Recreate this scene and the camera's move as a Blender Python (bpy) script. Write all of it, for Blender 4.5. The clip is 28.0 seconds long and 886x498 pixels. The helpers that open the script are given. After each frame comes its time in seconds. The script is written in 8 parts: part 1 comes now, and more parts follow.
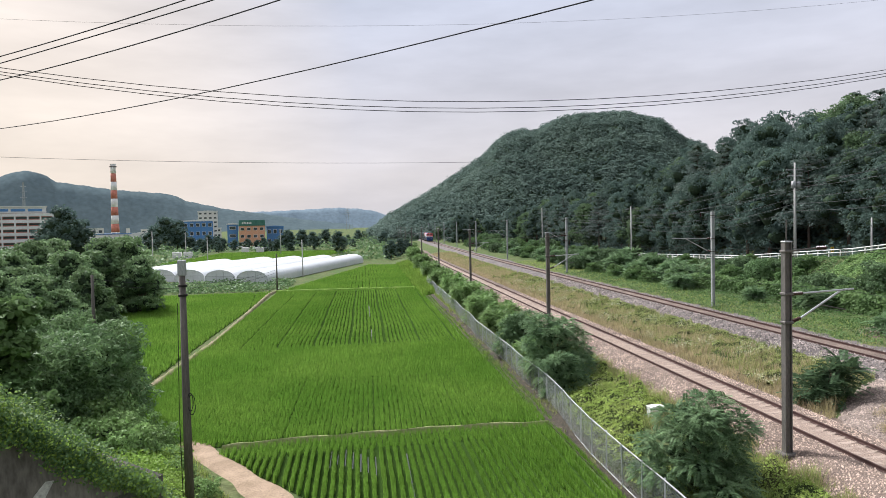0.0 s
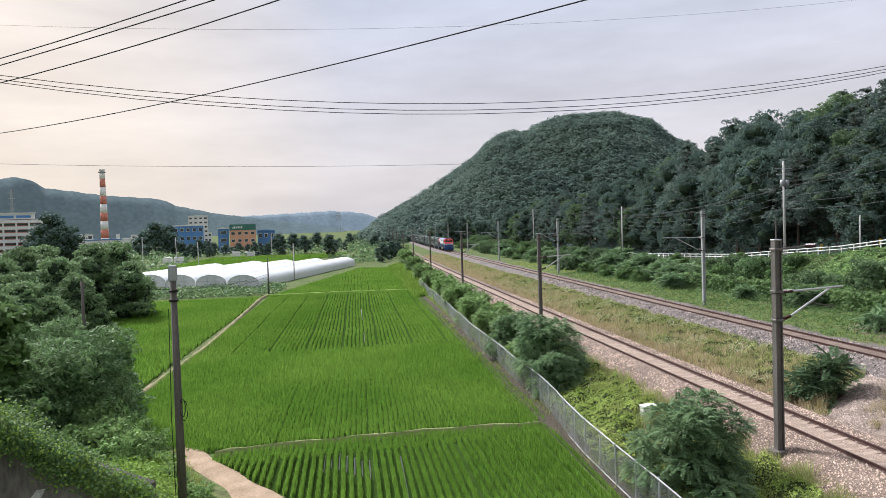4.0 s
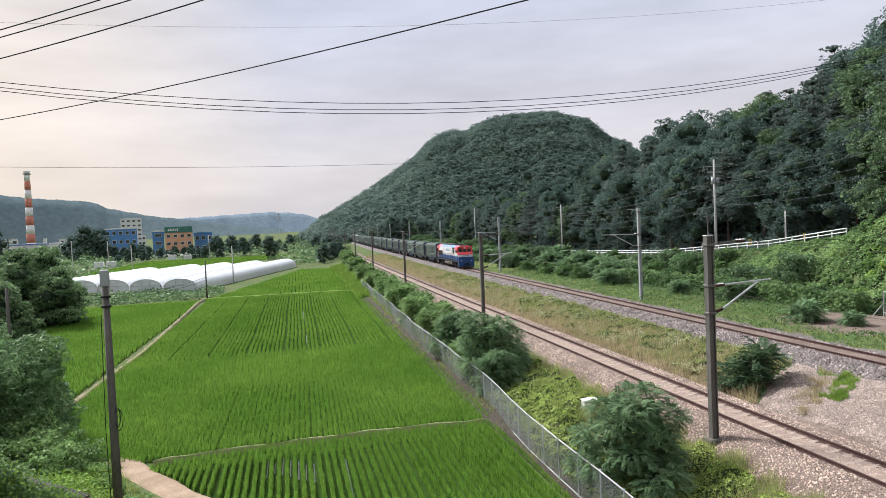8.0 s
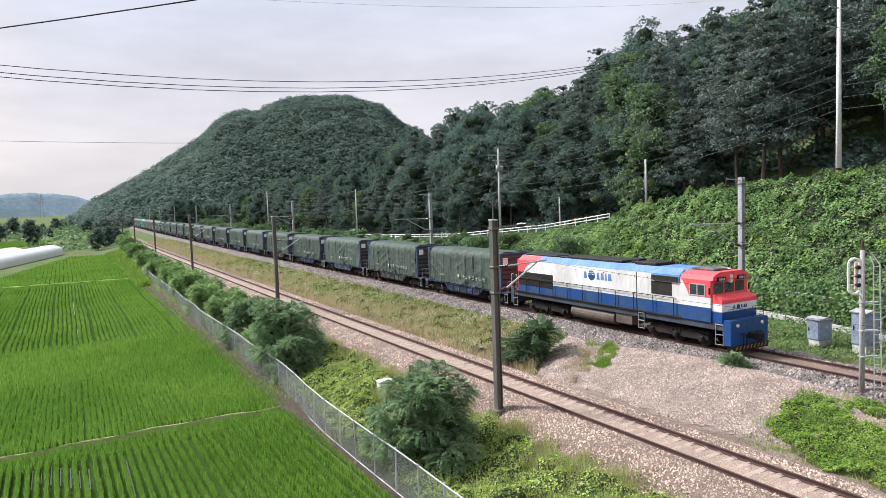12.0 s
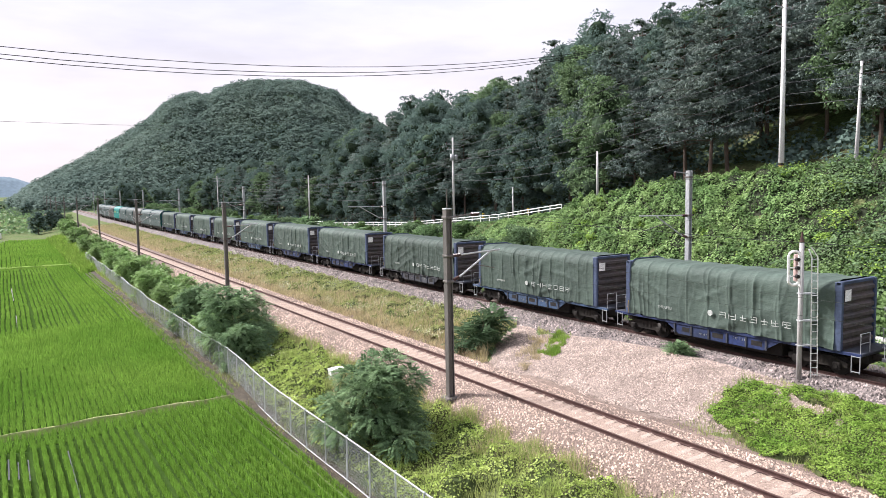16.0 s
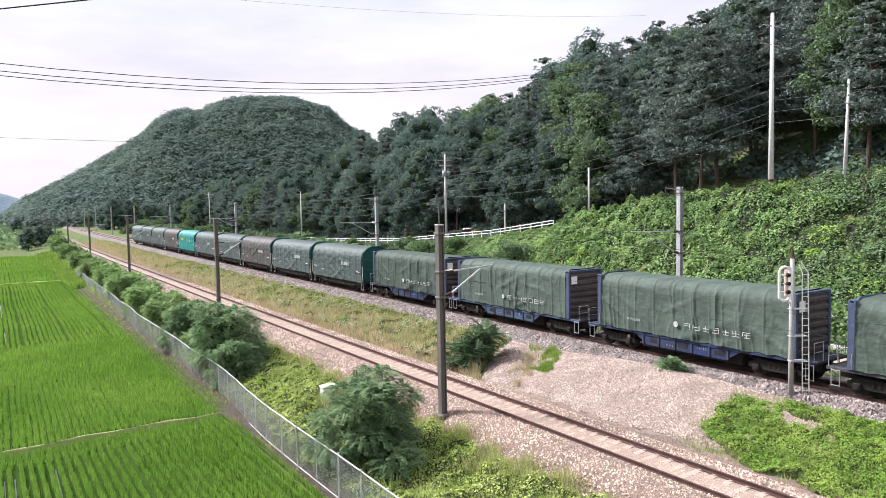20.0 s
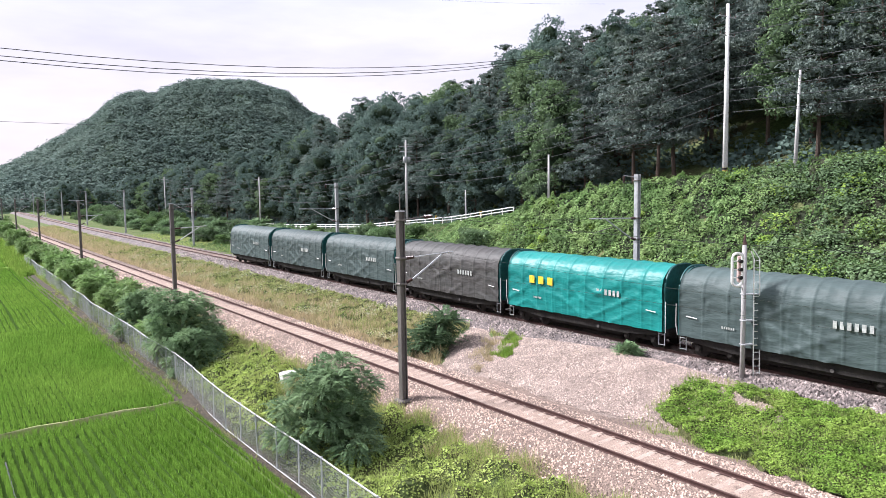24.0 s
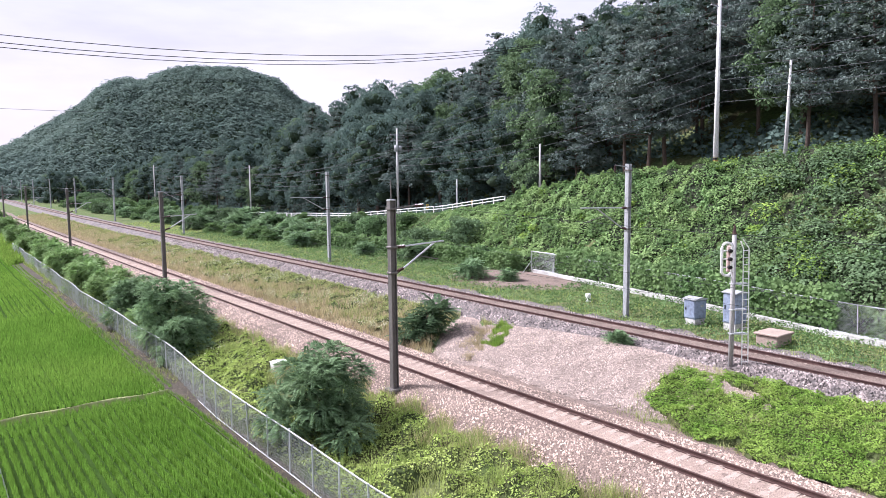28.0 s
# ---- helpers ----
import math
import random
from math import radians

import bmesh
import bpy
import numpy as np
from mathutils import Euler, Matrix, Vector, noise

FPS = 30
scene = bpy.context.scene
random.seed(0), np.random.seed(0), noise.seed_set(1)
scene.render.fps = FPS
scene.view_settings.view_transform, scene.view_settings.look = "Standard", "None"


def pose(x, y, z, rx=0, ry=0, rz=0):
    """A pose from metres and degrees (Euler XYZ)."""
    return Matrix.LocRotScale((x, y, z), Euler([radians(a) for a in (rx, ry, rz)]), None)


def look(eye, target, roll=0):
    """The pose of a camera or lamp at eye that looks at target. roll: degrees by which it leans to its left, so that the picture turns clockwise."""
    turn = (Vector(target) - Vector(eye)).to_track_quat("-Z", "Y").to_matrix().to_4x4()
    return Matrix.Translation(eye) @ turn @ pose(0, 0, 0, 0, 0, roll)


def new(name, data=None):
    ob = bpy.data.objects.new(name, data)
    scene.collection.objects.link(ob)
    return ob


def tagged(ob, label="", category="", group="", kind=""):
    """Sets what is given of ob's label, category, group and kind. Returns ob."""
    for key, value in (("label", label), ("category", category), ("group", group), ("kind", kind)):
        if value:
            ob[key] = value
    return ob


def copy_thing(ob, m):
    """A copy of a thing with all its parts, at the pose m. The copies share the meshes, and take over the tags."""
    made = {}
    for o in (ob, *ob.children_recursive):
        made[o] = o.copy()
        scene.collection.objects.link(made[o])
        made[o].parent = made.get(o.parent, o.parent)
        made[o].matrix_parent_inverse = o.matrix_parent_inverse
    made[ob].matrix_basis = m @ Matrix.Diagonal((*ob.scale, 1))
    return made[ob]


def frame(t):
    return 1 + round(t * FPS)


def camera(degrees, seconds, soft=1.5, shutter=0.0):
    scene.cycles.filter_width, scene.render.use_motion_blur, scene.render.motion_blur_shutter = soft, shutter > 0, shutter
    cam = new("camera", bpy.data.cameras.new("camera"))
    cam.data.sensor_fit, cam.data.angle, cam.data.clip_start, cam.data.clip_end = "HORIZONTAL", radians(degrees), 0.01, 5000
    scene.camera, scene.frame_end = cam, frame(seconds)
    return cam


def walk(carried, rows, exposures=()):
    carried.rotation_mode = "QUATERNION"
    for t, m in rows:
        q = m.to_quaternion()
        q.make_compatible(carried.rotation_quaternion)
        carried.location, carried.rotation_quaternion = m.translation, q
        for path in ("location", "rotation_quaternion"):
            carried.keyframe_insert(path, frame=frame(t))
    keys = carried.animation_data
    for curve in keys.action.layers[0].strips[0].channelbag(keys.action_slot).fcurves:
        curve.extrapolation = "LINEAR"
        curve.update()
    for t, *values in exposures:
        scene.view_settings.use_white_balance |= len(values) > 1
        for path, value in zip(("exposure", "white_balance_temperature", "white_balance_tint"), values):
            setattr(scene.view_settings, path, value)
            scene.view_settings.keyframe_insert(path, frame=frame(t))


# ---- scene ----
cam = camera(64.05, 28.0, soft=0.8)
PATH = [
    (0.0, pose(0, 0, 9.14, 87.96, 1.24, -7.24)),
    (0.5, pose(0, 0, 9.14, 88.10, 1.09, -6.86)),
    (1.0, pose(0, 0, 9.14, 88.17, 1.10, -6.85)),
    (1.5, pose(0, 0, 9.14, 88.11, 1.25, -6.92)),
    (2.0, pose(0, 0, 9.14, 88.08, 1.41, -7.02)),
    (2.5, pose(0, 0, 9.14, 88.04, 1.57, -7.16)),
    (3.0, pose(0, 0, 9.14, 88.09, 1.74, -7.35)),
    (3.5, pose(0, 0, 9.14, 88.12, 1.80, -7.58)),
    (5.5, pose(0, 0, 9.14, 88.01, 2.15, -9.45)),
    (6.0, pose(0, 0, 9.14, 88.01, 2.18, -9.93)),
    (6.5, pose(0, 0, 9.14, 87.98, 2.27, -10.31)),
    (7.0, pose(0, 0, 9.14, 87.94, 2.44, -10.82)),
    (7.5, pose(0, 0, 9.14, 87.90, 2.54, -11.59)),
    (8.0, pose(0, 0, 9.14, 87.90, 2.54, -12.63)),
    (8.5, pose(0, 0, 9.14, 88.00, 2.37, -13.93)),
    (9.0, pose(0, 0, 9.14, 88.11, 2.30, -15.25)),
    (9.5, pose(0, 0, 9.14, 88.19, 2.33, -16.66)),
    (10.0, pose(0, 0, 9.14, 88.19, 2.46, -18.38)),
    (10.5, pose(0, 0, 9.14, 88.10, 2.68, -20.75)),
    (11.0, pose(0, 0, 9.14, 87.75, 2.67, -23.61)),
    (11.5, pose(0, 0, 9.14, 87.00, 2.51, -26.54)),
    (12.0, pose(0, 0, 9.14, 85.96, 2.06, -29.10)),
    (12.5, pose(0, 0, 9.14, 84.76, 1.65, -31.06)),
    (13.0, pose(0, 0, 9.14, 83.89, 1.40, -32.52)),
    (13.5, pose(0, 0, 9.14, 83.58, 1.34, -33.52)),
    (15.5, pose(0, 0, 9.14, 84.56, 1.13, -33.25)),
    (16.0, pose(0, 0, 9.14, 84.93, 1.14, -32.80)),
    (16.5, pose(0, 0, 9.14, 85.27, 1.15, -32.58)),
    (17.0, pose(0, 0, 9.14, 85.56, 1.24, -32.63)),
    (17.5, pose(0, 0, 9.14, 85.71, 1.42, -32.86)),
    (18.0, pose(0, 0, 9.14, 85.79, 1.69, -33.03)),
    (18.5, pose(0, 0, 9.14, 85.91, 1.80, -33.16)),
    (19.0, pose(0, 0, 9.14, 86.05, 1.70, -33.22)),
    (19.5, pose(0, 0, 9.14, 86.18, 1.45, -33.29)),
    (20.0, pose(0, 0, 9.14, 86.21, 1.14, -33.43)),
    (20.5, pose(0, 0, 9.14, 86.13, 0.90, -33.68)),
    (21.0, pose(0, 0, 9.14, 85.99, 0.65, -33.97)),
    (21.5, pose(0, 0, 9.14, 85.82, 0.44, -34.32)),
    (23.5, pose(0, 0, 9.14, 85.23, 0.65, -36.16)),
    (24.0, pose(0, 0, 9.14, 85.06, 0.87, -36.59)),
    (24.5, pose(0, 0, 9.14, 84.86, 0.91, -36.95)),
    (25.0, pose(0, 0, 9.14, 84.64, 0.92, -37.30)),
    (25.5, pose(0, 0, 9.14, 84.41, 0.83, -37.64)),
    (26.0, pose(0, 0, 9.14, 84.24, 0.76, -37.92)),
    (26.5, pose(0, 0, 9.14, 84.13, 0.73, -38.10)),
    (27.0, pose(0, 0, 9.14, 84.10, 0.69, -38.10)),
    (27.5, pose(0, 0, 9.14, 84.10, 0.68, -37.82)),
    (28.0, pose(0, 0, 9.14, 84.16, 0.66, -37.29)),
]
EXPOSURES = [(0, 0.19, 6000, 9), (9, 0.19, 6000, 9), (12, 0.35, 6000, 9), (14, 0.68, 6100, 14), (23, 0.68, 6000, 15), (26, 0.67, 5720, 20), (28, 0.67, 5720, 20)]
walk(cam, PATH, EXPOSURES)

CURVE = 0.000047          # the line bends gently to the right
EYE_Z = 9.14
rng = np.random.default_rng(7)


def bend(y):
    y = np.clip(np.asarray(y, float), 0, None)
    return np.where(y < 700, CURVE * y * y, CURVE * 490000 + 2 * CURVE * 700 * (y - 700))


# ---- world, sun ----
world = bpy.data.worlds.new("overcast_evening")
scene.world = world
world.use_nodes = True
wn, wl = world.node_tree.nodes, world.node_tree.links
wn.clear()


def wnode(kind, **kw):
    n = wn.new(kind)
    for k, v in kw.items():
        n.inputs[k].default_value = v
    return n


coord = wnode("ShaderNodeTexCoord")
sky = wnode("ShaderNodeTexSky")
sky.sky_type, sky.sun_disc = "NISHITA", False
sky.sun_elevation, sky.sun_rotation, sky.dust_density = radians(43), radians(-34), 3.0
split = wnode("ShaderNodeSeparateXYZ")
wl.new(coord.outputs["Generated"], split.inputs[0])
ramp = wnode("ShaderNodeValToRGB")
ramp.color_ramp.elements[0].position, ramp.color_ramp.elements[0].color = 0.0, (0.76, 0.70, 0.70, 1)
ramp.color_ramp.elements[1].position, ramp.color_ramp.elements[1].color = 1.0, (1.15, 1.13, 1.16, 1)
for pos, col in ((0.07, (0.80, 0.72, 0.70, 1)), (0.16, (0.77, 0.72, 0.74, 1)), (0.30, (0.70, 0.70, 0.78, 1)), (0.42, (0.76, 0.75, 0.80, 1)), (0.62, (0.92, 0.90, 0.93, 1))):   # brighter overhead, as under thin high cloud
    e = ramp.color_ramp.elements.new(pos)
    e.color = col
wl.new(split.outputs["Z"], ramp.inputs[0])
# warm glow of the low evening light behind the clouds, towards the left of the line
glow = wnode("ShaderNodeVectorMath")
glow.operation = "DOT_PRODUCT"
glow.inputs[1].default_value = (-0.50, 0.85, 0.16)
wl.new(coord.outputs["Generated"], glow.inputs[0])
glow_range = wnode("ShaderNodeMapRange")
glow_range.inputs[1].default_value, glow_range.inputs[2].default_value = 0.86, 1.0
wl.new(glow.outputs["Value"], glow_range.inputs[0])
warm = wnode("ShaderNodeMix")
warm.data_type = "RGBA"
warm.inputs[7].default_value = (1.10, 0.90, 0.70, 1)
glow_amount = wnode("ShaderNodeMath")
glow_amount.operation = "MULTIPLY"
glow_amount.inputs[1].default_value = 0.80
wl.new(glow_range.outputs[0], glow_amount.inputs[0])
wl.new(glow_amount.outputs[0], warm.inputs[0])
wl.new(ramp.outputs[0], warm.inputs[6])
stretch = wnode("ShaderNodeMapping")
stretch.inputs["Scale"].default_value = (1.6, 1.6, 7.0)
wl.new(coord.outputs["Generated"], stretch.inputs[0])
cloud = wnode("ShaderNodeTexNoise", Scale=2.2, Detail=5.0, Roughness=0.55)
wl.new(stretch.outputs[0], cloud.inputs["Vector"])
cloud_range = wnode("ShaderNodeMapRange")
cloud_range.inputs[1].default_value, cloud_range.inputs[2].default_value = 0.3, 0.7
cloud_range.inputs[3].default_value, cloud_range.inputs[4].default_value = 0.86, 1.12
wl.new(cloud.outputs[0], cloud_range.inputs[0])
shade = wnode("ShaderNodeVectorMath")
shade.operation = "SCALE"
wl.new(warm.outputs[2], shade.inputs[0])
wl.new(cloud_range.outputs[0], shade.inputs["Scale"])
thin = wnode("ShaderNodeVectorMath")
thin.operation = "SCALE"
thin.inputs["Scale"].default_value = 0.10
wl.new(sky.outputs[0], thin.inputs[0])
veil = wnode("ShaderNodeMix")
veil.data_type = "RGBA"
veil.inputs[0].default_value = 0.92
wl.new(thin.outputs[0], veil.inputs[6])
wl.new(shade.outputs[0], veil.inputs[7])
back = wnode("ShaderNodeBackground", Strength=0.87)
wl.new(veil.outputs[2], back.inputs["Color"])
wout = wnode("ShaderNodeOutputWorld")
wl.new(back.outputs[0], wout.inputs[0])

sun = new("sun", bpy.data.lights.new("sun", "SUN"))
sun.data.energy, sun.data.angle, sun.data.color = 6.6, radians(12), (1.0, 0.95, 0.88)
sun.matrix_world = look((-34, 50, 56), (0, 0, 0))


# ---- materials ----
def mat(name, c1, c2=None, scale=2.0, rough=0.8, metal=0.0, bump=0.0, bscale=40.0, island=0.0, fine=0.25, spec=0.25, through_light=0.0, stretch_xyz=None, each=0.0):
    m = bpy.data.materials.new(name)
    m.use_nodes = True
    n, l = m.node_tree.nodes, m.node_tree.links
    p = n["Principled BSDF"]
    p.inputs["Roughness"].default_value, p.inputs["Metallic"].default_value = rough, metal
    p.inputs["Specular IOR Level"].default_value = 0.07 if through_light else spec
    c2 = c2 or tuple(0.7 * v for v in c1)
    tc = n.new("ShaderNodeTexCoord")
    src = tc.outputs["Object"]
    if stretch_xyz:
        mp = n.new("ShaderNodeMapping")
        mp.inputs["Scale"].default_value = stretch_xyz
        l.new(src, mp.inputs[0])
        src = mp.outputs[0]
    big = n.new("ShaderNodeTexNoise")
    big.inputs["Scale"].default_value, big.inputs["Detail"].default_value = scale, 6
    l.new(src, big.inputs["Vector"])
    rg = n.new("ShaderNodeMapRange")
    rg.inputs[1].default_value, rg.inputs[2].default_value = 0.34, 0.66
    l.new(big.outputs[0], rg.inputs[0])
    mix = n.new("ShaderNodeMix")
    mix.data_type = "RGBA"
    mix.inputs[6].default_value, mix.inputs[7].default_value = (*c1, 1), (*c2, 1)
    l.new(rg.outputs[0], mix.inputs[0])
    small = n.new("ShaderNodeTexNoise")
    small.inputs["Scale"].default_value, small.inputs["Detail"].default_value = bscale, 3
    l.new(src, small.inputs["Vector"])
    val = n.new("ShaderNodeMapRange")
    val.inputs[1].default_value, val.inputs[2].default_value = 0.3, 0.7
    val.inputs[3].default_value, val.inputs[4].default_value = 1 - fine, 1 + fine
    l.new(small.outputs[0], val.inputs[0])
    hsv = n.new("ShaderNodeHueSaturation")
    l.new(mix.outputs[2], hsv.inputs["Color"])
    value = val.outputs[0]
    if island or each:
        if island:
            g = n.new("ShaderNodeNewGeometry")
            rnd = g.outputs["Random Per Island"]
        else:
            g = n.new("ShaderNodeObjectInfo")
            rnd = g.outputs["Random"]
        amount = island or each
        ir = n.new("ShaderNodeMapRange")
        ir.inputs[3].default_value, ir.inputs[4].default_value = 1 - amount, 1 + amount
        l.new(rnd, ir.inputs[0])
        mu = n.new("ShaderNodeMath")
        mu.operation = "MULTIPLY"
        l.new(ir.outputs[0], mu.inputs[0])
        l.new(value, mu.inputs[1])
        value = mu.outputs[0]
        if island and each:
            oi = n.new("ShaderNodeObjectInfo")
            orr = n.new("ShaderNodeMapRange")
            orr.inputs[3].default_value, orr.inputs[4].default_value = 1 - each, 1 + each
            l.new(oi.outputs["Random"], orr.inputs[0])
            mu2 = n.new("ShaderNodeMath")
            mu2.operation = "MULTIPLY"
            l.new(orr.outputs[0], mu2.inputs[0])
            l.new(value, mu2.inputs[1])
            value = mu2.outputs[0]
    l.new(value, hsv.inputs["Value"])
    l.new(hsv.outputs[0], p.inputs["Base Color"])
    if bump:
        bp = n.new("ShaderNodeBump")
        bp.inputs["Strength"].default_value, bp.inputs["Distance"].default_value = bump, 0.6 / bscale
        l.new(small.outputs[0], bp.inputs["Height"])
        l.new(bp.outputs[0], p.inputs["Normal"])
    if through_light:
        tr = n.new("ShaderNodeBsdfTranslucent")
        l.new(hsv.outputs[0], tr.inputs["Color"])
        ms = n.new("ShaderNodeMixShader")
        ms.inputs[0].default_value = through_light
        l.new(p.outputs[0], ms.inputs[1])
        l.new(tr.outputs[0], ms.inputs[2])
        l.new(ms.outputs[0], n["Material Output"].inputs[0])
    return m


M = {}
M["ground"] = mat("weedy_earth", (0.07, 0.11, 0.036), (0.11, 0.12, 0.055), 0.25, 0.95, bscale=3.0, bump=0.6, fine=0.35, spec=0.05)
M["mud"] = mat("wet_paddy_mud", (0.030, 0.058, 0.012), (0.038, 0.068, 0.016), 0.8, 0.98, bscale=12, fine=0.2, spec=0.0)
M["water"] = mat("still_paddy_water", (0.05, 0.055, 0.035), (0.06, 0.06, 0.04), 0.8, 0.06, bscale=12, fine=0.1, spec=0.8)
M["dirt"] = mat("dry_path_earth", (0.36, 0.262, 0.185), (0.24, 0.172, 0.115), 0.9, 0.95, bscale=14, bump=0.5)
M["path_earth"] = mat("trodden_path_earth", (0.25, 0.20, 0.125), (0.14, 0.15, 0.06), 0.9, 0.95, bscale=9, bump=0.5)
M["bund_grass"] = mat("trodden_grassy_earth", (0.21, 0.245, 0.095), (0.28, 0.265, 0.14), 1.6, 0.95, bscale=9, bump=0.5)
M["dark_dirt"] = mat("dark_strip_earth", (0.032, 0.027, 0.019), (0.062, 0.05, 0.036), 2.2, 0.95, bscale=9, bump=0.7, fine=0.4)
M["rice"] = mat("rice_leaf", (0.132, 0.255, 0.036), (0.184, 0.312, 0.052), 0.12, 0.55, bscale=1.5, fine=0.16, island=0.28, through_light=0.42)
# pink bed coloured darker than its stones, as shade in the gaps between them
M["ballast"] = mat("pink_grey_ballast", (0.19, 0.142, 0.118), (0.13, 0.097, 0.08), 0.7, 0.95, bscale=18, bump=0.8, fine=0.55)
M["ballast_grey"] = mat("grey_ballast", (0.10, 0.088, 0.086), (0.17, 0.145, 0.138), 0.5, 0.95, bscale=14, bump=0.8, fine=0.5)
M["stone"] = mat("pink_crushed_stone", (0.425, 0.322, 0.262), (0.272, 0.204, 0.166), 0.6, 0.92, bscale=8, fine=0.2, island=0.6)
M["stone_heap"] = mat("fine_heaped_gravel", (0.372, 0.294, 0.252), (0.235, 0.186, 0.16), 0.9, 0.92, bscale=8, fine=0.2, island=0.6)
M["heap_fines"] = mat("heaped_gravel_fines", (0.24, 0.192, 0.164), (0.172, 0.136, 0.116), 0.7, 0.95, bscale=18, bump=0.8, fine=0.55)
M["stone_grey"] = mat("grey_crushed_stone", (0.275, 0.228, 0.212), (0.108, 0.092, 0.086), 1.6, 0.92, bscale=8, fine=0.2, island=0.9)
M["sleeper"] = mat("dusty_concrete_sleeper", (0.345, 0.27, 0.226), (0.29, 0.226, 0.188), 1.5, 0.9, bscale=25, bump=0.3, each=0.08)
M["dust"] = mat("pink_stone_dust", (0.285, 0.216, 0.176), (0.235, 0.176, 0.143), 1.2, 0.95, bscale=22, bump=0.6, fine=0.4)
M["rust"] = mat("rusty_rail", (0.060, 0.034, 0.030), (0.085, 0.048, 0.042), 3, 0.8, 0.2, bscale=30, bump=0.2)
M["rail_top"] = mat("worn_rail_head", (0.13, 0.085, 0.075), (0.10, 0.065, 0.058), 2, 0.5, 0.5, bscale=20)
M["steel_pole"] = mat("weathered_dark_steel", (0.115, 0.106, 0.1), (0.155, 0.14, 0.132), 1.2, 0.6, 0.35, bscale=12, bump=0.1, stretch_xyz=(3, 3, 0.5))
M["pole_light"] = mat("galvanised_steel", (0.40, 0.41, 0.42), (0.30, 0.31, 0.32), 1.0, 0.55, 0.3, bscale=12, bump=0.1, stretch_xyz=(3, 3, 0.5))
M["concrete_pole"] = mat("grey_concrete_pole", (0.52, 0.51, 0.50), (0.40, 0.39, 0.38), 0.8, 0.9, bscale=14, bump=0.2, stretch_xyz=(4, 4, 0.4))
M["pole_white"] = mat("pale_concrete_pole", (0.74, 0.74, 0.72), (0.62, 0.61, 0.60), 0.8, 0.85, bscale=14, bump=0.1, stretch_xyz=(4, 4, 0.4))
M["old_pole"] = mat("dark_weathered_pole", (0.135, 0.12, 0.106), (0.072, 0.064, 0.058), 0.9, 0.9, bscale=10, bump=0.3, stretch_xyz=(5, 5, 0.4))
M["galv"] = mat("galvanised_wire", (0.47, 0.48, 0.49), (0.36, 0.37, 0.375), 1.0, 0.5, 0.25, bscale=20)
M["white_metal"] = mat("white_painted_metal", (0.78, 0.78, 0.77), (0.64, 0.63, 0.60), 1.2, 0.5, bscale=15)
M["wire"] = mat("black_cable", (0.020, 0.020, 0.022), (0.034, 0.034, 0.037), 0.5, 0.85, bscale=6, spec=0.05)
M["copper"] = mat("tarnished_dark_copper", (0.045, 0.05, 0.045), (0.035, 0.04, 0.036), 0.5, 0.9, bscale=6, spec=0.02)
M["cable_grey"] = mat("weathered_grey_cable", (0.085, 0.088, 0.092), (0.06, 0.062, 0.066), 0.5, 0.7, bscale=6, spec=0.2)
M["insulator"] = mat("brown_porcelain", (0.09, 0.05, 0.045), (0.05, 0.03, 0.03), 5, 0.25, bscale=20)
M["concrete"] = mat("stained_concrete", (0.19, 0.17, 0.155), (0.085, 0.075, 0.068), 0.45, 0.92, bscale=9, bump=0.35, stretch_xyz=(1, 1, 0.35), fine=0.3)
M["kerb"] = mat("pale_concrete_trough", (0.50, 0.49, 0.47), (0.33, 0.32, 0.30), 0.8, 0.9, bscale=12, bump=0.3)
M["asphalt"] = mat("worn_asphalt", (0.06, 0.06, 0.062), (0.09, 0.085, 0.08), 0.4, 0.9, bscale=20, bump=0.3)
M["forest_floor"] = mat("leaf_litter", (0.07, 0.06, 0.03), (0.05, 0.075, 0.025), 0.3, 0.95, bscale=4, bump=0.8, fine=0.4)
M["bark"] = mat("rough_bark", (0.10, 0.08, 0.06), (0.06, 0.045, 0.035), 2, 0.95, bscale=12, bump=0.8, stretch_xyz=(2, 2, 0.5))
M["bark_pine"] = mat("reddish_pine_bark", (0.105, 0.075, 0.058), (0.06, 0.048, 0.042), 1.2, 0.95, bscale=10, bump=0.8, stretch_xyz=(2, 2, 0.5))
# oak leaf and pine needle colours have the wood's blue haze mixed in
M["leaf_oak"] = mat("oak_leaf", (0.083, 0.128, 0.113), (0.117, 0.166, 0.138), 0.15, 0.6, bscale=1.2, fine=0.15, island=0.2, through_light=0.32, each=0.22)
M["leaf_light"] = mat("light_leaf", (0.102, 0.16, 0.082), (0.14, 0.205, 0.098), 0.2, 0.6, bscale=1.2, fine=0.2, island=0.35, through_light=0.25, each=0.15)
M["needle"] = mat("pine_needle", (0.118, 0.158, 0.146), (0.162, 0.198, 0.168), 0.2, 0.65, bscale=1.2, fine=0.2, island=0.3, through_light=0.15, each=0.15)
M["leaf_locust"] = mat("locust_leaf", (0.128, 0.21, 0.104), (0.19, 0.278, 0.136), 0.5, 0.55, bscale=2, fine=0.2, island=0.35, through_light=0.3, each=0.12)
M["leaf_willow"] = mat("willow_leaf", (0.115, 0.195, 0.088), (0.17, 0.255, 0.108), 0.4, 0.55, bscale=2, fine=0.2, island=0.35, through_light=0.3, each=0.12)
# stem colours hold the shade between leaves, far darker than real stems
M["ivy_stem_shade"] = mat("tangled_vine_stems", (0.016, 0.026, 0.010), (0.024, 0.026, 0.014), 0.6, 0.95, bscale=3, bump=0.8, fine=0.4)
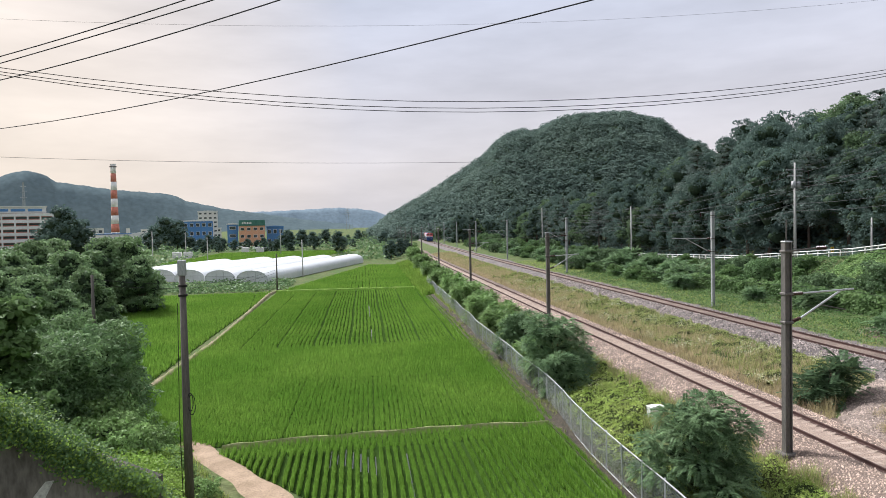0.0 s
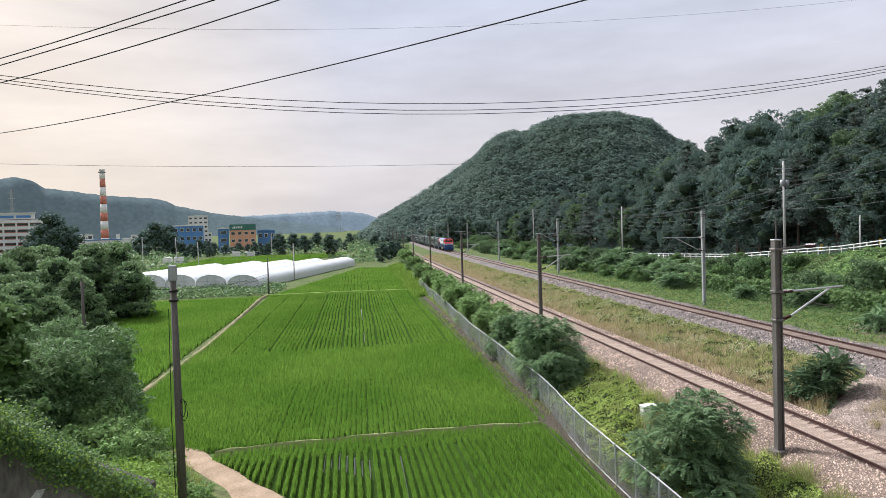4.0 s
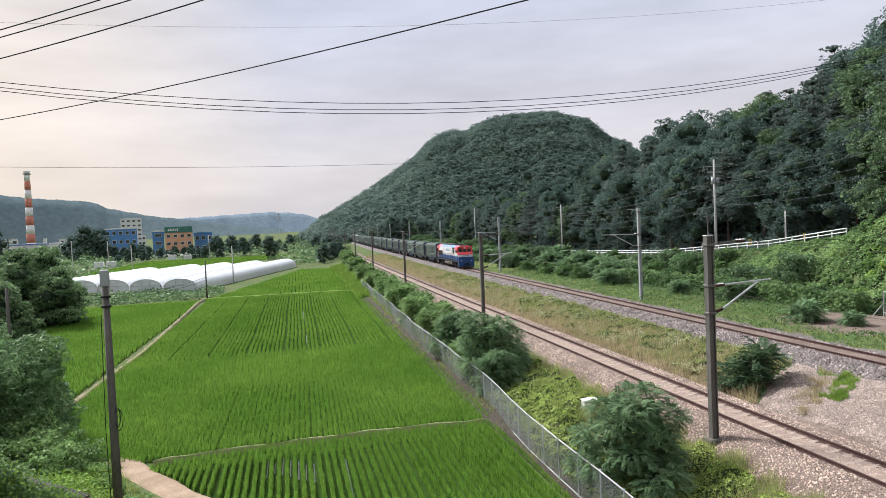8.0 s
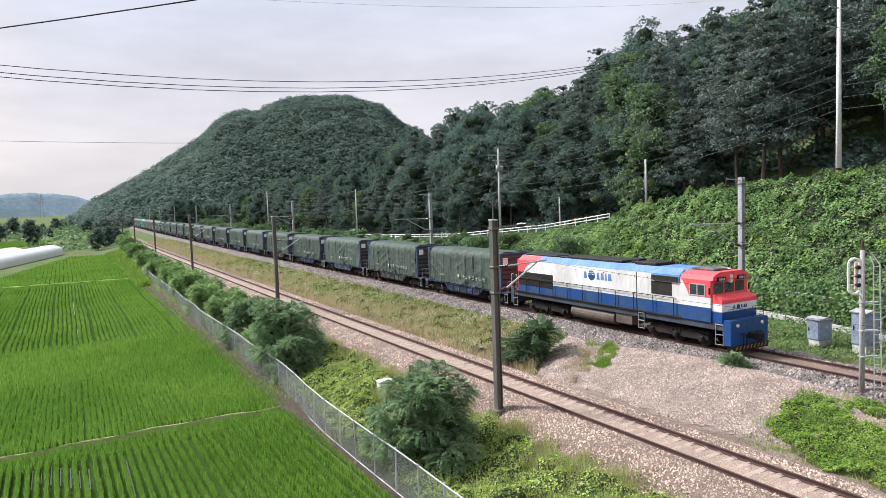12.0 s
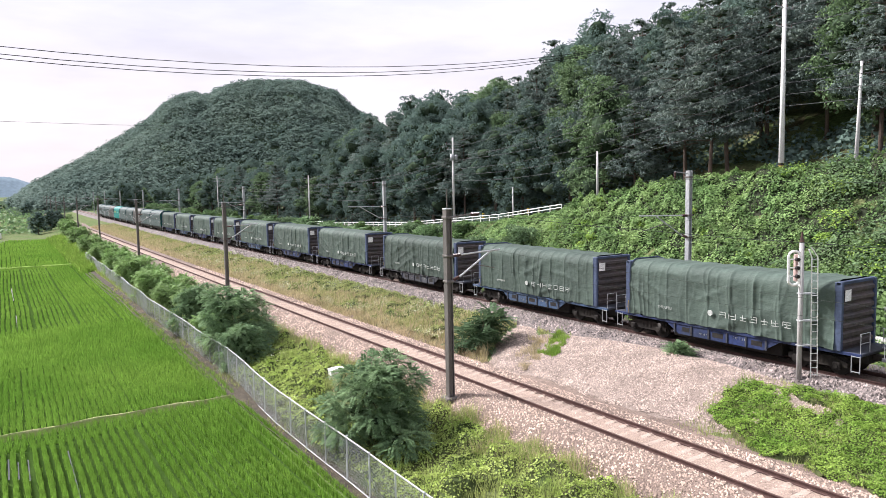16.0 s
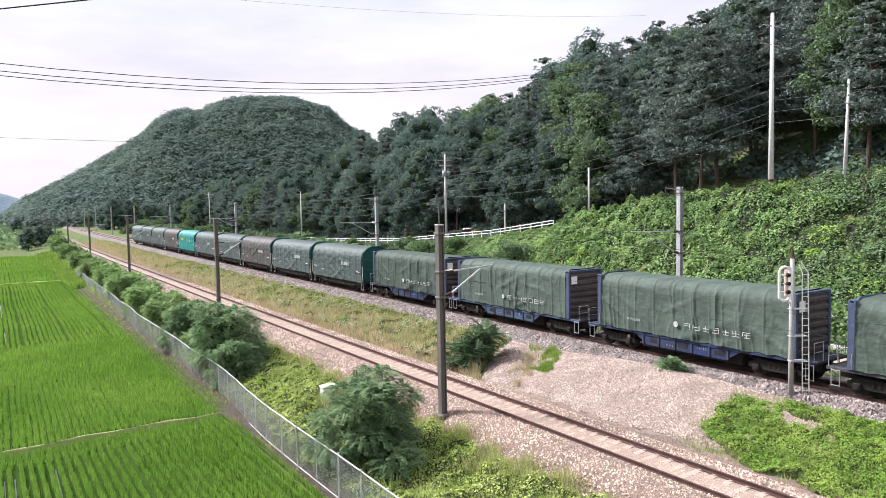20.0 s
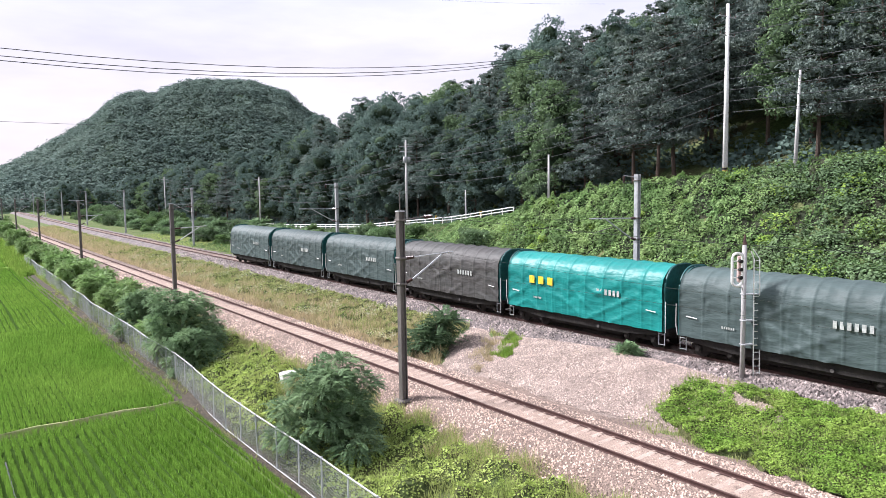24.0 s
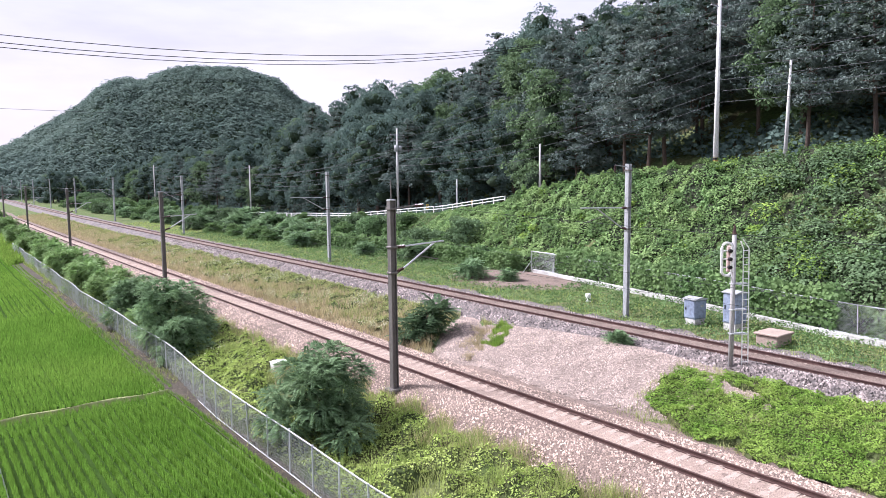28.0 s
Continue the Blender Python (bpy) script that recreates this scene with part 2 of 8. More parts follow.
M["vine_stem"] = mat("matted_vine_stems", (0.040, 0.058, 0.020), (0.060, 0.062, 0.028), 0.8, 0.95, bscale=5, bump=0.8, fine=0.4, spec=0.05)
# inner shade of the crowns, put into a dark twig colour
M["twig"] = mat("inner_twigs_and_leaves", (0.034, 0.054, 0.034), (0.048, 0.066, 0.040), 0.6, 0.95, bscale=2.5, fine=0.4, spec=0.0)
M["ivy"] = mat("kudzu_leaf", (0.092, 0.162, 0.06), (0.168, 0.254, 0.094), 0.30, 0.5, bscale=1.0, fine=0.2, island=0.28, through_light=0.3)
# lighter copy of the kudzu leaf: brighter light put into the colour
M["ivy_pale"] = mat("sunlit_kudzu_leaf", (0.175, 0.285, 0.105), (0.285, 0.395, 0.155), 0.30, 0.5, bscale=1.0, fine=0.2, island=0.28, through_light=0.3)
M["vine"] = mat("yellow_green_vine_leaf", (0.158, 0.272, 0.044), (0.25, 0.355, 0.074), 0.5, 0.55, bscale=1.4, fine=0.25, island=0.3, through_light=0.3)
M["vine_pale"] = mat("pale_yellow_green_vine_leaf", (0.285, 0.385, 0.088), (0.385, 0.46, 0.138), 0.5, 0.55, bscale=1.4, fine=0.25, island=0.28, through_light=0.3)
M["leaf_fresh"] = mat("fresh_locust_leaf", (0.175, 0.28, 0.1), (0.238, 0.34, 0.128), 0.5, 0.55, bscale=2, fine=0.2, island=0.35, through_light=0.3, each=0.15)
M["fresh_grass"] = mat("fresh_grass_blade", (0.285, 0.375, 0.1), (0.41, 0.45, 0.165), 0.5, 0.7, bscale=1.2, fine=0.2, island=0.35, through_light=0.3)
M["leaf_valley"] = mat("pale_valley_leaf", (0.148, 0.232, 0.115), (0.212, 0.298, 0.140), 0.4, 0.55, bscale=2, fine=0.2, island=0.3, through_light=0.35, each=0.15)
M["leaf_dark"] = mat("dark_shrub_leaf", (0.066, 0.11, 0.056), (0.098, 0.15, 0.074), 0.5, 0.55, bscale=2, fine=0.2, island=0.35, through_light=0.25)
M["weed"] = mat("weed_blade", (0.225, 0.285, 0.095), (0.36, 0.37, 0.155), 0.5, 0.7, bscale=1.2, fine=0.2, island=0.35, through_light=0.3)
M["dry"] = mat("dry_grass_blade", (0.51, 0.415, 0.275), (0.4, 0.355, 0.195), 0.5, 0.8, bscale=1.5, fine=0.2, island=0.3, through_light=0.3)
M["blossom"] = mat("pale_weed_flower", (0.50, 0.50, 0.38), (0.42, 0.45, 0.28), 1.0, 0.8, bscale=3, island=0.2)
# leaf colour of the hill is paled and blued to include aerial haze
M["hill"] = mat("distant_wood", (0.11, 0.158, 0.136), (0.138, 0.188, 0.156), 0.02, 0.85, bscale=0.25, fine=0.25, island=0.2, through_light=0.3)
M["film_white"] = mat("white_greenhouse_film", (0.64, 0.65, 0.66), (0.55, 0.57, 0.58), 0.15, 0.35, bscale=1.5, fine=0.06, bump=0.1)
M["blue_paint"] = mat("blue_cladding", (0.075, 0.19, 0.42), (0.10, 0.23, 0.46), 0.1, 0.5, bscale=2, fine=0.1)
M["orange_wall"] = mat("orange_brick_cladding", (0.58, 0.30, 0.18), (0.64, 0.36, 0.24), 0.1, 0.8, bscale=2, fine=0.1)
M["white_wall"] = mat("pale_wall", (0.70, 0.69, 0.68), (0.60, 0.59, 0.58), 0.08, 0.8, bscale=1.5, fine=0.1)
M["red_wall"] = mat("dull_red_wall", (0.42, 0.16, 0.12), (0.34, 0.13, 0.11), 0.1, 0.8, bscale=1.5)
M["chimney_red"] = mat("chimney_red_paint", (0.50, 0.19, 0.14), (0.42, 0.15, 0.11), 0.1, 0.7, bscale=1)
M["green_paint"] = mat("dark_green_paint", (0.05, 0.15, 0.12), (0.07, 0.18, 0.14), 0.3, 0.6, bscale=3)
M["dark_glass"] = mat("dark_glass", (0.03, 0.04, 0.05), (0.05, 0.06, 0.07), 0.3, 0.08, bscale=3, spec=0.8)
M["loco_blue"] = mat("locomotive_blue_paint", (0.011, 0.055, 0.205), (0.034, 0.068, 0.150), 0.6, 0.42, bscale=6, fine=0.18)
M["loco_roof"] = mat("faded_blue_roof_paint", (0.085, 0.175, 0.37), (0.13, 0.22, 0.40), 0.8, 0.5, bscale=5, fine=0.2)
M["loco_white"] = mat("grimy_white_paint", (0.68, 0.67, 0.68), (0.53, 0.51, 0.50), 0.5, 0.45, bscale=5, fine=0.1, stretch_xyz=(1, 1, 0.4))
M["loco_red"] = mat("locomotive_red_paint", (0.80, 0.085, 0.105), (0.68, 0.08, 0.09), 0.7, 0.45, bscale=6, fine=0.15)
M["black"] = mat("sooty_black_steel", (0.014, 0.013, 0.013), (0.026, 0.023, 0.021), 1.5, 0.7, 0.1, bscale=9, bump=0.2)
M["old_yellow"] = mat("worn_yellow_paint", (0.36, 0.25, 0.05), (0.16, 0.12, 0.05), 4, 0.7, bscale=14)
M["loco_frame"] = mat("grimy_frame_paint", (0.05, 0.065, 0.10), (0.035, 0.035, 0.04), 0.9, 0.7, bscale=8, bump=0.2)
M["roof_grime"] = mat("grimy_grey_steel", (0.13, 0.125, 0.12), (0.06, 0.055, 0.05), 1.2, 0.75, bscale=8, bump=0.2)
M["frame_grime"] = mat("grimy_wagon_frame", (0.040, 0.046, 0.062), (0.030, 0.030, 0.034), 0.8, 0.7, bscale=7, fine=0.3)
M["post_blue"] = mat("blue_grey_post_paint", (0.06, 0.08, 0.135), (0.042, 0.055, 0.095), 0.9, 0.55, bscale=7, fine=0.2)
M["under"] = mat("dusty_running_gear", (0.013, 0.0115, 0.0105), (0.026, 0.022, 0.019), 1.2, 0.85, 0.1, bscale=9, bump=0.3)
M["tank"] = mat("dusty_fuel_tank", (0.13, 0.10, 0.085), (0.075, 0.06, 0.052), 0.8, 0.7, bscale=6, bump=0.1)
M["tarp"] = mat("grey_green_tarpaulin", (0.056, 0.079, 0.065), (0.044, 0.061, 0.051), 0.5, 0.74, bscale=3.4, bump=0.30, fine=0.10, stretch_xyz=(1, 0.8, 1.0), each=0.18)
M["tarp_grey"] = mat("blue_grey_tarpaulin", (0.054, 0.078, 0.076), (0.042, 0.06, 0.058), 0.5, 0.60, bscale=1.9, bump=0.20, fine=0.10, stretch_xyz=(1, 0.55, 1.9), each=0.12)
M["tarp_brown"] = mat("brown_grey_tarpaulin", (0.056, 0.057, 0.054), (0.047, 0.044, 0.042), 0.5, 0.6, bscale=1.9, bump=0.20, fine=0.10, stretch_xyz=(1, 0.55, 1.9))
M["tarp_teal"] = mat("teal_tarpaulin", (0.01, 0.19, 0.172), (0.008, 0.145, 0.134), 0.5, 0.45, bscale=1.9, bump=0.20, fine=0.10, stretch_xyz=(1, 0.55, 1.9))
M["wagon_blue"] = mat("wagon_blue_paint", (0.02, 0.032, 0.095), (0.026, 0.034, 0.066), 0.8, 0.55, bscale=6, fine=0.25)
M["wagon_lightblue"] = mat("wagon_pale_blue_paint", (0.045, 0.075, 0.135), (0.04, 0.058, 0.095), 0.8, 0.55, bscale=6, fine=0.25)
M["wagon_grey"] = mat("wagon_grey_paint", (0.06, 0.062, 0.072), (0.04, 0.04, 0.048), 0.8, 0.6, bscale=6, fine=0.25)
M["end_panel"] = mat("dark_ribbed_panel", (0.085, 0.066, 0.064), (0.055, 0.05, 0.055), 0.8, 0.6, 0.1, bscale=5, fine=0.25)
M["end_teal"] = mat("dark_teal_end_plate", (0.012, 0.080, 0.078), (0.016, 0.06, 0.06), 0.7, 0.5, bscale=6)
M["lettering"] = mat("pale_lettering_paint", (0.42, 0.44, 0.42), (0.28, 0.30, 0.28), 3, 0.7, bscale=10)
M["yellow"] = mat("yellow_paint", (0.78, 0.52, 0.03), (0.62, 0.40, 0.04), 2, 0.55, bscale=8)
M["cab_box"] = mat("grey_blue_cabinet_paint", (0.22, 0.26, 0.335), (0.165, 0.195, 0.255), 0.8, 0.5, bscale=6)
M["car_white"] = mat("white_car_paint", (0.78, 0.78, 0.79), (0.7, 0.7, 0.72), 0.8, 0.3, bscale=6, fine=0.05)
M["tyre"] = mat("tyre_rubber", (0.02, 0.02, 0.02), (0.03, 0.03, 0.03), 3, 0.9, bscale=12)
M["post_grey"] = mat("grey_signal_post", (0.36, 0.35, 0.345), (0.27, 0.26, 0.255), 0.8, 0.85, bscale=14, bump=0.2, stretch_xyz=(4, 4, 0.4))
M["signal_pink"] = mat("faded_pink_signal_paint", (0.55, 0.40, 0.37), (0.42, 0.30, 0.28), 2, 0.6, bscale=10)
M["lamp_glass"] = mat("lamp_glass", (0.7, 0.7, 0.66), (0.6, 0.6, 0.55), 3, 0.15, bscale=12)


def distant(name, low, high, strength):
    """Far backdrop tone for ridges kilometres off: haze put into the colour, lifted by emission."""
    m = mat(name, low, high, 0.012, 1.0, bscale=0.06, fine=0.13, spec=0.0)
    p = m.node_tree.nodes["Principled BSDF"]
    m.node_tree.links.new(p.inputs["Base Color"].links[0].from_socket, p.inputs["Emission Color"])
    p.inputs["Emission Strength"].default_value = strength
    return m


# blue-grey of both ridges is the haze of distance, not the woods' own colour
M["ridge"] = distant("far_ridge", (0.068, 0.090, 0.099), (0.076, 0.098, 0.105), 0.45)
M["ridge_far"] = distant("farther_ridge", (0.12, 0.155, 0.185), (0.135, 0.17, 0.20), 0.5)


# ---- mesh building ----
class Geo:
    def __init__(self):
        self.v, self.f = [], []

    def add(self, verts, faces):
        k = len(self.v)
        self.v += [tuple(p) for p in verts]
        self.f += [tuple(i + k for i in q) for q in faces]
        return self

    def prism(self, poly, axis, a, b, ends=None):
        """poly: 2D outline in the two other axes (in order); ends scales the far outline."""
        n = len(poly)
        at = {"x": lambda p, w: (w, p[0], p[1]), "y": lambda p, w: (p[0], w, p[1]), "z": lambda p, w: (p[0], p[1], w)}[axis]
        q = poly if ends is None else ends
        vs = [at(p, a) for p in poly] + [at(p, b) for p in q]
        fs = [(i, (i + 1) % n, n + (i + 1) % n, n + i) for i in range(n)] + [tuple(range(n))[::-1], tuple(range(n, 2 * n))]
        return self.add(vs, fs)

    def box(self, x0, x1, y0, y1, z0, z1, c=0.0):
        if c <= 0:
            return self.prism([(x0, y0), (x1, y0), (x1, y1), (x0, y1)], "z", z0, z1)
        big = [(x0 + c, y0), (x1 - c, y0), (x1, y0 + c), (x1, y1 - c), (x1 - c, y1), (x0 + c, y1), (x0, y1 - c), (x0, y0 + c)]
        d = c
        sm = [(x0 + c + d * 0.4, y0 + d), (x1 - c - d * 0.4, y0 + d), (x1 - d, y0 + c + d * 0.4), (x1 - d, y1 - c - d * 0.4), (x1 - c - d * 0.4, y1 - d), (x0 + c + d * 0.4, y1 - d), (x0 + d, y1 - c - d * 0.4), (x0 + d, y0 + c + d * 0.4)]
        rings = [(sm, z0), (big, z0 + c), (big, z1 - c), (sm, z1)]
        k = len(self.v)
        for ring, z in rings:
            self.v += [(p[0], p[1], z) for p in ring]
        for r in range(3):
            for i in range(8):
                j = (i + 1) % 8
                self.f.append((k + r * 8 + i, k + r * 8 + j, k + r * 8 + 8 + j, k + r * 8 + 8 + i))
        self.f.append(tuple(k + i for i in range(8))[::-1])
        self.f.append(tuple(k + 24 + i for i in range(8)))
        return self

    def tube(self, pts, r, n=6, r1=None, caps=True):
        pts = [Vector(p) for p in pts]
        k, m = len(self.v), len(pts)
        for i, p in enumerate(pts):
            d = (pts[min(i + 1, m - 1)] - pts[max(i - 1, 0)]).normalized()
            s = d.cross(Vector((0, 0, 1)) if abs(d.z) < 0.95 else Vector((1, 0, 0))).normalized()
            u = s.cross(d)
            rr = r if r1 is None else r + (r1 - r) * i / max(1, m - 1)
            self.v += [tuple(p + (s * math.cos(2 * math.pi * j / n) + u * math.sin(2 * math.pi * j / n)) * rr) for j in range(n)]
        for i in range(m - 1):
            for j in range(n):
                jj = (j + 1) % n
                self.f.append((k + i * n + j, k + i * n + jj, k + (i + 1) * n + jj, k + (i + 1) * n + j))
        if caps:
            self.f.append(tuple(k + j for j in range(n))[::-1])
            self.f.append(tuple(k + (m - 1) * n + j for j in range(n)))
        return self

    def turned(self, a, b, radii, n=8):
        """A turned shape along the line from a to b."""
        a, b = Vector(a), Vector(b)
        d = (b - a).normalized()
        s = d.cross(Vector((0, 0, 1)) if abs(d.z) < 0.95 else Vector((1, 0, 0))).normalized()
        u = s.cross(d)
        k, m = len(self.v), len(radii)
        for i, rr in enumerate(radii):
            p = a.lerp(b, i / (m - 1))
            self.v += [tuple(p + (s * math.cos(2 * math.pi * j / n) + u * math.sin(2 * math.pi * j / n)) * rr) for j in range(n)]
        for i in range(m - 1):
            for j in range(n):
                jj = (j + 1) % n
                self.f.append((k + i * n + j, k + i * n + jj, k + (i + 1) * n + jj, k + (i + 1) * n + j))
        self.f.append(tuple(k + j for j in range(n))[::-1])
        self.f.append(tuple(k + (m - 1) * n + j for j in range(n)))
        return self

    def mesh(self, name, smooth=False):
        me = bpy.data.meshes.new(name)
        me.from_pydata(self.v, [], self.f)
        if smooth:
            me.polygons.foreach_set("use_smooth", [True] * len(me.polygons))
        return me


def part(name, geo, material, parent=None, label="", smooth=False):
    me = geo.mesh(name, smooth) if isinstance(geo, Geo) else geo
    if not me.materials:
        me.materials.append(material)
    ob = new(name, me)
    ob.parent = parent
    if label:
        ob["label"] = label
    return ob


def thing(name, m, label, category, group="", kind=""):
    ob = new(name)
    ob.empty_display_size = 0.3
    ob.matrix_basis = m
    return tagged(ob, label, category, group, kind)


def single(name, geo, material, label, category, group="", kind="", smooth=False):
    return tagged(part(name, geo, material, None, "", smooth), label, category, group, kind)


def np_mesh(name, verts, faces, smooth=False):
    """A mesh from arrays: verts (n, 3), faces (m, 3 or 4)."""
    me = bpy.data.meshes.new(name)
    k = faces.shape[1]
    me.vertices.add(len(verts))
    me.vertices.foreach_set("co", np.ascontiguousarray(verts, dtype=np.float32).ravel())
    me.loops.add(faces.size)
    me.loops.foreach_set("vertex_index", np.ascontiguousarray(faces, dtype=np.int32).ravel())
    me.polygons.add(len(faces))
    me.polygons.foreach_set("loop_start", np.arange(0, faces.size, k, dtype=np.int32))
    me.polygons.foreach_set("loop_total", np.full(len(faces), k, dtype=np.int32))
    if smooth:
        me.polygons.foreach_set("use_smooth", np.ones(len(faces), dtype=bool))
    me.update(calc_edges=True)
    me.validate()
    return me


def unit(a):
    return a / np.maximum(np.linalg.norm(a, axis=-1, keepdims=True), 1e-9)


def leaf_cards(cent, norm, size, aspect=0.6, r=rng, fold=0.25):
    """Pointed leaves: a folded diamond of four corners for each place."""
    n = len(cent)
    size = np.broadcast_to(size, (n,))[:, None]
    norm = unit(norm)
    a = unit(np.cross(norm, unit(r.normal(size=(n, 3)))))
    b = np.cross(norm, a)
    vs = np.stack([cent - a * size * 0.5, cent - b * size * 0.5 * aspect - norm * size * fold * 0.3, cent + a * size * 0.5 - norm * size * fold, cent + b * size * 0.5 * aspect - norm * size * fold * 0.3], 1)
    return vs.reshape(-1, 3), np.arange(4 * n).reshape(-1, 4)


def blades(base, height, width, lean, r=rng):
    """Single grass blades: a narrow triangle leaning over from each foot."""
    n = len(base)
    ang = r.uniform(0, 2 * np.pi, n)
    side = np.stack([np.cos(ang), np.sin(ang), np.zeros(n)], 1) * (np.broadcast_to(width, (n,)) / 2)[:, None]
    ang2 = r.uniform(0, 2 * np.pi, n)
    h = np.broadcast_to(height, (n,))
    out = np.stack([np.cos(ang2), np.sin(ang2), np.zeros(n)], 1) * (h * lean * r.uniform(0.3, 1.2, n))[:, None]
    tip = base + out + np.stack([np.zeros(n), np.zeros(n), h], 1)
    vs = np.stack([base - side, base + side, tip], 1)
    return vs.reshape(-1, 3), np.arange(3 * n).reshape(-1, 3)


def stuff(name, verts, faces, material, label, category, kind="stuff", smooth=False):
    me = np_mesh(name, verts, faces, smooth)
    me.materials.append(material)
    return tagged(new(name, me), label, category, "", kind)


def wavy(x, y, s, seed=0.0):
    """Cheap smooth noise of about -1 to 1 with features s metres across."""
    k = 2 * np.pi / s
    return (np.sin(k * (0.83 * x + 0.41 * y) + seed) + np.sin(k * (-0.37 * x + 1.11 * y) + 1.7 * seed + 1) + np.sin(k * (1.27 * x - 0.69 * y) * 1.7 + 2.3 * seed + 2) * 0.6 + np.sin(k * (0.5 * x + 1.9 * y) * 1.6 + 0.7 * seed) * 0.5) / 3.1

# ---- land ----
NEAR_X, FAR_X, FAR_Z = 19.5, 31.62, 0.61    # centre lines of the two tracks, rail level of the second
FIELD = -2.2


def road_z(y):
    return np.interp(y, [-80, 10, 20, 25, 31, 36, 42.5, 49, 54, 58, 61, 72.5, 96, 127, 200, 300, 1000], [12.0, 11.2, 10.6, 9.9, 9.4, 8.85, 8.35, 7.6, 7.2, 6.4, 5.8, 4.4, 2.6, 1.6, 0.8, 0.3, 0.0])


def toe_x(y):
    return np.interp(y, [-60, 14, 45, 70, 130, 300], [38.5, 41.0, 47.0, 47.5, 45.0, 42.0])


def land_z(x, y):
    u = x - bend(y)
    z = np.interp(u, [-9000, 10.0, 10.7, 12.0, 16.4, 22.8, 23.4, 26.0, 28.0, 28.8, 34.8, 38.0], [FIELD, FIELD, -2.0, -1.75, -0.85, -0.85, -0.8, -0.55, -0.3, -0.15, -0.1, 0.12])
    # heaped gravel between the tracks
    z = z + 0.75 * np.exp(-((u - 27.6) / 2.4) ** 2 - ((y - 23.5) / 6.5) ** 2) + 0.25 * np.exp(-((u - 27) / 2.5) ** 2 - ((y - 10) / 7) ** 2)
    toe, rz = toe_x(y), road_z(y)
    t = np.clip((u - toe) / np.maximum(54.5 - toe, 1), 0, 1)
    bank = 0.12 + (rz - 0.12) * (t * 0.75 + 0.25 * t * t * (3 - 2 * t))
    z = np.where(u > toe, bank, z)
    z = np.where(u > 54.5, rz, z)
    rise = np.interp(y, [-80, 20, 50, 100, 150, 200, 260, 400], [0.66, 0.66, 0.66, 0.52, 0.36, 0.12, 0.03, 0.0])
    z = np.where(u > 63, rz + rise * 85 * (1 - np.exp(-np.clip(u - 63, 0, None) / 85)), z)
    rough = np.where((u > 23.5) & (u < 28.5), 0.06 * wavy(x, y, 2.1, 3), 0) + np.where((u > 12) & (u < 16), 0.10 * wavy(x, y, 1.9, 1), 0) + np.where(u > 64, 0.8 * wavy(x, y, 17, 2), 0)
    return z + rough


def grid(xs, ys, zf):
    gx, gy = np.meshgrid(xs, ys)
    gz = zf(gx, gy)
    vs = np.stack([gx, gy, gz], -1).reshape(-1, 3)
    nx, ny = len(xs), len(ys)
    i = np.arange(nx * ny).reshape(ny, nx)
    fs = np.stack([i[:-1, :-1], i[:-1, 1:], i[1:, 1:], i[1:, :-1]], -1).reshape(-1, 4)
    return vs, fs


def swept(us, ys, zf):
    """A strip along the line: u is the distance from the line's own curve."""
    gu, gy = np.meshgrid(us, ys)
    gx = gu + bend(gy)
    vs = np.stack([gx, gy, zf(gx, gy)], -1).reshape(-1, 3)
    i = np.arange(gu.size).reshape(gu.shape)
    return vs, np.stack([i[:-1, :-1], i[:-1, 1:], i[1:, 1:], i[1:, :-1]], -1).reshape(-1, 4)


us = np.concatenate([[-4500, -2500, -1200, -600, -300, -150, -80, -50, -30, -15, 0, 6], np.arange(9, 56, 0.6), np.arange(56, 72, 1.6), np.arange(72, 160, 5), [170, 190, 220, 270, 350, 500, 900, 1800, 4500]])
ys = np.concatenate([[-3000, -1200, -500, -200, -110], np.arange(-60, 140, 1.5), np.arange(140, 320, 6), np.arange(330, 700, 25), [760, 900, 1200, 1800, 2800, 4600]])
vs, fs = swept(us, ys, land_z)
stuff("ground", vs, fs, M["ground"], "weedy green and brown valley ground", "ground", "structure", True)

# forest floor on the hill side
vs, fs = swept(np.concatenate([np.arange(62.2, 80, 2), np.arange(80, 165, 5)]), np.arange(-60, 330, 5), lambda x, y: land_z(x, y) + 0.05)
stuff("forest_floor", vs, fs, M["forest_floor"], "dark leaf litter under the hillside trees", "forest floor", "structure", True)


# ---- paddies ----
def sheet(name, poly, z, material, label, category, thick=0.25):
    return single(name, Geo().prism(poly, "z", z - thick, z), material, label, category, "", "structure")


PATCH = {
    "a": [(-0.4, 14.0), (10.50, 14.0), (10.60, 37.75), (5.1, 37.85), (-1.0, 37.45), (-5.3, 37.0), (-7.2, 36.2), (-5.0, 33.4), (-2.2, 29.6)],
    "b": [(-8.6, 37.4), (-5.4, 37.65), (-1.0, 38.1), (5.1, 38.5), (10.70, 38.35), (11.5, 123.5), (-13.3, 124.8), (-14.4, 53.0), (-14.0, 41.0), (-11.0, 38.2)],
    "c": [(-12.6, 126.5), (10.6, 125.5), (12.4, 197.0), (4.0, 201.0)],
    "d": [(-15.3, 54.0), (-14.2, 124.3), (-43.0, 123.0), (-36.0, 66.0), (-24.0, 46.0)],
    "e": [(-62.0, 236.0), (-20.0, 240.0), (2.0, 330.0), (-58.0, 330.0)],
}
for key, poly in PATCH.items():
    sheet("paddy_" + key, poly, FIELD + 0.03, M["mud"], "wet mud of a flooded rice paddy", "paddy field")


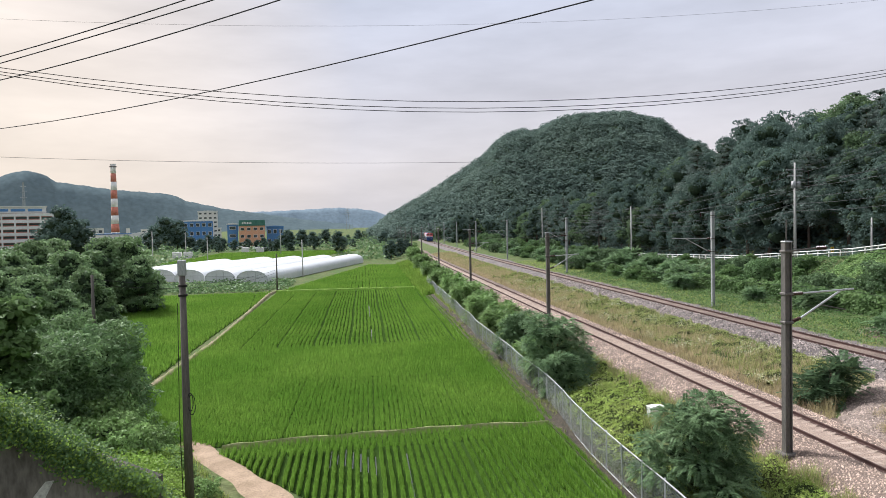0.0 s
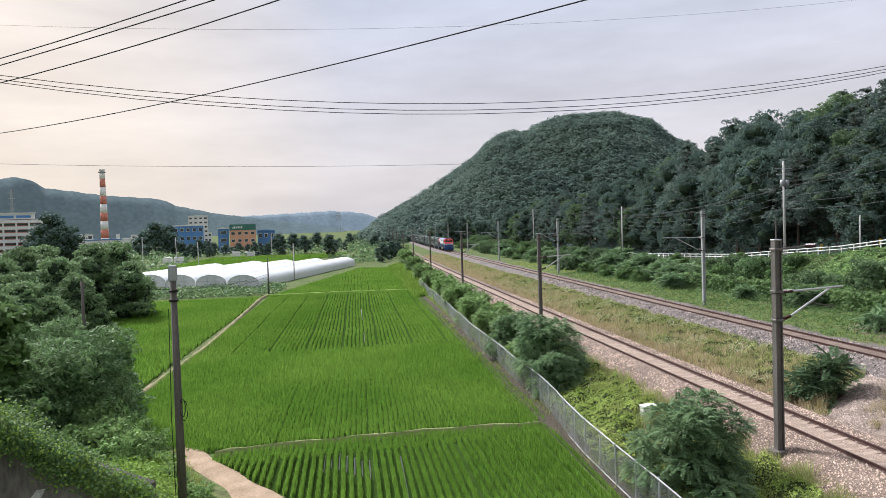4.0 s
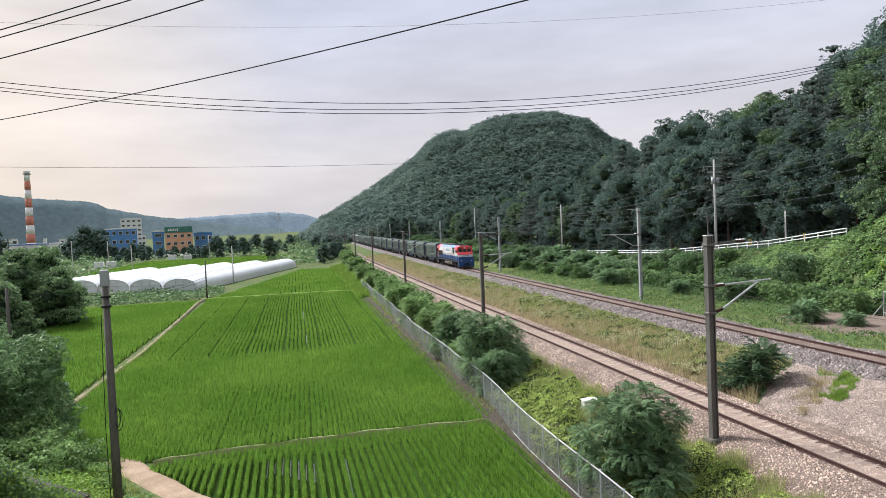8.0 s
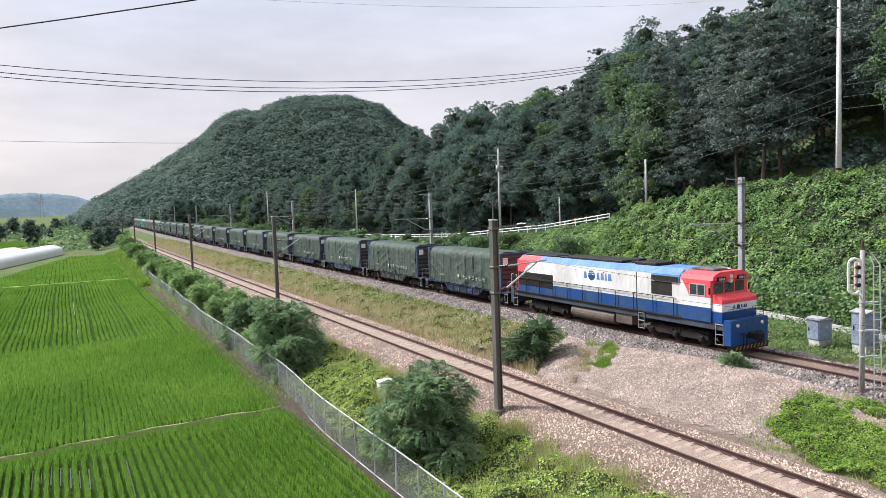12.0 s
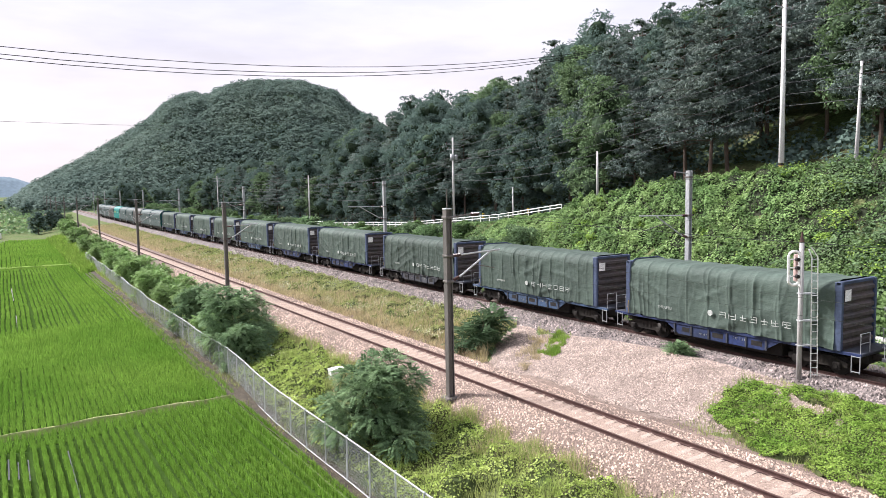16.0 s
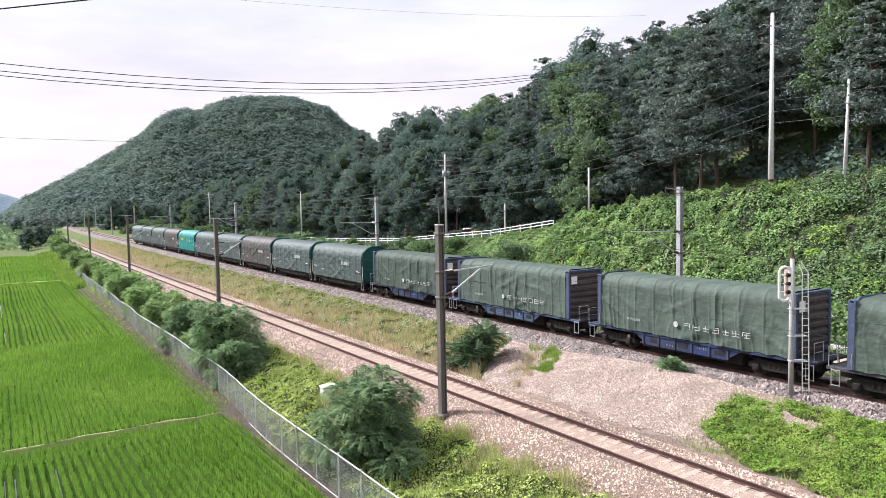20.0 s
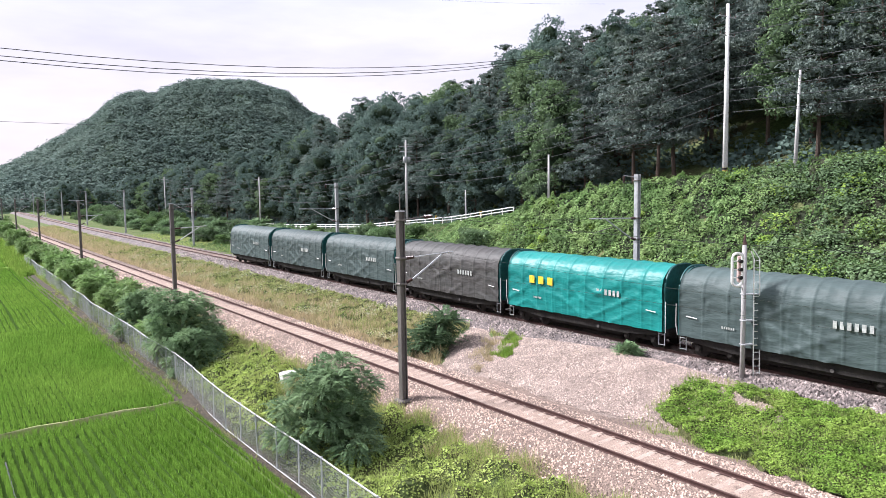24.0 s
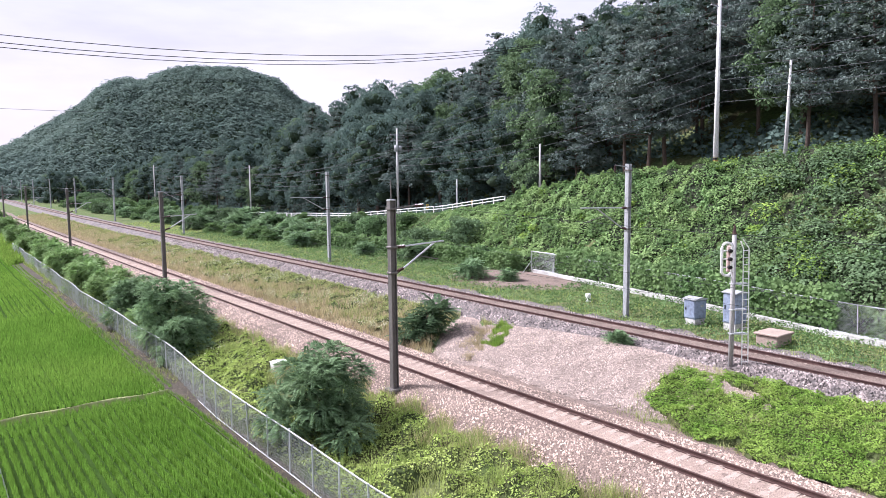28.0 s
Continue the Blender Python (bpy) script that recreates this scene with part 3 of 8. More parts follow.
def inside(px, py, poly):
    ok = np.zeros(len(px), bool)
    n = len(poly)
    for i in range(n):
        (x0, y0), (x1, y1) = poly[i], poly[(i + 1) % n]
        cross = ((y0 > py) != (y1 > py)) & (px < (x1 - x0) * (py - y0) / (y1 - y0 + 1e-12) + x0)
        ok ^= cross
    return ok


def rice(name, poly, row, step, per, width, height, label, tilt=0.0156, gap_every=11, headland=None, first=0, gap=0.10, lean=0.2, spread=0.048):
    xs = [p[0] for p in poly]
    yv = [p[1] for p in poly]
    nr = int((max(xs) - min(xs) + 28) / row)
    rows = min(xs) - 14 + np.cumsum([row + (gap if (i + first) % gap_every == 0 else 0.0) for i in range(nr)])
    keep = np.ones(nr, bool)
    along = np.arange(min(yv), max(yv), step)
    gx, gy = np.meshgrid(rows[keep], along)
    px = gx.ravel() + tilt * (gy.ravel() - 40) + 0.10 * wavy(gy.ravel(), gx.ravel() * 0.2, 26, 4)
    py = gy.ravel() + rng.uniform(-0.05, 0.05, gx.size)
    ok = inside(px, py, poly)
    if headland:
        ok &= ~((py > headland[0]) & (py < headland[1]))
        hr = np.arange(headland[0] + 0.1, headland[1], row)
        ha = np.arange(min(xs), max(xs), step)
        hx, hy = np.meshgrid(ha, hr)
        hx, hy = hx.ravel(), hy.ravel() + 0.05 * wavy(hx.ravel(), hy.ravel(), 15)
        ok2 = inside(hx, hy, poly)
        px, py = np.concatenate([px[ok], hx[ok2]]), np.concatenate([py[ok], hy[ok2]])
    else:
        px, py = px[ok], py[ok]
    miss = rng.uniform(size=len(px)) > 0.02
    for x0, x1, y0, y1 in WET:
        miss &= ~((px > x0) & (px < x1) & (py > y0) & (py < y1) & (rng.uniform(size=len(px)) < 0.12 + 0.3 * (x1 - x0 < 0.5)))
    px, py = px[miss], py[miss]
    patch = 1 + 0.12 * wavy(px, py, 9, 5)
    px, py, patch = np.repeat(px, per), np.repeat(py, per), np.repeat(patch, per)
    base = np.stack([px + rng.normal(0, spread, len(px)), py + rng.normal(0, 0.045, len(px)), np.full(len(px), FIELD + 0.02)], 1)
    v, f = blades(base, height * patch * rng.uniform(0.8, 1.15, len(px)), width, lean)
    return stuff(name, v, f, M["rice"], label, "rice crop")


for wx, wy, wl, ww in ((-4.4, 36.9, 0.5, 0.10), (-4.0, 36.9, 0.5, 0.10), (-3.6, 36.9, 0.5, 0.10), (-3.2, 36.9, 0.5, 0.10), (-2.6, 36.6, 0.6, 0.10), (-1.40, 33.2, 2.7, 0.07), (-1.05, 33.6, 1.6, 0.06), (-0.69, 33.3, 2.5, 0.08), (-0.33, 32.9, 2.4, 0.08), (0.03, 32.4, 2.6, 0.10), (0.38, 32.2, 2.2, 0.07), (0.74, 31.8, 2.6, 0.08), (1.10, 31.6, 2.0, 0.06), (2.2, 28.0, 6.6, 0.10)):
    sheet("paddy_water", [(wx, wy), (wx + 0.6 * ww, wy), (wx + 0.6 * ww + 0.0156 * wl, wy + wl), (wx + 0.0156 * wl, wy + wl)], FIELD + 0.036, M["water"], "strip of shallow still water between rice rows", "paddy water", 0.02)
for wx, wy, wl in ((1.55, 70.0, 7.0), (1.70, 88.0, 12.0)):
    sheet("paddy_water", [(wx, wy), (wx + 0.12, wy), (wx + 0.12 + 0.0156 * wl, wy + wl), (wx + 0.0156 * wl, wy + wl)], FIELD + 0.036, M["water"], "strip of shallow still water between rice rows", "paddy water", 0.02)
WET = ((-1.45, 1.25, 31.6, 36.0), (2.16, 2.42, 27.8, 34.7), (-4.6, -2.4, 36.8, 37.4), (1.5, 1.95, 69.5, 77.5), (1.68, 2.15, 87.5, 100.5))
rice("rice_plants", [(-0.4, 14.0), (10.50, 14.0), (10.60, 36.4), (-6.2, 35.2), (-5.0, 33.4), (-2.2, 29.6)], 0.355, 0.09, 18, 0.036, 0.38, "bright green young rice planted in straight rows", first=2, gap=0.10, lean=0.20, gap_every=12, spread=0.03)
rice("rice_plants", [(10.60, 36.45), (10.60, 37.75), (5.1, 37.85), (-1.0, 37.45), (-5.3, 37.0), (-7.2, 36.2), (-6.2, 35.25)], 0.30, 0.12, 10, 0.03, 0.38, "ragged green rice along the paddy edge", gap_every=50, lean=0.35)
rice("rice_plants", [(-8.6, 37.4), (-5.4, 37.65), (-1.0, 38.1), (5.1, 38.5), (10.84, 38.35), (11.16, 53.0), (-14.4, 53.0), (-14.0, 41.0), (-11.0, 38.2)], 0.30, 0.13, 8, 0.042, 0.42, "dense smooth green rice in the middle paddy", gap_every=16, gap=0.06, lean=0.34)
rice("rice_plants", [(11.16, 53.0), (11.3, 66.5), (-14.2, 66.5), (-14.4, 53.0)], 0.34, 0.14, 6, 0.052, 0.42, "green rice planted crosswise at the middle of the paddy", headland=(53, 66.5), gap_every=16, gap=0.06, lean=0.25)
rice("rice_plants", [(11.3, 66.5), (11.8, 123.5), (-13.3, 124.8), (-14.2, 66.5)], 0.40, 0.13, 6, 0.060, 0.40, "dense bright green rice in long straight rows", gap_every=8, gap=0.16, lean=0.2, spread=0.05)
rice("rice_plants", PATCH["c"], 0.27, 0.28, 4, 0.12, 0.48, "bright green rice beyond a low bund", gap_every=2, gap=0.12)
rice("rice_plants", PATCH["d"], 0.30, 0.24, 5, 0.09, 0.42, "smooth bright green rice beside a dirt bund", tilt=-0.10, gap_every=40)
rice("rice_plants", PATCH["e"], 0.60, 0.60, 4, 0.34, 0.52, "distant green rice field behind the greenhouses", gap_every=30)


def bund(name, pts, w, h, material, label):
    """A low earth ridge along points."""
    g, ring = Geo(), [(-1.0, 0), (-0.6, 0.8), (-0.2, 1.0), (0.25, 0.95), (0.65, 0.75), (1.0, 0)]
    P = []
    for (x0, y0), (x1, y1) in zip(pts[:-1], pts[1:]):
        n = max(2, int(math.hypot(x1 - x0, y1 - y0) / 1.2))
        P += [(x0 + (x1 - x0) * i / n, y0 + (y1 - y0) * i / n) for i in range(n)]
    P.append(pts[-1])
    vs, k = [], len(ring)
    for i, p in enumerate(P):
        q, o = P[min(i + 1, len(P) - 1)], P[max(i - 1, 0)]
        d = Vector((q[0] - o[0], q[1] - o[1])).normalized()
        s = (d.y, -d.x)
        ww = w * (1 + 0.25 * math.sin(i * 1.7) * math.sin(i * 0.6 + 1))
        for a, b in ring:
            vs.append((p[0] + s[0] * a * ww, p[1] + s[1] * a * ww, FIELD - 0.05 + h * b * (1 + 0.15 * math.sin(i * 2.3 + a * 3))))
    fs = [(i * k + j, i * k + j + 1, (i + 1) * k + j + 1, (i + 1) * k + j) for i in range(len(P) - 1) for j in range(k - 1)]
    g.add(vs, fs)
    return single(name, g, material, label, "field bund", "", "structure", True)


bund("bund", [(-6.9, 36.85), (-5.4, 37.32), (-1.0, 37.76), (5.1, 38.15), (10.5, 38.0)], 0.075, 0.34, M["bund_grass"], "grassy earth bund between two rice paddies")
bund("bund", [(-13.6, 125.6), (0, 125.3), (10.8, 124.5)], 0.4, 0.45, M["vine"], "low grassy bund across the rice fields")
bund("path", [(-14.7, 46.0), (-14.6, 52.0), (-14.3, 60.0), (-13.85, 72.0), (-14.0, 95.0), (-14.3, 121.0), (-13.4, 130.0)], 0.30, 0.40, M["path_earth"], "bare trodden earth path between rice paddies")
bund("path", [(-9.0, 38.4), (-7.7, 36.5), (-5.8, 33.6), (-3.6, 29.9), (-2.2, 27.0), (-1.0, 22.0)], 0.80, 0.24, M["dirt"], "pale bare earth path at the paddy corner")
vs, fs = swept(np.array([10.35, 10.5, 10.75, 11.05, 11.4, 11.9]), np.arange(5, 150, 0.8), lambda x, y: np.maximum(np.where(np.abs(x - bend(y) - 10.9) < 0.8, -1.97, -2.15) + 0.05 * wavy(x, y, 1.3), np.where(x - bend(y) > 10.4, land_z(x, y) + 0.03, -9)))
stuff("verge", vs, fs, M["dark_dirt"], "dark bare soil strip along the fence", "soil strip", "structure", True)

# ---- ballast and tracks ----
def ballast(name, centre, top, foot, half, material, label):
    prof_u = np.array([-half - 1.35, -half - 0.6, -half, -1.25, -0.81, -0.70, 0.70, 0.81, 1.25, half, half + 0.6, half + 1.35]) + centre
    prof_z = np.array([foot, foot + (top - foot) * 0.55, top, top + 0.055, top + 0.055, top + 0.008, top + 0.008, top + 0.055, top + 0.055, top, foot + (top - foot) * 0.55, foot])
    ysl = np.concatenate([np.arange(-70, 130, 0.9), np.arange(130, 900, 8)])
    v, f = swept(prof_u, ysl, lambda x, y: np.interp(x - bend(y), prof_u, prof_z) + 0.025 * wavy(x, y, 0.9, centre))
    return stuff(name, v, f, material, label, "ballast bed", "structure", True)


ballast("ballast_bed_1", NEAR_X, -0.20, -0.95, 1.9, M["ballast"], "dusty pink crushed stone track bed")
ballast("ballast_bed_2", FAR_X, FAR_Z - 0.20, -0.35, 1.75, M["ballast_grey"], "grey and pink crushed stone track bed")


def rail_profile():
    return [(-0.07, -0.16), (0.07, -0.16), (0.07, -0.145), (0.012, -0.125), (0.012, -0.045), (0.036, -0.035), (0.036, -0.004), (0.03, 0.0), (-0.03, 0.0), (-0.036, -0.004), (-0.036, -0.035), (-0.012, -0.045), (-0.012, -0.125), (-0.07, -0.145)]


def rail(parent, centre, side, z, label):
    prof = rail_profile()
    k = len(prof)
    yl = list(np.arange(-70, 900, 7.5))
    vs = [(centre + side * 0.755 + float(bend(y)) + a, y, z + b) for y in yl for a, b in prof]
    fs = [(i * k + j, i * k + (j + 1) % k, (i + 1) * k + (j + 1) % k, (i + 1) * k + j) for i in range(len(yl) - 1) for j in range(k)]
    ob = part("rail", Geo().add(vs, fs), M["rust"], parent, label)
    ob.data.materials.append(M["rail_top"])
    for p in ob.data.polygons:
        if p.normal.z > 0.9 and p.center.z > z - 0.01:
            p.material_index = 1
    return ob


def sleeper_geo():
    prof = [(-0.13, -0.20), (0.13, -0.20), (0.105, 0.0), (-0.105, 0.0)]
    g = Geo().prism([(-1.25, -0.22), (1.25, -0.22), (1.25, 0.0), (1.0, 0.012), (0.55, 0.012), (0.3, -0.008), (-0.3, -0.008), (-0.55, 0.012), (-1.0, 0.012), (-1.25, 0.0)], "y", -0.12, 0.12)
    for s in (-1, 1):
        for o in (-0.11, 0.11):
            g.box(s * 0.755 + o - 0.035, s * 0.755 + o + 0.035, -0.06, 0.06, 0.0, 0.04)
    return g


track_1 = thing("track_1", pose(0, 0, 0), "railway track with rusty rails on pink dusty sleepers", "railway track", "tracks", "structure")
track_2 = thing("track_2", pose(0, 0, 0), "railway track on a raised grey ballast bed", "railway track", "tracks", "structure")
for s in (-1, 1):
    rail(track_1, NEAR_X, s, 0.0, "rusty brown steel rail")
    rail(track_2, FAR_X, s, FAR_Z, "brown steel rail with a worn head")

# dusty fill between the sleepers of the near track
vs, fs = swept(NEAR_X + np.array([-1.22, -0.9, -0.69, -0.4, -0.1, 0.2, 0.5, 0.69, 0.9, 1.22]), np.concatenate([np.arange(-30, 130, 0.5), np.arange(130, 800, 8)]), lambda x, y: -0.178 + 0.014 * wavy(x, y, 0.8, 3) + 0 * x)
stuff("track_fill", vs, fs, M["dust"], "pale pink dust filling the gaps between the sleepers", "ballast bed", "structure", True)


# loose stones
def stones(name, px, py, pz, size, material, label):
    n = len(px)
    c = np.stack([px, py, pz], 1)
    dirs = np.array([(1, 0, -0.4), (-1, 0, -0.4), (0, 1, -0.4), (0, -1, -0.4), (0, 0, 0.8)], float)
    tri = np.array([(0, 2, 4), (2, 1, 4), (1, 3, 4), (3, 0, 4)])
    rad = size * rng.uniform(0.55, 1.3, (n, 1)) * rng.uniform(0.7, 1.3, (n, 5))
    v = c[:, None, :] + dirs[None] * rad[:, :, None] + rng.normal(0, 0.25, (n, 5, 3)) * (np.broadcast_to(size, (n,)))[:, None, None]
    f = (np.arange(n) * 5)[:, None, None] + tri[None]
    return stuff(name, v.reshape(-1, 3), f.reshape(-1, 3), material, label, "gravel")


def near_weighted(n, y0, y1, power=1.8):
    return y0 + (y1 - y0) * rng.uniform(0, 1, n) ** power


n = 62000
yy = near_weighted(n, 2, 90, 1.7)
uu = NEAR_X + rng.uniform(-3.0, 3.0, n)
ok = np.abs(np.abs(uu - NEAR_X) - 0.755) > 0.09
zz = np.interp(np.abs(uu - NEAR_X), [0, 0.70, 0.81, 1.25, 1.9, 2.5, 3.25], [-0.20, -0.20, -0.14, -0.14, -0.19, -0.52, -0.94])
stones("ballast_stones", (uu + bend(yy))[ok], yy[ok], zz[ok], 0.046, M["stone"], "loose pink crushed stones on the near track bed")
n = 60000
yy = near_weighted(n, 5, 110)
uu = FAR_X + rng.uniform(-2.9, 2.9, n)
ok = np.abs(uu - FAR_X) > 0.86
zz = np.interp(np.abs(uu - FAR_X), [0, 0.81, 1.25, 1.75, 2.35, 3.1], [-0.14, -0.13, -0.13, -0.18, -0.53, -0.94]) + FAR_Z
stones("ballast_stones", (uu + bend(yy))[ok], yy[ok], zz[ok], 0.062, M["stone_grey"], "coarse grey and pink stones on the far track bed")

# dusty fine fill between the rails of the second track
vs, fs = swept(FAR_X + np.array([-0.69, -0.5, -0.2, 0.1, 0.4, 0.69]), np.concatenate([np.arange(-60, 130, 0.7), np.arange(130, 800, 8)]), lambda x, y: FAR_Z - 0.145 + 0.018 * wavy(x, y, 0.8, 3) + 0 * x)
stuff("track_fill", vs, fs, M["ballast"], "pink dusty fill between the rails of the far track", "ballast bed", "structure", True)
# spilled gravel along the foot of the near bed
vs, fs = swept(np.arange(21.9, 24.3, 0.2), np.concatenate([np.arange(-30, 110, 0.6), np.arange(110, 400, 6)]), lambda x, y: land_z(x, y) + np.clip(0.06 - 0.3 * np.clip(x - bend(y) - 23.15 - 0.45 * wavy(x, y, 3.1, 4), 0, 1), -0.2, 0.06))
stuff("gravel_spill", vs, fs, M["ballast"], "pink gravel spilled along the near track bed", "gravel", "structure", True)
# gravel heap
vs, fs = swept(np.arange(22.6, 30.0, 0.3), np.arange(11, 36, 0.4), lambda x, y: land_z(x, y) + np.clip(0.07 - 0.35 * np.clip((np.hypot((x - 26.6) / 3.6, (y - 23.5) / 10.5) - 0.85), 0, 1), -0.3, 0.07))
stuff("gravel_heap", vs, fs, M["heap_fines"], "low heap of fine pink gravel between the tracks", "gravel heap", "structure", True)
n = 46000
yy, uu = rng.uniform(12, 35, n), rng.uniform(22.8, 29.6, n)
ok = np.hypot((uu - 26.6) / 3.6, (yy - 23.5) / 10.5) < 0.97 + 0.06 * wavy(uu, yy, 2.0)
stones("heap_stones", (uu + bend(yy))[ok], yy[ok], land_z(uu + bend(yy), yy)[ok] + 0.075, 0.038, M["stone_heap"], "small pink stones on the gravel heap")

# spur of rough grey-pink gravel beyond the heap, running up to the far bed
def spur(u, y):
    """Below 1 inside the spur; along it from the near track to the far one."""
    a, b = (u - 25.6) * 0.69 + (y - 32.2) * 0.72, (u - 25.6) * 0.72 - (y - 32.2) * 0.69
    return np.hypot(a / 5.6, (b + 0.15 * wavy(u, y, 2.2)) / 1.45)


vs, fs = swept(np.arange(21.6, 30.4, 0.25), np.arange(27, 38, 0.35), lambda x, y: land_z(x, y) + np.clip(0.30 - 0.34 * spur(x - bend(y), y) ** 2, -0.15, 0.3) + 0.03 * wavy(x, y, 0.9))
stuff("gravel_spur", vs, fs, M["heap_fines"], "rough spur of grey-pink gravel beside the shrub", "gravel heap", "structure", True)
n = 16000
yy, uu = rng.uniform(27, 38, n), rng.uniform(21.6, 30.4, n)
ok = spur(uu, yy) < 0.95
stones("heap_stones", (uu + bend(yy))[ok], yy[ok], land_z(uu + bend(yy), yy)[ok] + np.clip(0.31 - 0.34 * spur(uu, yy)[ok] ** 2, 0, 0.3), 0.045, M["stone_heap"], "rough stones on the gravel spur")

# ---- ivy bank, road ----
def ivy_lump(x, y):
    """Heaps of creeper on the bank, highest along its crest."""
    u = x - bend(y)
    crest = 0.45 * np.exp(-((u - 54.0) / 2.2) ** 2) * np.clip((60 - y) / 6, 0, 1)
    ph = 2 * np.pi * (u + 1.1 * wavy(x, y, 5.2, 3) + 0.55 * wavy(x, y, 2.3, 8) + 0.12 * y) / 1.55
    ledge = (np.sin(ph) + 0.5 * np.sin(2 * ph)) * (0.22 + 0.16 * wavy(x, y, 4.1, 6))
    heap = 1.0 * np.abs(wavy(x, y, 7.4, 2)) + 0.55 * np.abs(wavy(x, y, 3.4, 5)) + 0.28 * np.abs(wavy(x, y, 1.5, 7)) - 0.5 + np.where(u > 37, ledge, 0)
    return np.where((y > 58) & (u > 50), heap * 0.3 - 0.25, heap) + crest


# bank surface coloured near black, so gaps between the leaves look shaded
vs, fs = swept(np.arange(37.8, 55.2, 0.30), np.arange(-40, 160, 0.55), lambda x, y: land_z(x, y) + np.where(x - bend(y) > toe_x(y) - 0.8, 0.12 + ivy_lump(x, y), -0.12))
stuff("ivy_bank", vs, fs, M["ivy_stem_shade"], "steep bank overgrown with green creeper", "overgrown bank", "structure", True)
vs, fs = swept(np.array([55.3, 56.2, 58, 60, 61.4, 61.9]), np.arange(-60, 330, 4), lambda x, y: road_z(y) + 0.06 + 0 * x)
stuff("road", vs, fs, M["asphalt"], "narrow grey asphalt road climbing along the bank", "road", "structure", True)

# stony shoulder beyond the far track
vs, fs = swept(np.arange(34.0, 37.4, 0.3), np.concatenate([np.arange(-30, 120, 0.8), np.arange(120, 420, 6)]), lambda x, y: land_z(x, y) + np.clip(0.05 - 0.25 * np.clip(x - bend(y) - 35.6 - 0.7 * wavy(x, y, 3.7, 2), 0, 1), -0.2, 0.05))
stuff("gravel_shoulder", vs, fs, M["ballast_grey"], "grey stony shoulder beside the far track", "gravel", "structure", True)
# pale gravelly ground at the foot of the bank
vs, fs = swept(np.arange(37.6, 46.6, 0.5), np.arange(38, 53, 0.6), lambda x, y: land_z(x, y) + 0.07 - 0.3 * np.clip(np.hypot((x - 42.2) / 4.4, (y - 45.5) / 6.5) - 0.85 + 0.1 * wavy(x, y, 2), 0, 1))
stuff("gravel_patch", vs, fs, M["ballast"], "pale bare gravel at the foot of the bank", "gravel patch", "structure", True)

# ---- masts and wires of the railway ----
H_BEAM = [(-0.15, -0.14), (-0.11, -0.14), (-0.11, -0.05), (0.11, -0.05), (0.11, -0.14), (0.15, -0.14), (0.15, 0.14), (0.11, 0.14), (0.11, 0.05), (-0.11, 0.05), (-0.11, 0.14), (-0.15, 0.14)]


def near_mast():
    """Steel post on the left of the near track with a cantilever reaching over the rails (towards +x)."""
    ob = thing("catenary_mast", pose(0, 0, 0), "dark steel overhead line mast with a bracket arm", "railway mast", "overhead line masts")
    g = Geo().prism(H_BEAM, "z", -0.9, 8.1)
    part("post", g, M["steel_pole"], ob)
    part("cap", Geo().box(-0.17, 0.17, -0.16, 0.16, 8.1, 8.16, 0.02), M["pole_light"], ob)
    part("footing", Geo().box(-0.35, 0.35, -0.35, 0.35, -1.1, -0.35, 0.05), M["concrete"], ob)
    for z in (7.75, 6.05, 4.9):
        part("clamp", Geo().box(-0.19, 0.19, -0.19, 0.19, z - 0.05, z + 0.05, 0.015), M["steel_pole"], ob)
    part("feeder_arm", Geo().tube([(0.15, 0, 7.75), (1.25, 0, 7.85)], 0.03), M["steel_pole"], ob)
    part("finial", Geo().tube([(0, 0, 8.1), (0, 0, 9.0)], 0.025), M["steel_pole"], ob)
    arm = part("top_tube", Geo().tube([(0.7, 0, 6.05), (2.9, 0, 6.15)], 0.040), M["galv"], ob)
    part("diagonal_tube", Geo().tube([(0.6, 0, 5.05), (2.3, 0, 6.08)], 0.042), M["galv"], ob)
    part("steady_arm", Geo().tube([(1.5, 0, 5.55), (2.55, 0, 5.32)], 0.022), M["steel_pole"], ob)
    for a, b in (((0.15, 0, 6.03), (0.72, 0, 6.05)), ((0.15, 0, 4.9), (0.62, 0, 5.06)), ((1.25, 0, 7.85), (1.75, 0, 7.85))):
        part("insulator", Geo().turned(a, b, [0.035, 0.035] + [0.088, 0.04] * 6 + [0.035]), M["insulator"], ob)
    return ob


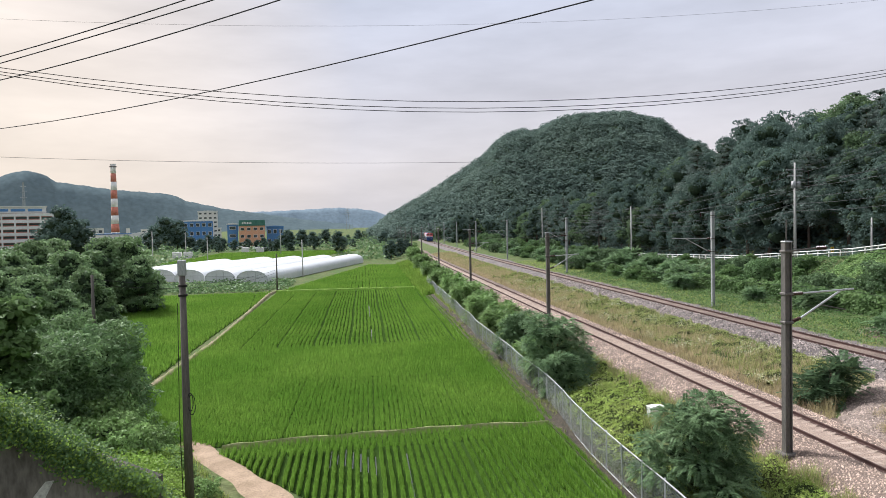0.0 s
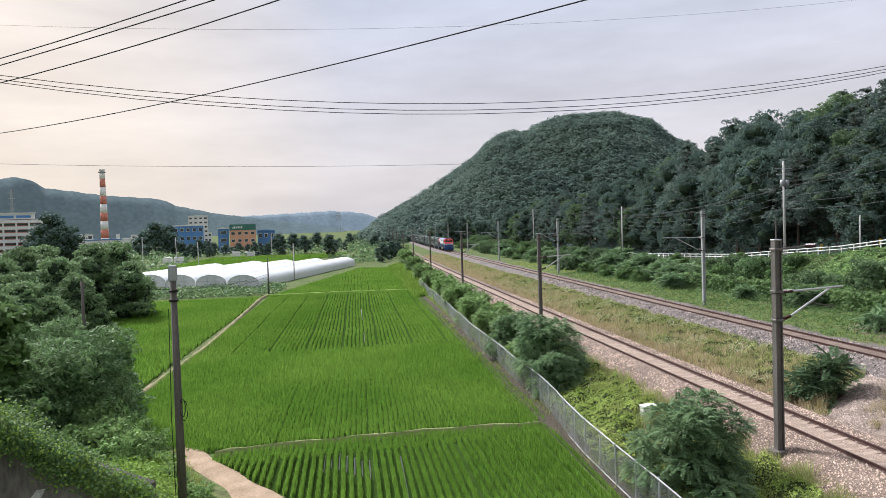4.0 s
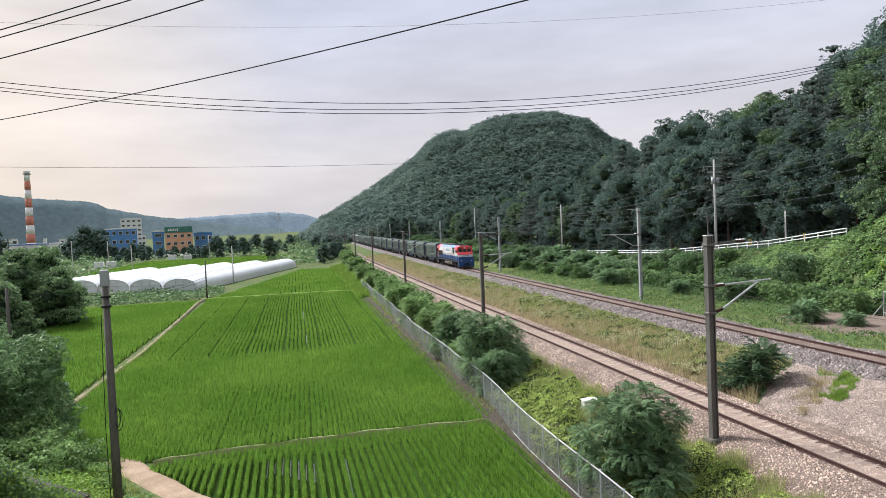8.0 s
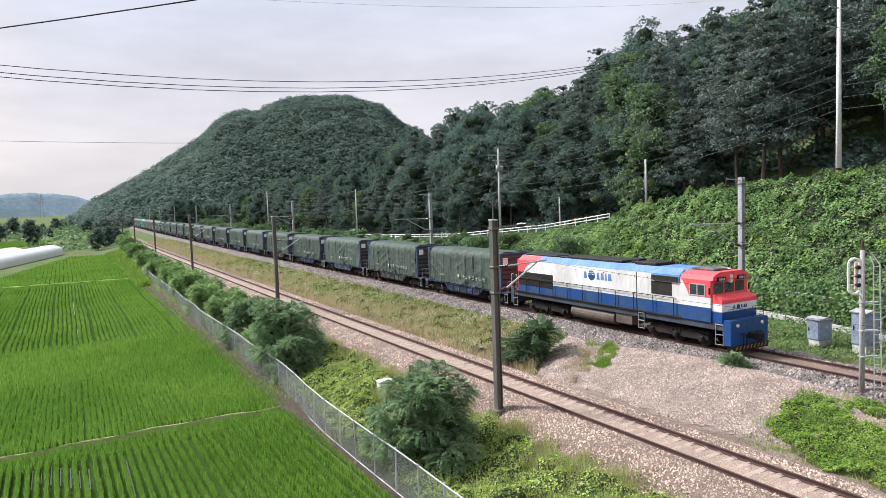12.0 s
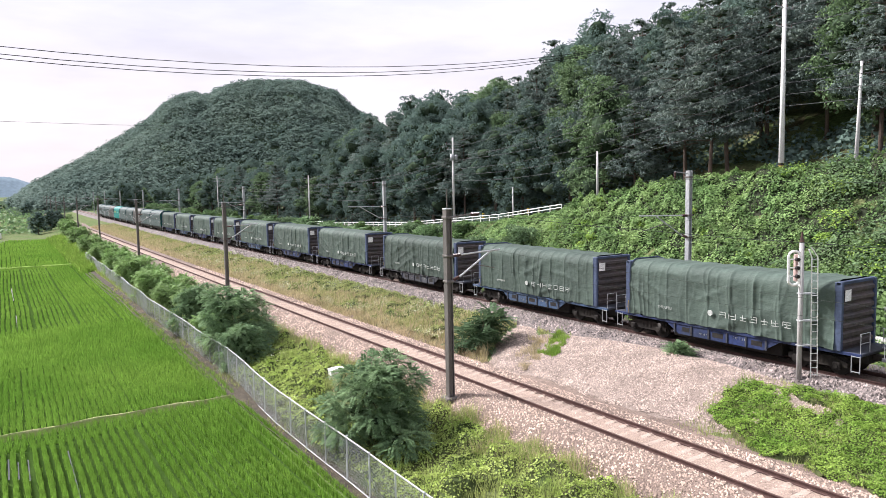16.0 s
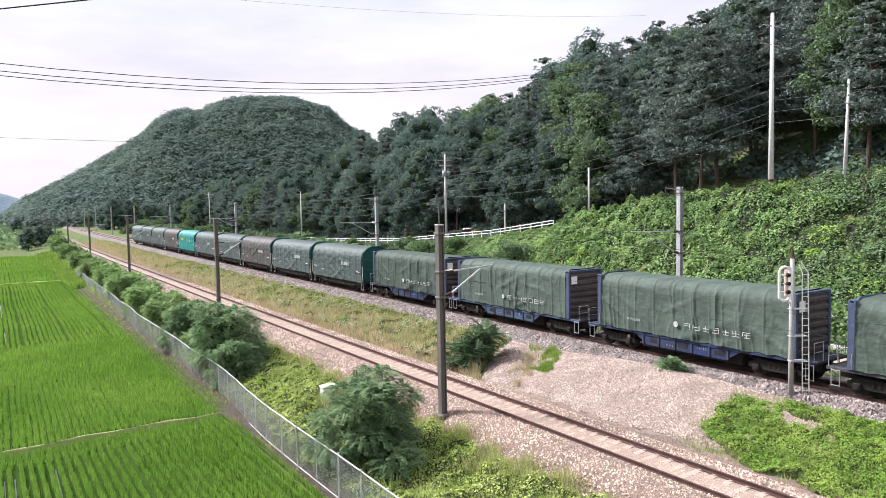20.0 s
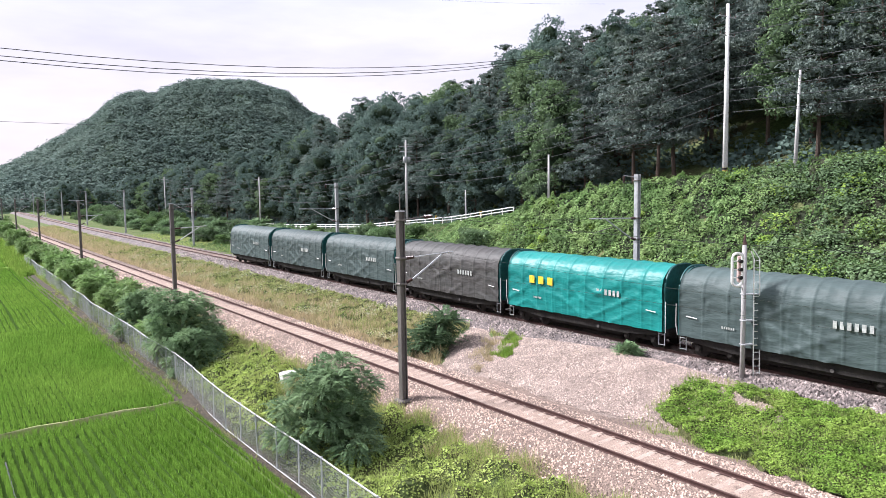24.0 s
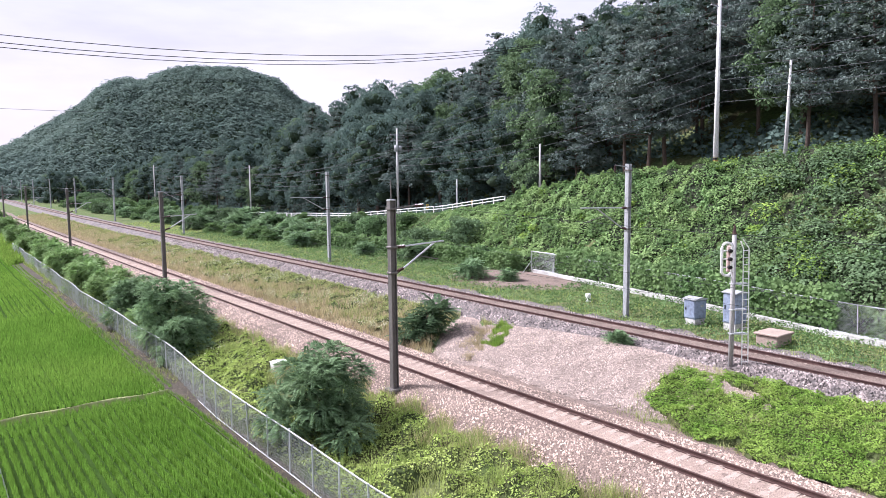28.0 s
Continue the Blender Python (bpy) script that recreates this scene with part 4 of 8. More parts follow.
def far_mast():
    """Pale post on the right of the second track, bracket arm towards -x."""
    ob = thing("catenary_mast", pose(0, 0, 0), "pale grey steel overhead line mast with a bracket arm", "railway mast", "overhead line masts")
    g = Geo().prism(H_BEAM, "z", -0.9, 9.5)
    part("post", g, M["pole_light"], ob)
    part("footing", Geo().box(-0.35, 0.35, -0.35, 0.35, -1.1, -0.25, 0.05), M["concrete"], ob)
    for z in (9.1, 6.75, 5.4):
        part("clamp", Geo().box(-0.19, 0.19, -0.19, 0.19, z - 0.05, z + 0.05, 0.015), M["steel_pole"], ob)
    part("feeder_arm", Geo().tube([(0.0, 0, 9.3), (-1.3, 0, 9.42)], 0.03), M["pole_light"], ob)
    part("top_tube", Geo().tube([(-0.6, 0, 6.75), (-4.4, 0, 6.85)], 0.042), M["galv"], ob)
    part("diagonal_tube", Geo().tube([(-0.6, 0, 5.5), (-3.0, 0, 6.8)], 0.042), M["galv"], ob)
    part("steady_arm", Geo().tube([(-2.2, 0, 6.3), (-4.1, 0, 5.95)], 0.022), M["steel_pole"], ob)
    for a, b in (((-0.15, 0, 6.73), (-0.62, 0, 6.75)), ((-0.15, 0, 5.4), (-0.62, 0, 5.51)), ((-1.3, 0, 9.42), (-1.3, 0, 9.0))):
        part("insulator", Geo().turned(a, b, [0.035, 0.035] + [0.088, 0.04] * 6 + [0.035]), M["insulator"], ob)
    return ob


NEAR_MASTS = [26.3, 61.9, 106.7, 151.5] + [197.5 + 45.5 * i for i in range(9)]
FAR_MASTS = [-11.5, 28.7, 68.9, 120.9, 172.5] + [223.0 + 50 * i for i in range(8)]
first = near_mast()
for i, y in enumerate(NEAR_MASTS):
    m = pose(17.1 + float(bend(y)), y, 0, 0, 0, -0.3 * (i % 3))
    if i == 0:
        first.matrix_basis = m
    else:
        copy_thing(first, m)
first = far_mast()
for i, y in enumerate(FAR_MASTS):
    m = pose(36.5 + float(bend(y)), y, 0.3, 0, 0.25 * (i % 2), 0)
    if i == 0:
        first.matrix_basis = m
    else:
        copy_thing(first, m)


def sagging(a, b, sag, n=10):
    a, b = Vector(a), Vector(b)
    return [a.lerp(b, i / n) - Vector((0, 0, 4 * sag * (i / n) * (1 - i / n))) for i in range(n + 1)]


def line_wire(name, off, z, ys_, sag, r, label):
    g = Geo()
    pts = []
    for y0, y1 in zip(ys_[:-1], ys_[1:]):
        pts += sagging((off + float(bend(y0)), y0, z), (off + float(bend(y1)), y1, z), sag, 6)[:-1]
    g.tube(pts, r, 4)
    return single(name, g, M["copper"], label, "overhead wire", "track wires")


NM, FM = [-14.0] + NEAR_MASTS, [-52.0] + FAR_MASTS
line_wire("contact_wire", NEAR_X, 5.25, NM, 0.03, 0.0055, "thin contact wire over the near track")
line_wire("messenger_wire", NEAR_X, 6.15, NM, 0.45, 0.0055, "sagging carrier wire over the near track")
line_wire("feeder_wire", 18.85, 7.85, NM, 0.5, 0.008, "feeder wire hung from the masts")
line_wire("contact_wire", FAR_X, 6.0, FM, 0.03, 0.0055, "thin contact wire over the far track")
line_wire("messenger_wire", FAR_X + 0.4, 7.15, FM, 0.45, 0.0055, "sagging carrier wire over the far track")
line_wire("feeder_wire", 35.2, 9.3, FM, 0.5, 0.008, "feeder wire hung from the pale masts")

# ---- chain-link fence by the paddies ----
def chain_fence(label, pts, z_of, height, spacing, cell, wire_r, ripple=0.0):
    """pts: plan points of the line; posts every so many metres, a woven mesh, top and bottom rail."""
    ob = thing("chain_link_fence", pose(0, 0, 0), label, "fence")
    P = [Vector((x, y)) for x, y in pts]
    seg = [0.0]
    for a, b in zip(P[:-1], P[1:]):
        seg.append(seg[-1] + (b - a).length)

    def at(s, h):
        i = min(max(int(np.searchsorted(seg, s)) - 1, 0), len(P) - 2)
        t = (s - seg[i]) / (seg[i + 1] - seg[i])
        p = P[i].lerp(P[i + 1], t)
        w = ripple * (math.sin(s * 0.42) + 0.6 * math.sin(s * 0.17 + 1))
        return Vector((p.x + w, p.y, z_of(s) + h + 0.06 * ripple * math.sin(s * 0.6)))

    total = seg[-1]
    post = None
    n = int(total / spacing)
    for i in range(n + 1):
        p = at(min(i * spacing, total), 0)
        if post is None:
            post = Geo().tube([(0, 0, -0.3), (0, 0, height + 0.04)], 0.032, 6).tube([(0, 0, height + 0.03), (0, 0, height + 0.06)], 0.045, 6).mesh("post")
            post.materials.append(M["galv"])
        o = new("post", post)
        o.parent = ob
        o.matrix_basis = pose(p.x, p.y, p.z, (i * 37 % 5 - 2) * 0.6, (i * 53 % 5 - 2) * 0.6, 0)
    for nm, h, r in (("top_rail", height, 0.03), ("bottom_rail", 0.06, 0.024)):
        part(nm, Geo().tube([at(s, h) for s in np.linspace(0, total, max(8, int(total / 0.8)))], r, 5), M["galv"], ob)
    g = Geo()
    run = height - 0.06
    k = int(total / cell)
    for i in range(k):
        s = i * cell
        for d in (1, -1):
            s1 = s + d * run * 0.8
            if 0 <= s1 <= total:
                a, b = at(s, 0.06), at(s1, height)
                n0 = Vector((wire_r, 0, 0))
                n1 = Vector((-wire_r * 0.5, wire_r * 0.8, 0))
                n2 = Vector((-wire_r * 0.5, -wire_r * 0.8, 0))
                g.add([a + n0, a + n1, a + n2, b + n0, b + n1, b + n2], [(0, 1, 4, 3), (1, 2, 5, 4), (2, 0, 3, 5)])
    part("wire_mesh", g, M["galv"], ob, "woven galvanised mesh")
    return ob


def fence_u(y):
    return np.interp(y, [8, 22, 32, 38, 48, 66, 96, 128], [10.80, 10.80, 10.90, 11.32, 11.42, 11.42, 11.9, 12.2])


fence_pts = [(float(fence_u(y) + bend(y)) + 0.04 * math.sin(y * 0.63), y) for y in np.arange(8, 128, 2.0)]
chain_fence("long galvanised chain-link fence sagging between posts", fence_pts, lambda s: -1.98, 1.74, 2.0, 0.085, 0.0034, 0.05)

# concrete trough and fence at the foot of the bank
KERB = [(38.6, 2.0), (39.3, 12.0), (40.2, 17.7), (42.5, 27.0), (44.6, 37.0), (46.3, 47.0)]
g = Geo()
for (x0, y0), (x1, y1) in zip(KERB[:-1], KERB[1:]):
    n = int(math.hypot(x1 - x0, y1 - y0) / 1.0)
    for i in range(n):
        a = Vector((x0, y0)).lerp(Vector((x1, y1)), (i + 0.02) / n)
        b = Vector((x0, y0)).lerp(Vector((x1, y1)), (i + 0.98) / n)
        d = (b - a).normalized()
        s = Vector((d.y, -d.x)) * 0.2
        ring = [a - s, a + s, b + s, b - s]
        g.add([(p.x, p.y, z) for z in (-0.05, 0.42) for p in ring], [(0, 1, 5, 4), (1, 2, 6, 5), (2, 3, 7, 6), (3, 0, 4, 7), (4, 5, 6, 7)])
single("concrete_trough", g, M["kerb"], "pale concrete cable trough along the foot of the bank", "cable trough", "", "structure")
chain_fence("galvanised chain-link fence half buried in creeper", [(x + 0.55, y) for x, y in KERB], lambda s: 0.3, 1.7, 2.9, 0.1, 0.005)


def gate_frame():
    ob = thing("fence_gate", pose(45.9, 45.5, 0.25, 0, 0, -4), "weathered galvanised gate frame with a leaning strut", "gate")
    g = Geo()
    for y in (-1.55, 1.55):
        g.tube([(0, y, -0.2), (0, y, 1.95)], 0.035)
    part("posts", g, M["galv"], ob)
    part("top_bar", Geo().tube([(0, -1.55, 1.93), (0, 1.55, 1.93)], 0.03), M["galv"], ob)
    part("low_bar", Geo().tube([(0, -1.55, 0.25), (0, 1.55, 0.25)], 0.03), M["galv"], ob)
    part("strut", Geo().tube([(-0.75, 1.9, -0.1), (0, 1.55, 1.0)], 0.03), M["galv"], ob)
    g = Geo()
    for i in range(28):
        y = -1.5 + 3.0 * i / 27
        g.tube([(0, y, 0.25), (0, y, 1.93)], 0.005, 3)
    for i in range(14):
        g.tube([(0, -1.5, 0.3 + i * 0.12), (0, 1.5, 0.3 + i * 0.12)], 0.005, 3)
    part("wire_mesh", g, M["galv"], ob)


gate_frame()


# ---- signal, cabinets ----
def signal():
    ob = thing("railway_signal", pose(29.75, 17.4, 0.25, 0, 0, -32), "concrete signal post with a white signal head and ladder", "railway signal")
    part("post", Geo().tube([(0, 0, -0.6), (0, 0, 6.15)], 0.115, 10, 0.10), M["post_grey"], ob, smooth=True)
    part("cap", Geo().tube([(0, 0, 6.15), (0, 0, 6.35), (0, 0, 6.6)], 0.10, 8, 0.03), M["insulator"], ob, "small dark finial")
    # head seen from the side, inside a tubular loop
    head = part("signal_head", Geo().box(-0.36, -0.20, -0.14, 0.02, 4.45, 5.65, 0.04), M["signal_pink"], ob, "faded pink signal head")
    loop = [(-0.72 + 0.24 * math.cos(a), 0.06, 5.05 + (0.50 if math.sin(a) > 0 else -0.50) + 0.24 * math.sin(a)) for a in np.linspace(0, 2 * math.pi, 25)]
    part("guard_loop", Geo().tube([(x + 0.27, y - 0.3, z) for x, y, z in loop], 0.06, 6, caps=False), M["white_metal"], ob, "white tubular guard loop")
    for z in (4.68, 5.05, 5.42):
        part("cross_bar", Geo().tube([(-0.62, -0.22, z), (-0.34, -0.10, z)], 0.03, 6), M["white_metal"], head)
    for z in (4.68, 5.05, 5.42):
        part("lamp", Geo().tube([(-0.28, -0.14, z), (-0.28, -0.30, z)], 0.085, 10), M["black"], head, "dark hooded signal lamp")
    part("bracket", Geo().tube([(-0.45, 0, 5.72), (0, 0, 5.75)], 0.04), M["galv"], ob)
    part("bracket", Geo().tube([(-0.4, 0, 4.25), (0, 0, 4.2)], 0.04), M["galv"], ob)
    lad = part("ladder", Geo().tube([(0.42, -0.2, 0.0), (0.34, -0.2, 5.5), (0.2, -0.2, 5.85)], 0.025).tube([(0.72, -0.2, 0.0), (0.60, -0.2, 5.5), (0.3, -0.2, 5.95)], 0.025), M["white_metal"], ob, "white steel ladder")
    for i in range(17):
        z = 0.3 + i * 0.32
        part("rung", Geo().tube([(0.42 - 0.08 * z / 5.5, -0.2, z), (0.72 - 0.12 * z / 5.5, -0.2, z)], 0.016), M["white_metal"], lad)
    for z in (1.6, 2.7, 3.9):
        part("ladder_stay", Geo().box(-0.12, 0.64, -0.20, 0.12, z - 0.02, z + 0.02), M["pole_light"], ob)


signal()


def cabinet(name, m, w, d, h, label, plinth):
    ob = thing(name, m, label, "cabinet", "trackside cabinets")
    part("plinth", Geo().box(-w / 2 + 0.03, w / 2 - 0.03, -d / 2 + 0.03, d / 2 - 0.03, -0.3, plinth, 0.02), M["kerb"], ob)
    part("body", Geo().box(-w / 2, w / 2, -d / 2, d / 2, plinth, plinth + h, 0.02), M["cab_box"], ob)
    part("roof", Geo().prism([(-w / 2 - 0.08, plinth + h), (w / 2 + 0.08, plinth + h), (w / 2 + 0.08, plinth + h + 0.05), (0, plinth + h + 0.16), (-w / 2 - 0.08, plinth + h + 0.05)], "y", -d / 2 - 0.08, d / 2 + 0.08), M["pole_light"], ob)
    door = part("door", Geo().box(-w / 2 - 0.025, -w / 2 - 0.001, -d / 2 + 0.06, d / 2 - 0.06, plinth + 0.06, plinth + h - 0.06, 0.008), M["cab_box"], ob)
    part("handle", Geo().box(-w / 2 - 0.06, -w / 2 - 0.025, d / 2 - 0.2, d / 2 - 0.14, plinth + h * 0.45, plinth + h * 0.6, 0.01), M["black"], door)
    part("front_door", Geo().box(-w / 2 + 0.06, w / 2 - 0.06, -d / 2 - 0.025, -d / 2 - 0.001, plinth + 0.06, plinth + h - 0.06, 0.008), M["cab_box"], ob)
    part("notice", Geo().box(-0.05, 0.2, -d / 2 - 0.032, -d / 2 - 0.026, plinth + h * 0.62, plinth + h * 0.74), M["lettering"], ob, "small pale notice")
    return ob


cabinet("signal_cabinet", pose(37.6, 24.4, 0.12, 0, 0, -8), 0.95, 0.85, 1.15, "low grey-blue steel trackside cabinet with a pitched lid", 0.35)
cabinet("signal_cabinet", pose(37.9, 22.0, 0.12, 0, 0, -8), 0.95, 0.9, 1.75, "tall grey-blue steel trackside cabinet on a concrete plinth", 0.4)
single("concrete_pit", Geo().box(35.9, 37.4, 18.4, 19.6, -0.1, 0.55, 0.04).box(35.8, 37.5, 18.3, 19.7, 0.55, 0.66, 0.03), M["sleeper"], "pinkish concrete cable pit with a flat lid", "cable pit")
for x, y in ((38.4, 33.5), (38.1, 29.9)):
    single("marker_post", Geo().box(x - 0.14, x + 0.14, y - 0.14, y + 0.14, -0.1, 0.55, 0.03).box(x - 0.17, x + 0.17, y - 0.17, y + 0.17, 0.55, 0.72, 0.04), M["white_metal"], "short white concrete marker post beside the track", "marker post", "marker posts")
box = thing("junction_box", pose(15.3, 34.7, -1.8, 0, 0, 5), "white box on a post in the creeper", "junction box")
part("post", Geo().tube([(0, 0, -0.8), (0, 0, 0.7)], 0.05), M["galv"], box)
part("case", Geo().box(-0.40, 0.40, -0.24, 0.24, 0.25, 1.25, 0.04), M["white_metal"], box)
part("lid", Geo().prism([(-0.42, 1.25), (0.42, 1.25), (0.42, 1.28), (0, 1.31), (-0.42, 1.28)], "y", -0.26, 0.26), M["white_metal"], box)


# ---- roadside: guard rail, poles, wires ----
def guard_rail():
    ob = thing("guard_rail", pose(0, 0, 0), "white steel guard rail along the road edge", "guard rail")
    ysl = np.arange(61, 153, 4.0)
    for i, h in enumerate((0.85, 0.5)):
        g = Geo().tube([(55.2 + float(bend(y)), y, float(road_z(y)) + h + 0.15) for y in ysl], 0.06, 6)
        part("rail", g, M["white_metal"], ob)
    post = Geo().tube([(0, 0, -0.5), (0, 0, 1.05)], 0.06, 6).mesh("post")
    post.materials.append(M["white_metal"])
    for y in np.arange(61, 151, 2.0):
        o = new("post", post)
        o.parent = ob
        o.matrix_basis = pose(55.25 + float(bend(y)), y, float(road_z(y)))


guard_rail()


def utility_pole(x, y, z0, z1, r, label, arms=(), lean=0.0, twin=False, box_z=None, material="concrete_pole"):
    ob = thing("utility_pole", pose(x, y, z0, 0, lean, 0), label, "utility pole", "utility poles")
    h = z1 - z0
    part("pole", Geo().tube([(0, 0, -0.6), (0, 0, h)], r, 10, r * 0.62), M[material], ob, smooth=True)
    if twin:
        part("stay_pole", Geo().tube([(0.42, 0.2, -0.6), (0.12, 0.05, h * 0.62)], r * 0.9, 10, r * 0.7), M[material], ob, smooth=True)
    for za, w in arms:
        arm = part("crossarm", Geo().box(-w / 2, w / 2, -0.05, 0.05, za - z0 - 0.05, za - z0 + 0.05, 0.01), M["pole_light"], ob)
        for s in (-0.46, -0.15, 0.15, 0.46):
            part("insulator", Geo().tube([(s * w, 0, za - z0 + 0.05), (s * w, 0, za - z0 + 0.28)], 0.05, 6, 0.035), M["insulator"], arm)
    if box_z:
        part("transformer", Geo().tube([(-0.35, -0.25, box_z - z0 - 0.45), (-0.35, -0.25, box_z - z0 + 0.45)], 0.26, 10), M["pole_light"], ob, smooth=True)
        part("transformer", Geo().tube([(0.35, -0.25, box_z - z0 - 0.4), (0.35, -0.25, box_z - z0 + 0.4)], 0.24, 10), M["pole_light"], ob, smooth=True)
    return ob


def az_at(az, dist):
    a = radians(az)
    return dist * math.sin(a), dist * math.cos(a)


x, y = az_at(58.2, 70.6)
BIG = utility_pole(x, y, 9.3, 25.3, 0.24, "tall pale concrete utility pole with stay pole and crossarms", ((24.15, 2.7), (22.5, 2.4)), twin=True, material="pole_white")
part("hazard_band", Geo().tube([(0, 0, 0.1), (0, 0, 1.3)], 0.25, 10, 0.245), M["old_yellow"], BIG, "yellow and black hazard band")
for i in range(3):
    part("hazard_stripe", Geo().tube([(0, 0, 0.3 + 0.4 * i), (0, 0, 0.48 + 0.4 * i)], 0.256, 10, 0.254), M["black"], BIG)
x, y = az_at(62.9, 67.4)
utility_pole(x, y, 10.3, 18.6, 0.17, "plain concrete pole leaning slightly beside the road", lean=3.0)
x, y = az_at(45.05, 82)
utility_pole(x, y, 7.6, 12.7, 0.15, "short grey pole behind the creeper bank")
x, y = az_at(33.65, 104.8)
utility_pole(x, y, 3.3, 16.2, 0.20, "concrete utility pole carrying transformers and crossarms", ((15.25, 2.4), (14.5, 2.0)), box_z=13.3)
x, y = az_at(22.1, 154)
utility_pole(x, y, 2.0, 12.0, 0.17, "concrete utility pole at the forest edge", ((11.4, 1.8),))
x, y = az_at(15.2, 225)
utility_pole(x, y, 0.5, 13.5, 0.18, "concrete utility pole beyond the tracks", ((12.8, 2.2), (11.8, 2.2)))
x, y = az_at(38.4, 96)
utility_pole(x, y, 4.5, 8.8, 0.13, "slim grey pole in front of the trees")
x, y = az_at(12.4, 262)
utility_pole(x, y, 0.3, 9.5, 0.16, "grey pole at the edge of the line")
LEFT = utility_pole(-6.35, 27.3, -2.2, 7.95, 0.175, "weathered dark utility pole at the paddy corner", material="old_pole")
part("cap_box", Geo().box(-0.14, 0.14, -0.14, 0.14, 9.62, 10.2, 0.03), M["pole_light"], LEFT)
part("strap", Geo().tube([(0, 0, 9.2), (0, 0, 9.28)], 0.17, 10), M["black"], LEFT)
part("strap", Geo().tube([(0, 0, 8.85), (0, 0, 8.93)], 0.17, 10), M["black"], LEFT)
part("cable_coil", Geo().tube([(0.16 + 0.10 * math.cos(a), -0.1, 4.9 + 0.34 * math.sin(a)) for a in np.linspace(0, 2 * math.pi, 17)], 0.018, 5, caps=False).tube([(0.2 + 0.13 * math.cos(a), -0.06, 4.78 + 0.38 * math.sin(a)) for a in np.linspace(0.4, 2 * math.pi, 17)], 0.016, 5, caps=False), M["wire"], LEFT, "loose black cable coil")
part("down_cable", Geo().tube([(-0.17, -0.1, 8.6), (-0.24, -0.12, 4.5), (-0.2, -0.1, 0.2)], 0.014, 5), M["wire"], LEFT)
utility_pole(-24.7, 70.8, -2.2, 5.0, 0.2, "old grey pole among the bushes", material="old_pole")
utility_pole(-13.5, 127.0, -2.2, 4.5, 0.16, "dark wooden pole at the paddy corner", material="old_pole")
utility_pole(-11.6, 163.6, -2.2, 6.2, 0.15, "pale slim pole beside the greenhouses")
utility_pole(-45.0, 227.2, -2.2, 6.6, 0.17, "grey pole behind the greenhouses")
utility_pole(-64.0, 237.1, -2.2, 8.7, 0.17, "grey pole behind the greenhouses")
utility_pole(-68.0, 300.0, -2.2, 8.0, 0.17, "grey pole in the distant fields")
utility_pole(-30.0, 300.0, -2.2, 8.5, 0.17, "grey pole in the distant fields")


def wire(a, b, sag, r, label, name="power_line", material="wire"):
    return single(name, Geo().tube(sagging(a, b, sag, 24), r, 4), M[material], label, "overhead wire", "power lines")


wire((-80, 75, 35.22), (80, 75, 29.07), 9.83, 0.034, "dark cable of a bundle crossing above the valley")
wire((-80, 75, 35.66), (80, 75, 28.92), 10.64, 0.034, "dark cable of a bundle crossing above the valley")
wire((-80, 75, 35.66), (80, 75, 28.68), 10.92, 0.034, "dark cable of a bundle crossing above the valley")
wire((-119, 260, 35.2), (60, 260, 31.8), 1.2, 0.05, "thin distant power line across the valley")
wire((-60, 60, 28.0), (70, 60, 31.5), 3.9, 0.008, "very thin wire high above the tracks")
wire((-48.6, 82.5, 19.5), (21.9, 14.8, 18.45), 1.65, 0.030, "long dark cable slanting overhead")
wire((-27.1, 45.5, 17.9), (0.5, 21.9, 17.8), 0.32, 0.027, "dark cable running overhead past the field")
wire((-27.8, 45.4, 17.1), (1.7, 22.2, 17.9), 0.15, 0.027, "dark cable running overhead beside another")
wire((-34.7, 54.1, 18.0), (7.1, 20.0, 18.6), 0.93, 0.029, "dark cable sagging slightly overhead")
# along the road poles
POLES = [(60.0, 37.2), (58.0, 87.2), (57.9, 142.7), (59.0, 217.1)]
tops = [(24.0, 15.4, 11.4, 12.8), (22.6, 14.7, 11.0, 12.2), (19.6, 13.4, 9.9, 10.9), (18.6, 12.9, 9.6, 10.5), (17.6, 11.6, 8.8, 9.6), (16.6, 10.8, 8.2, 9.0), (15.6, 9.9, 7.6, 8.0)]
for k, row in enumerate(tops):
    for i in range(3):
        (x0, y0), (x1, y1) = POLES[i], POLES[i + 1]
        wire((x0, y0, row[i]), (x1, y1, row[i + 1]), 0.9 + 0.15 * k, 0.022, "grey cable strung between the roadside poles", material="cable_grey")
    wire((60.0, 37.2, row[0]), (60.5, -45, row[0] + 5.0), 1.6, 0.022, "grey cable strung between the roadside poles", material="cable_grey")
wire((60.0, 37.2, 21.0), (57.9, 142.7, 10.0), 3.0, 0.022, "grey cable strung between the roadside poles", material="cable_grey")
for z in (4.6, 4.1):
    wire((-24.7, 70.8, z), (-13.5, 127.0, z - 2.9), 1.3, 0.02, "slack cable between two field poles")


def road_sign(x, y, z, label):
    ob = thing("chevron_sign", pose(x, y, z, 0, 0, 25), label, "road sign", "road signs")
    part("post", Geo().tube([(0, 0, -0.5), (0, 0, 1.2)], 0.03), M["galv"], ob)
    part("board", Geo().box(-0.3, 0.3, -0.03, -0.0, 0.75, 1.45, 0.01), M["yellow"], ob)
    part("chevron", Geo().prism([(-0.2, 0.85), (0.0, 0.85), (0.2, 1.1), (0.0, 1.35), (-0.2, 1.35), (0.0, 1.1)], "y", -0.036, -0.031), M["black"], ob)


for az, d in ((53.6, 72), (39.6, 91), (36.0, 98)):
    x, y = az_at(az, d)
    road_sign(x, y, float(road_z(y)), "small yellow and black chevron sign at the road edge")


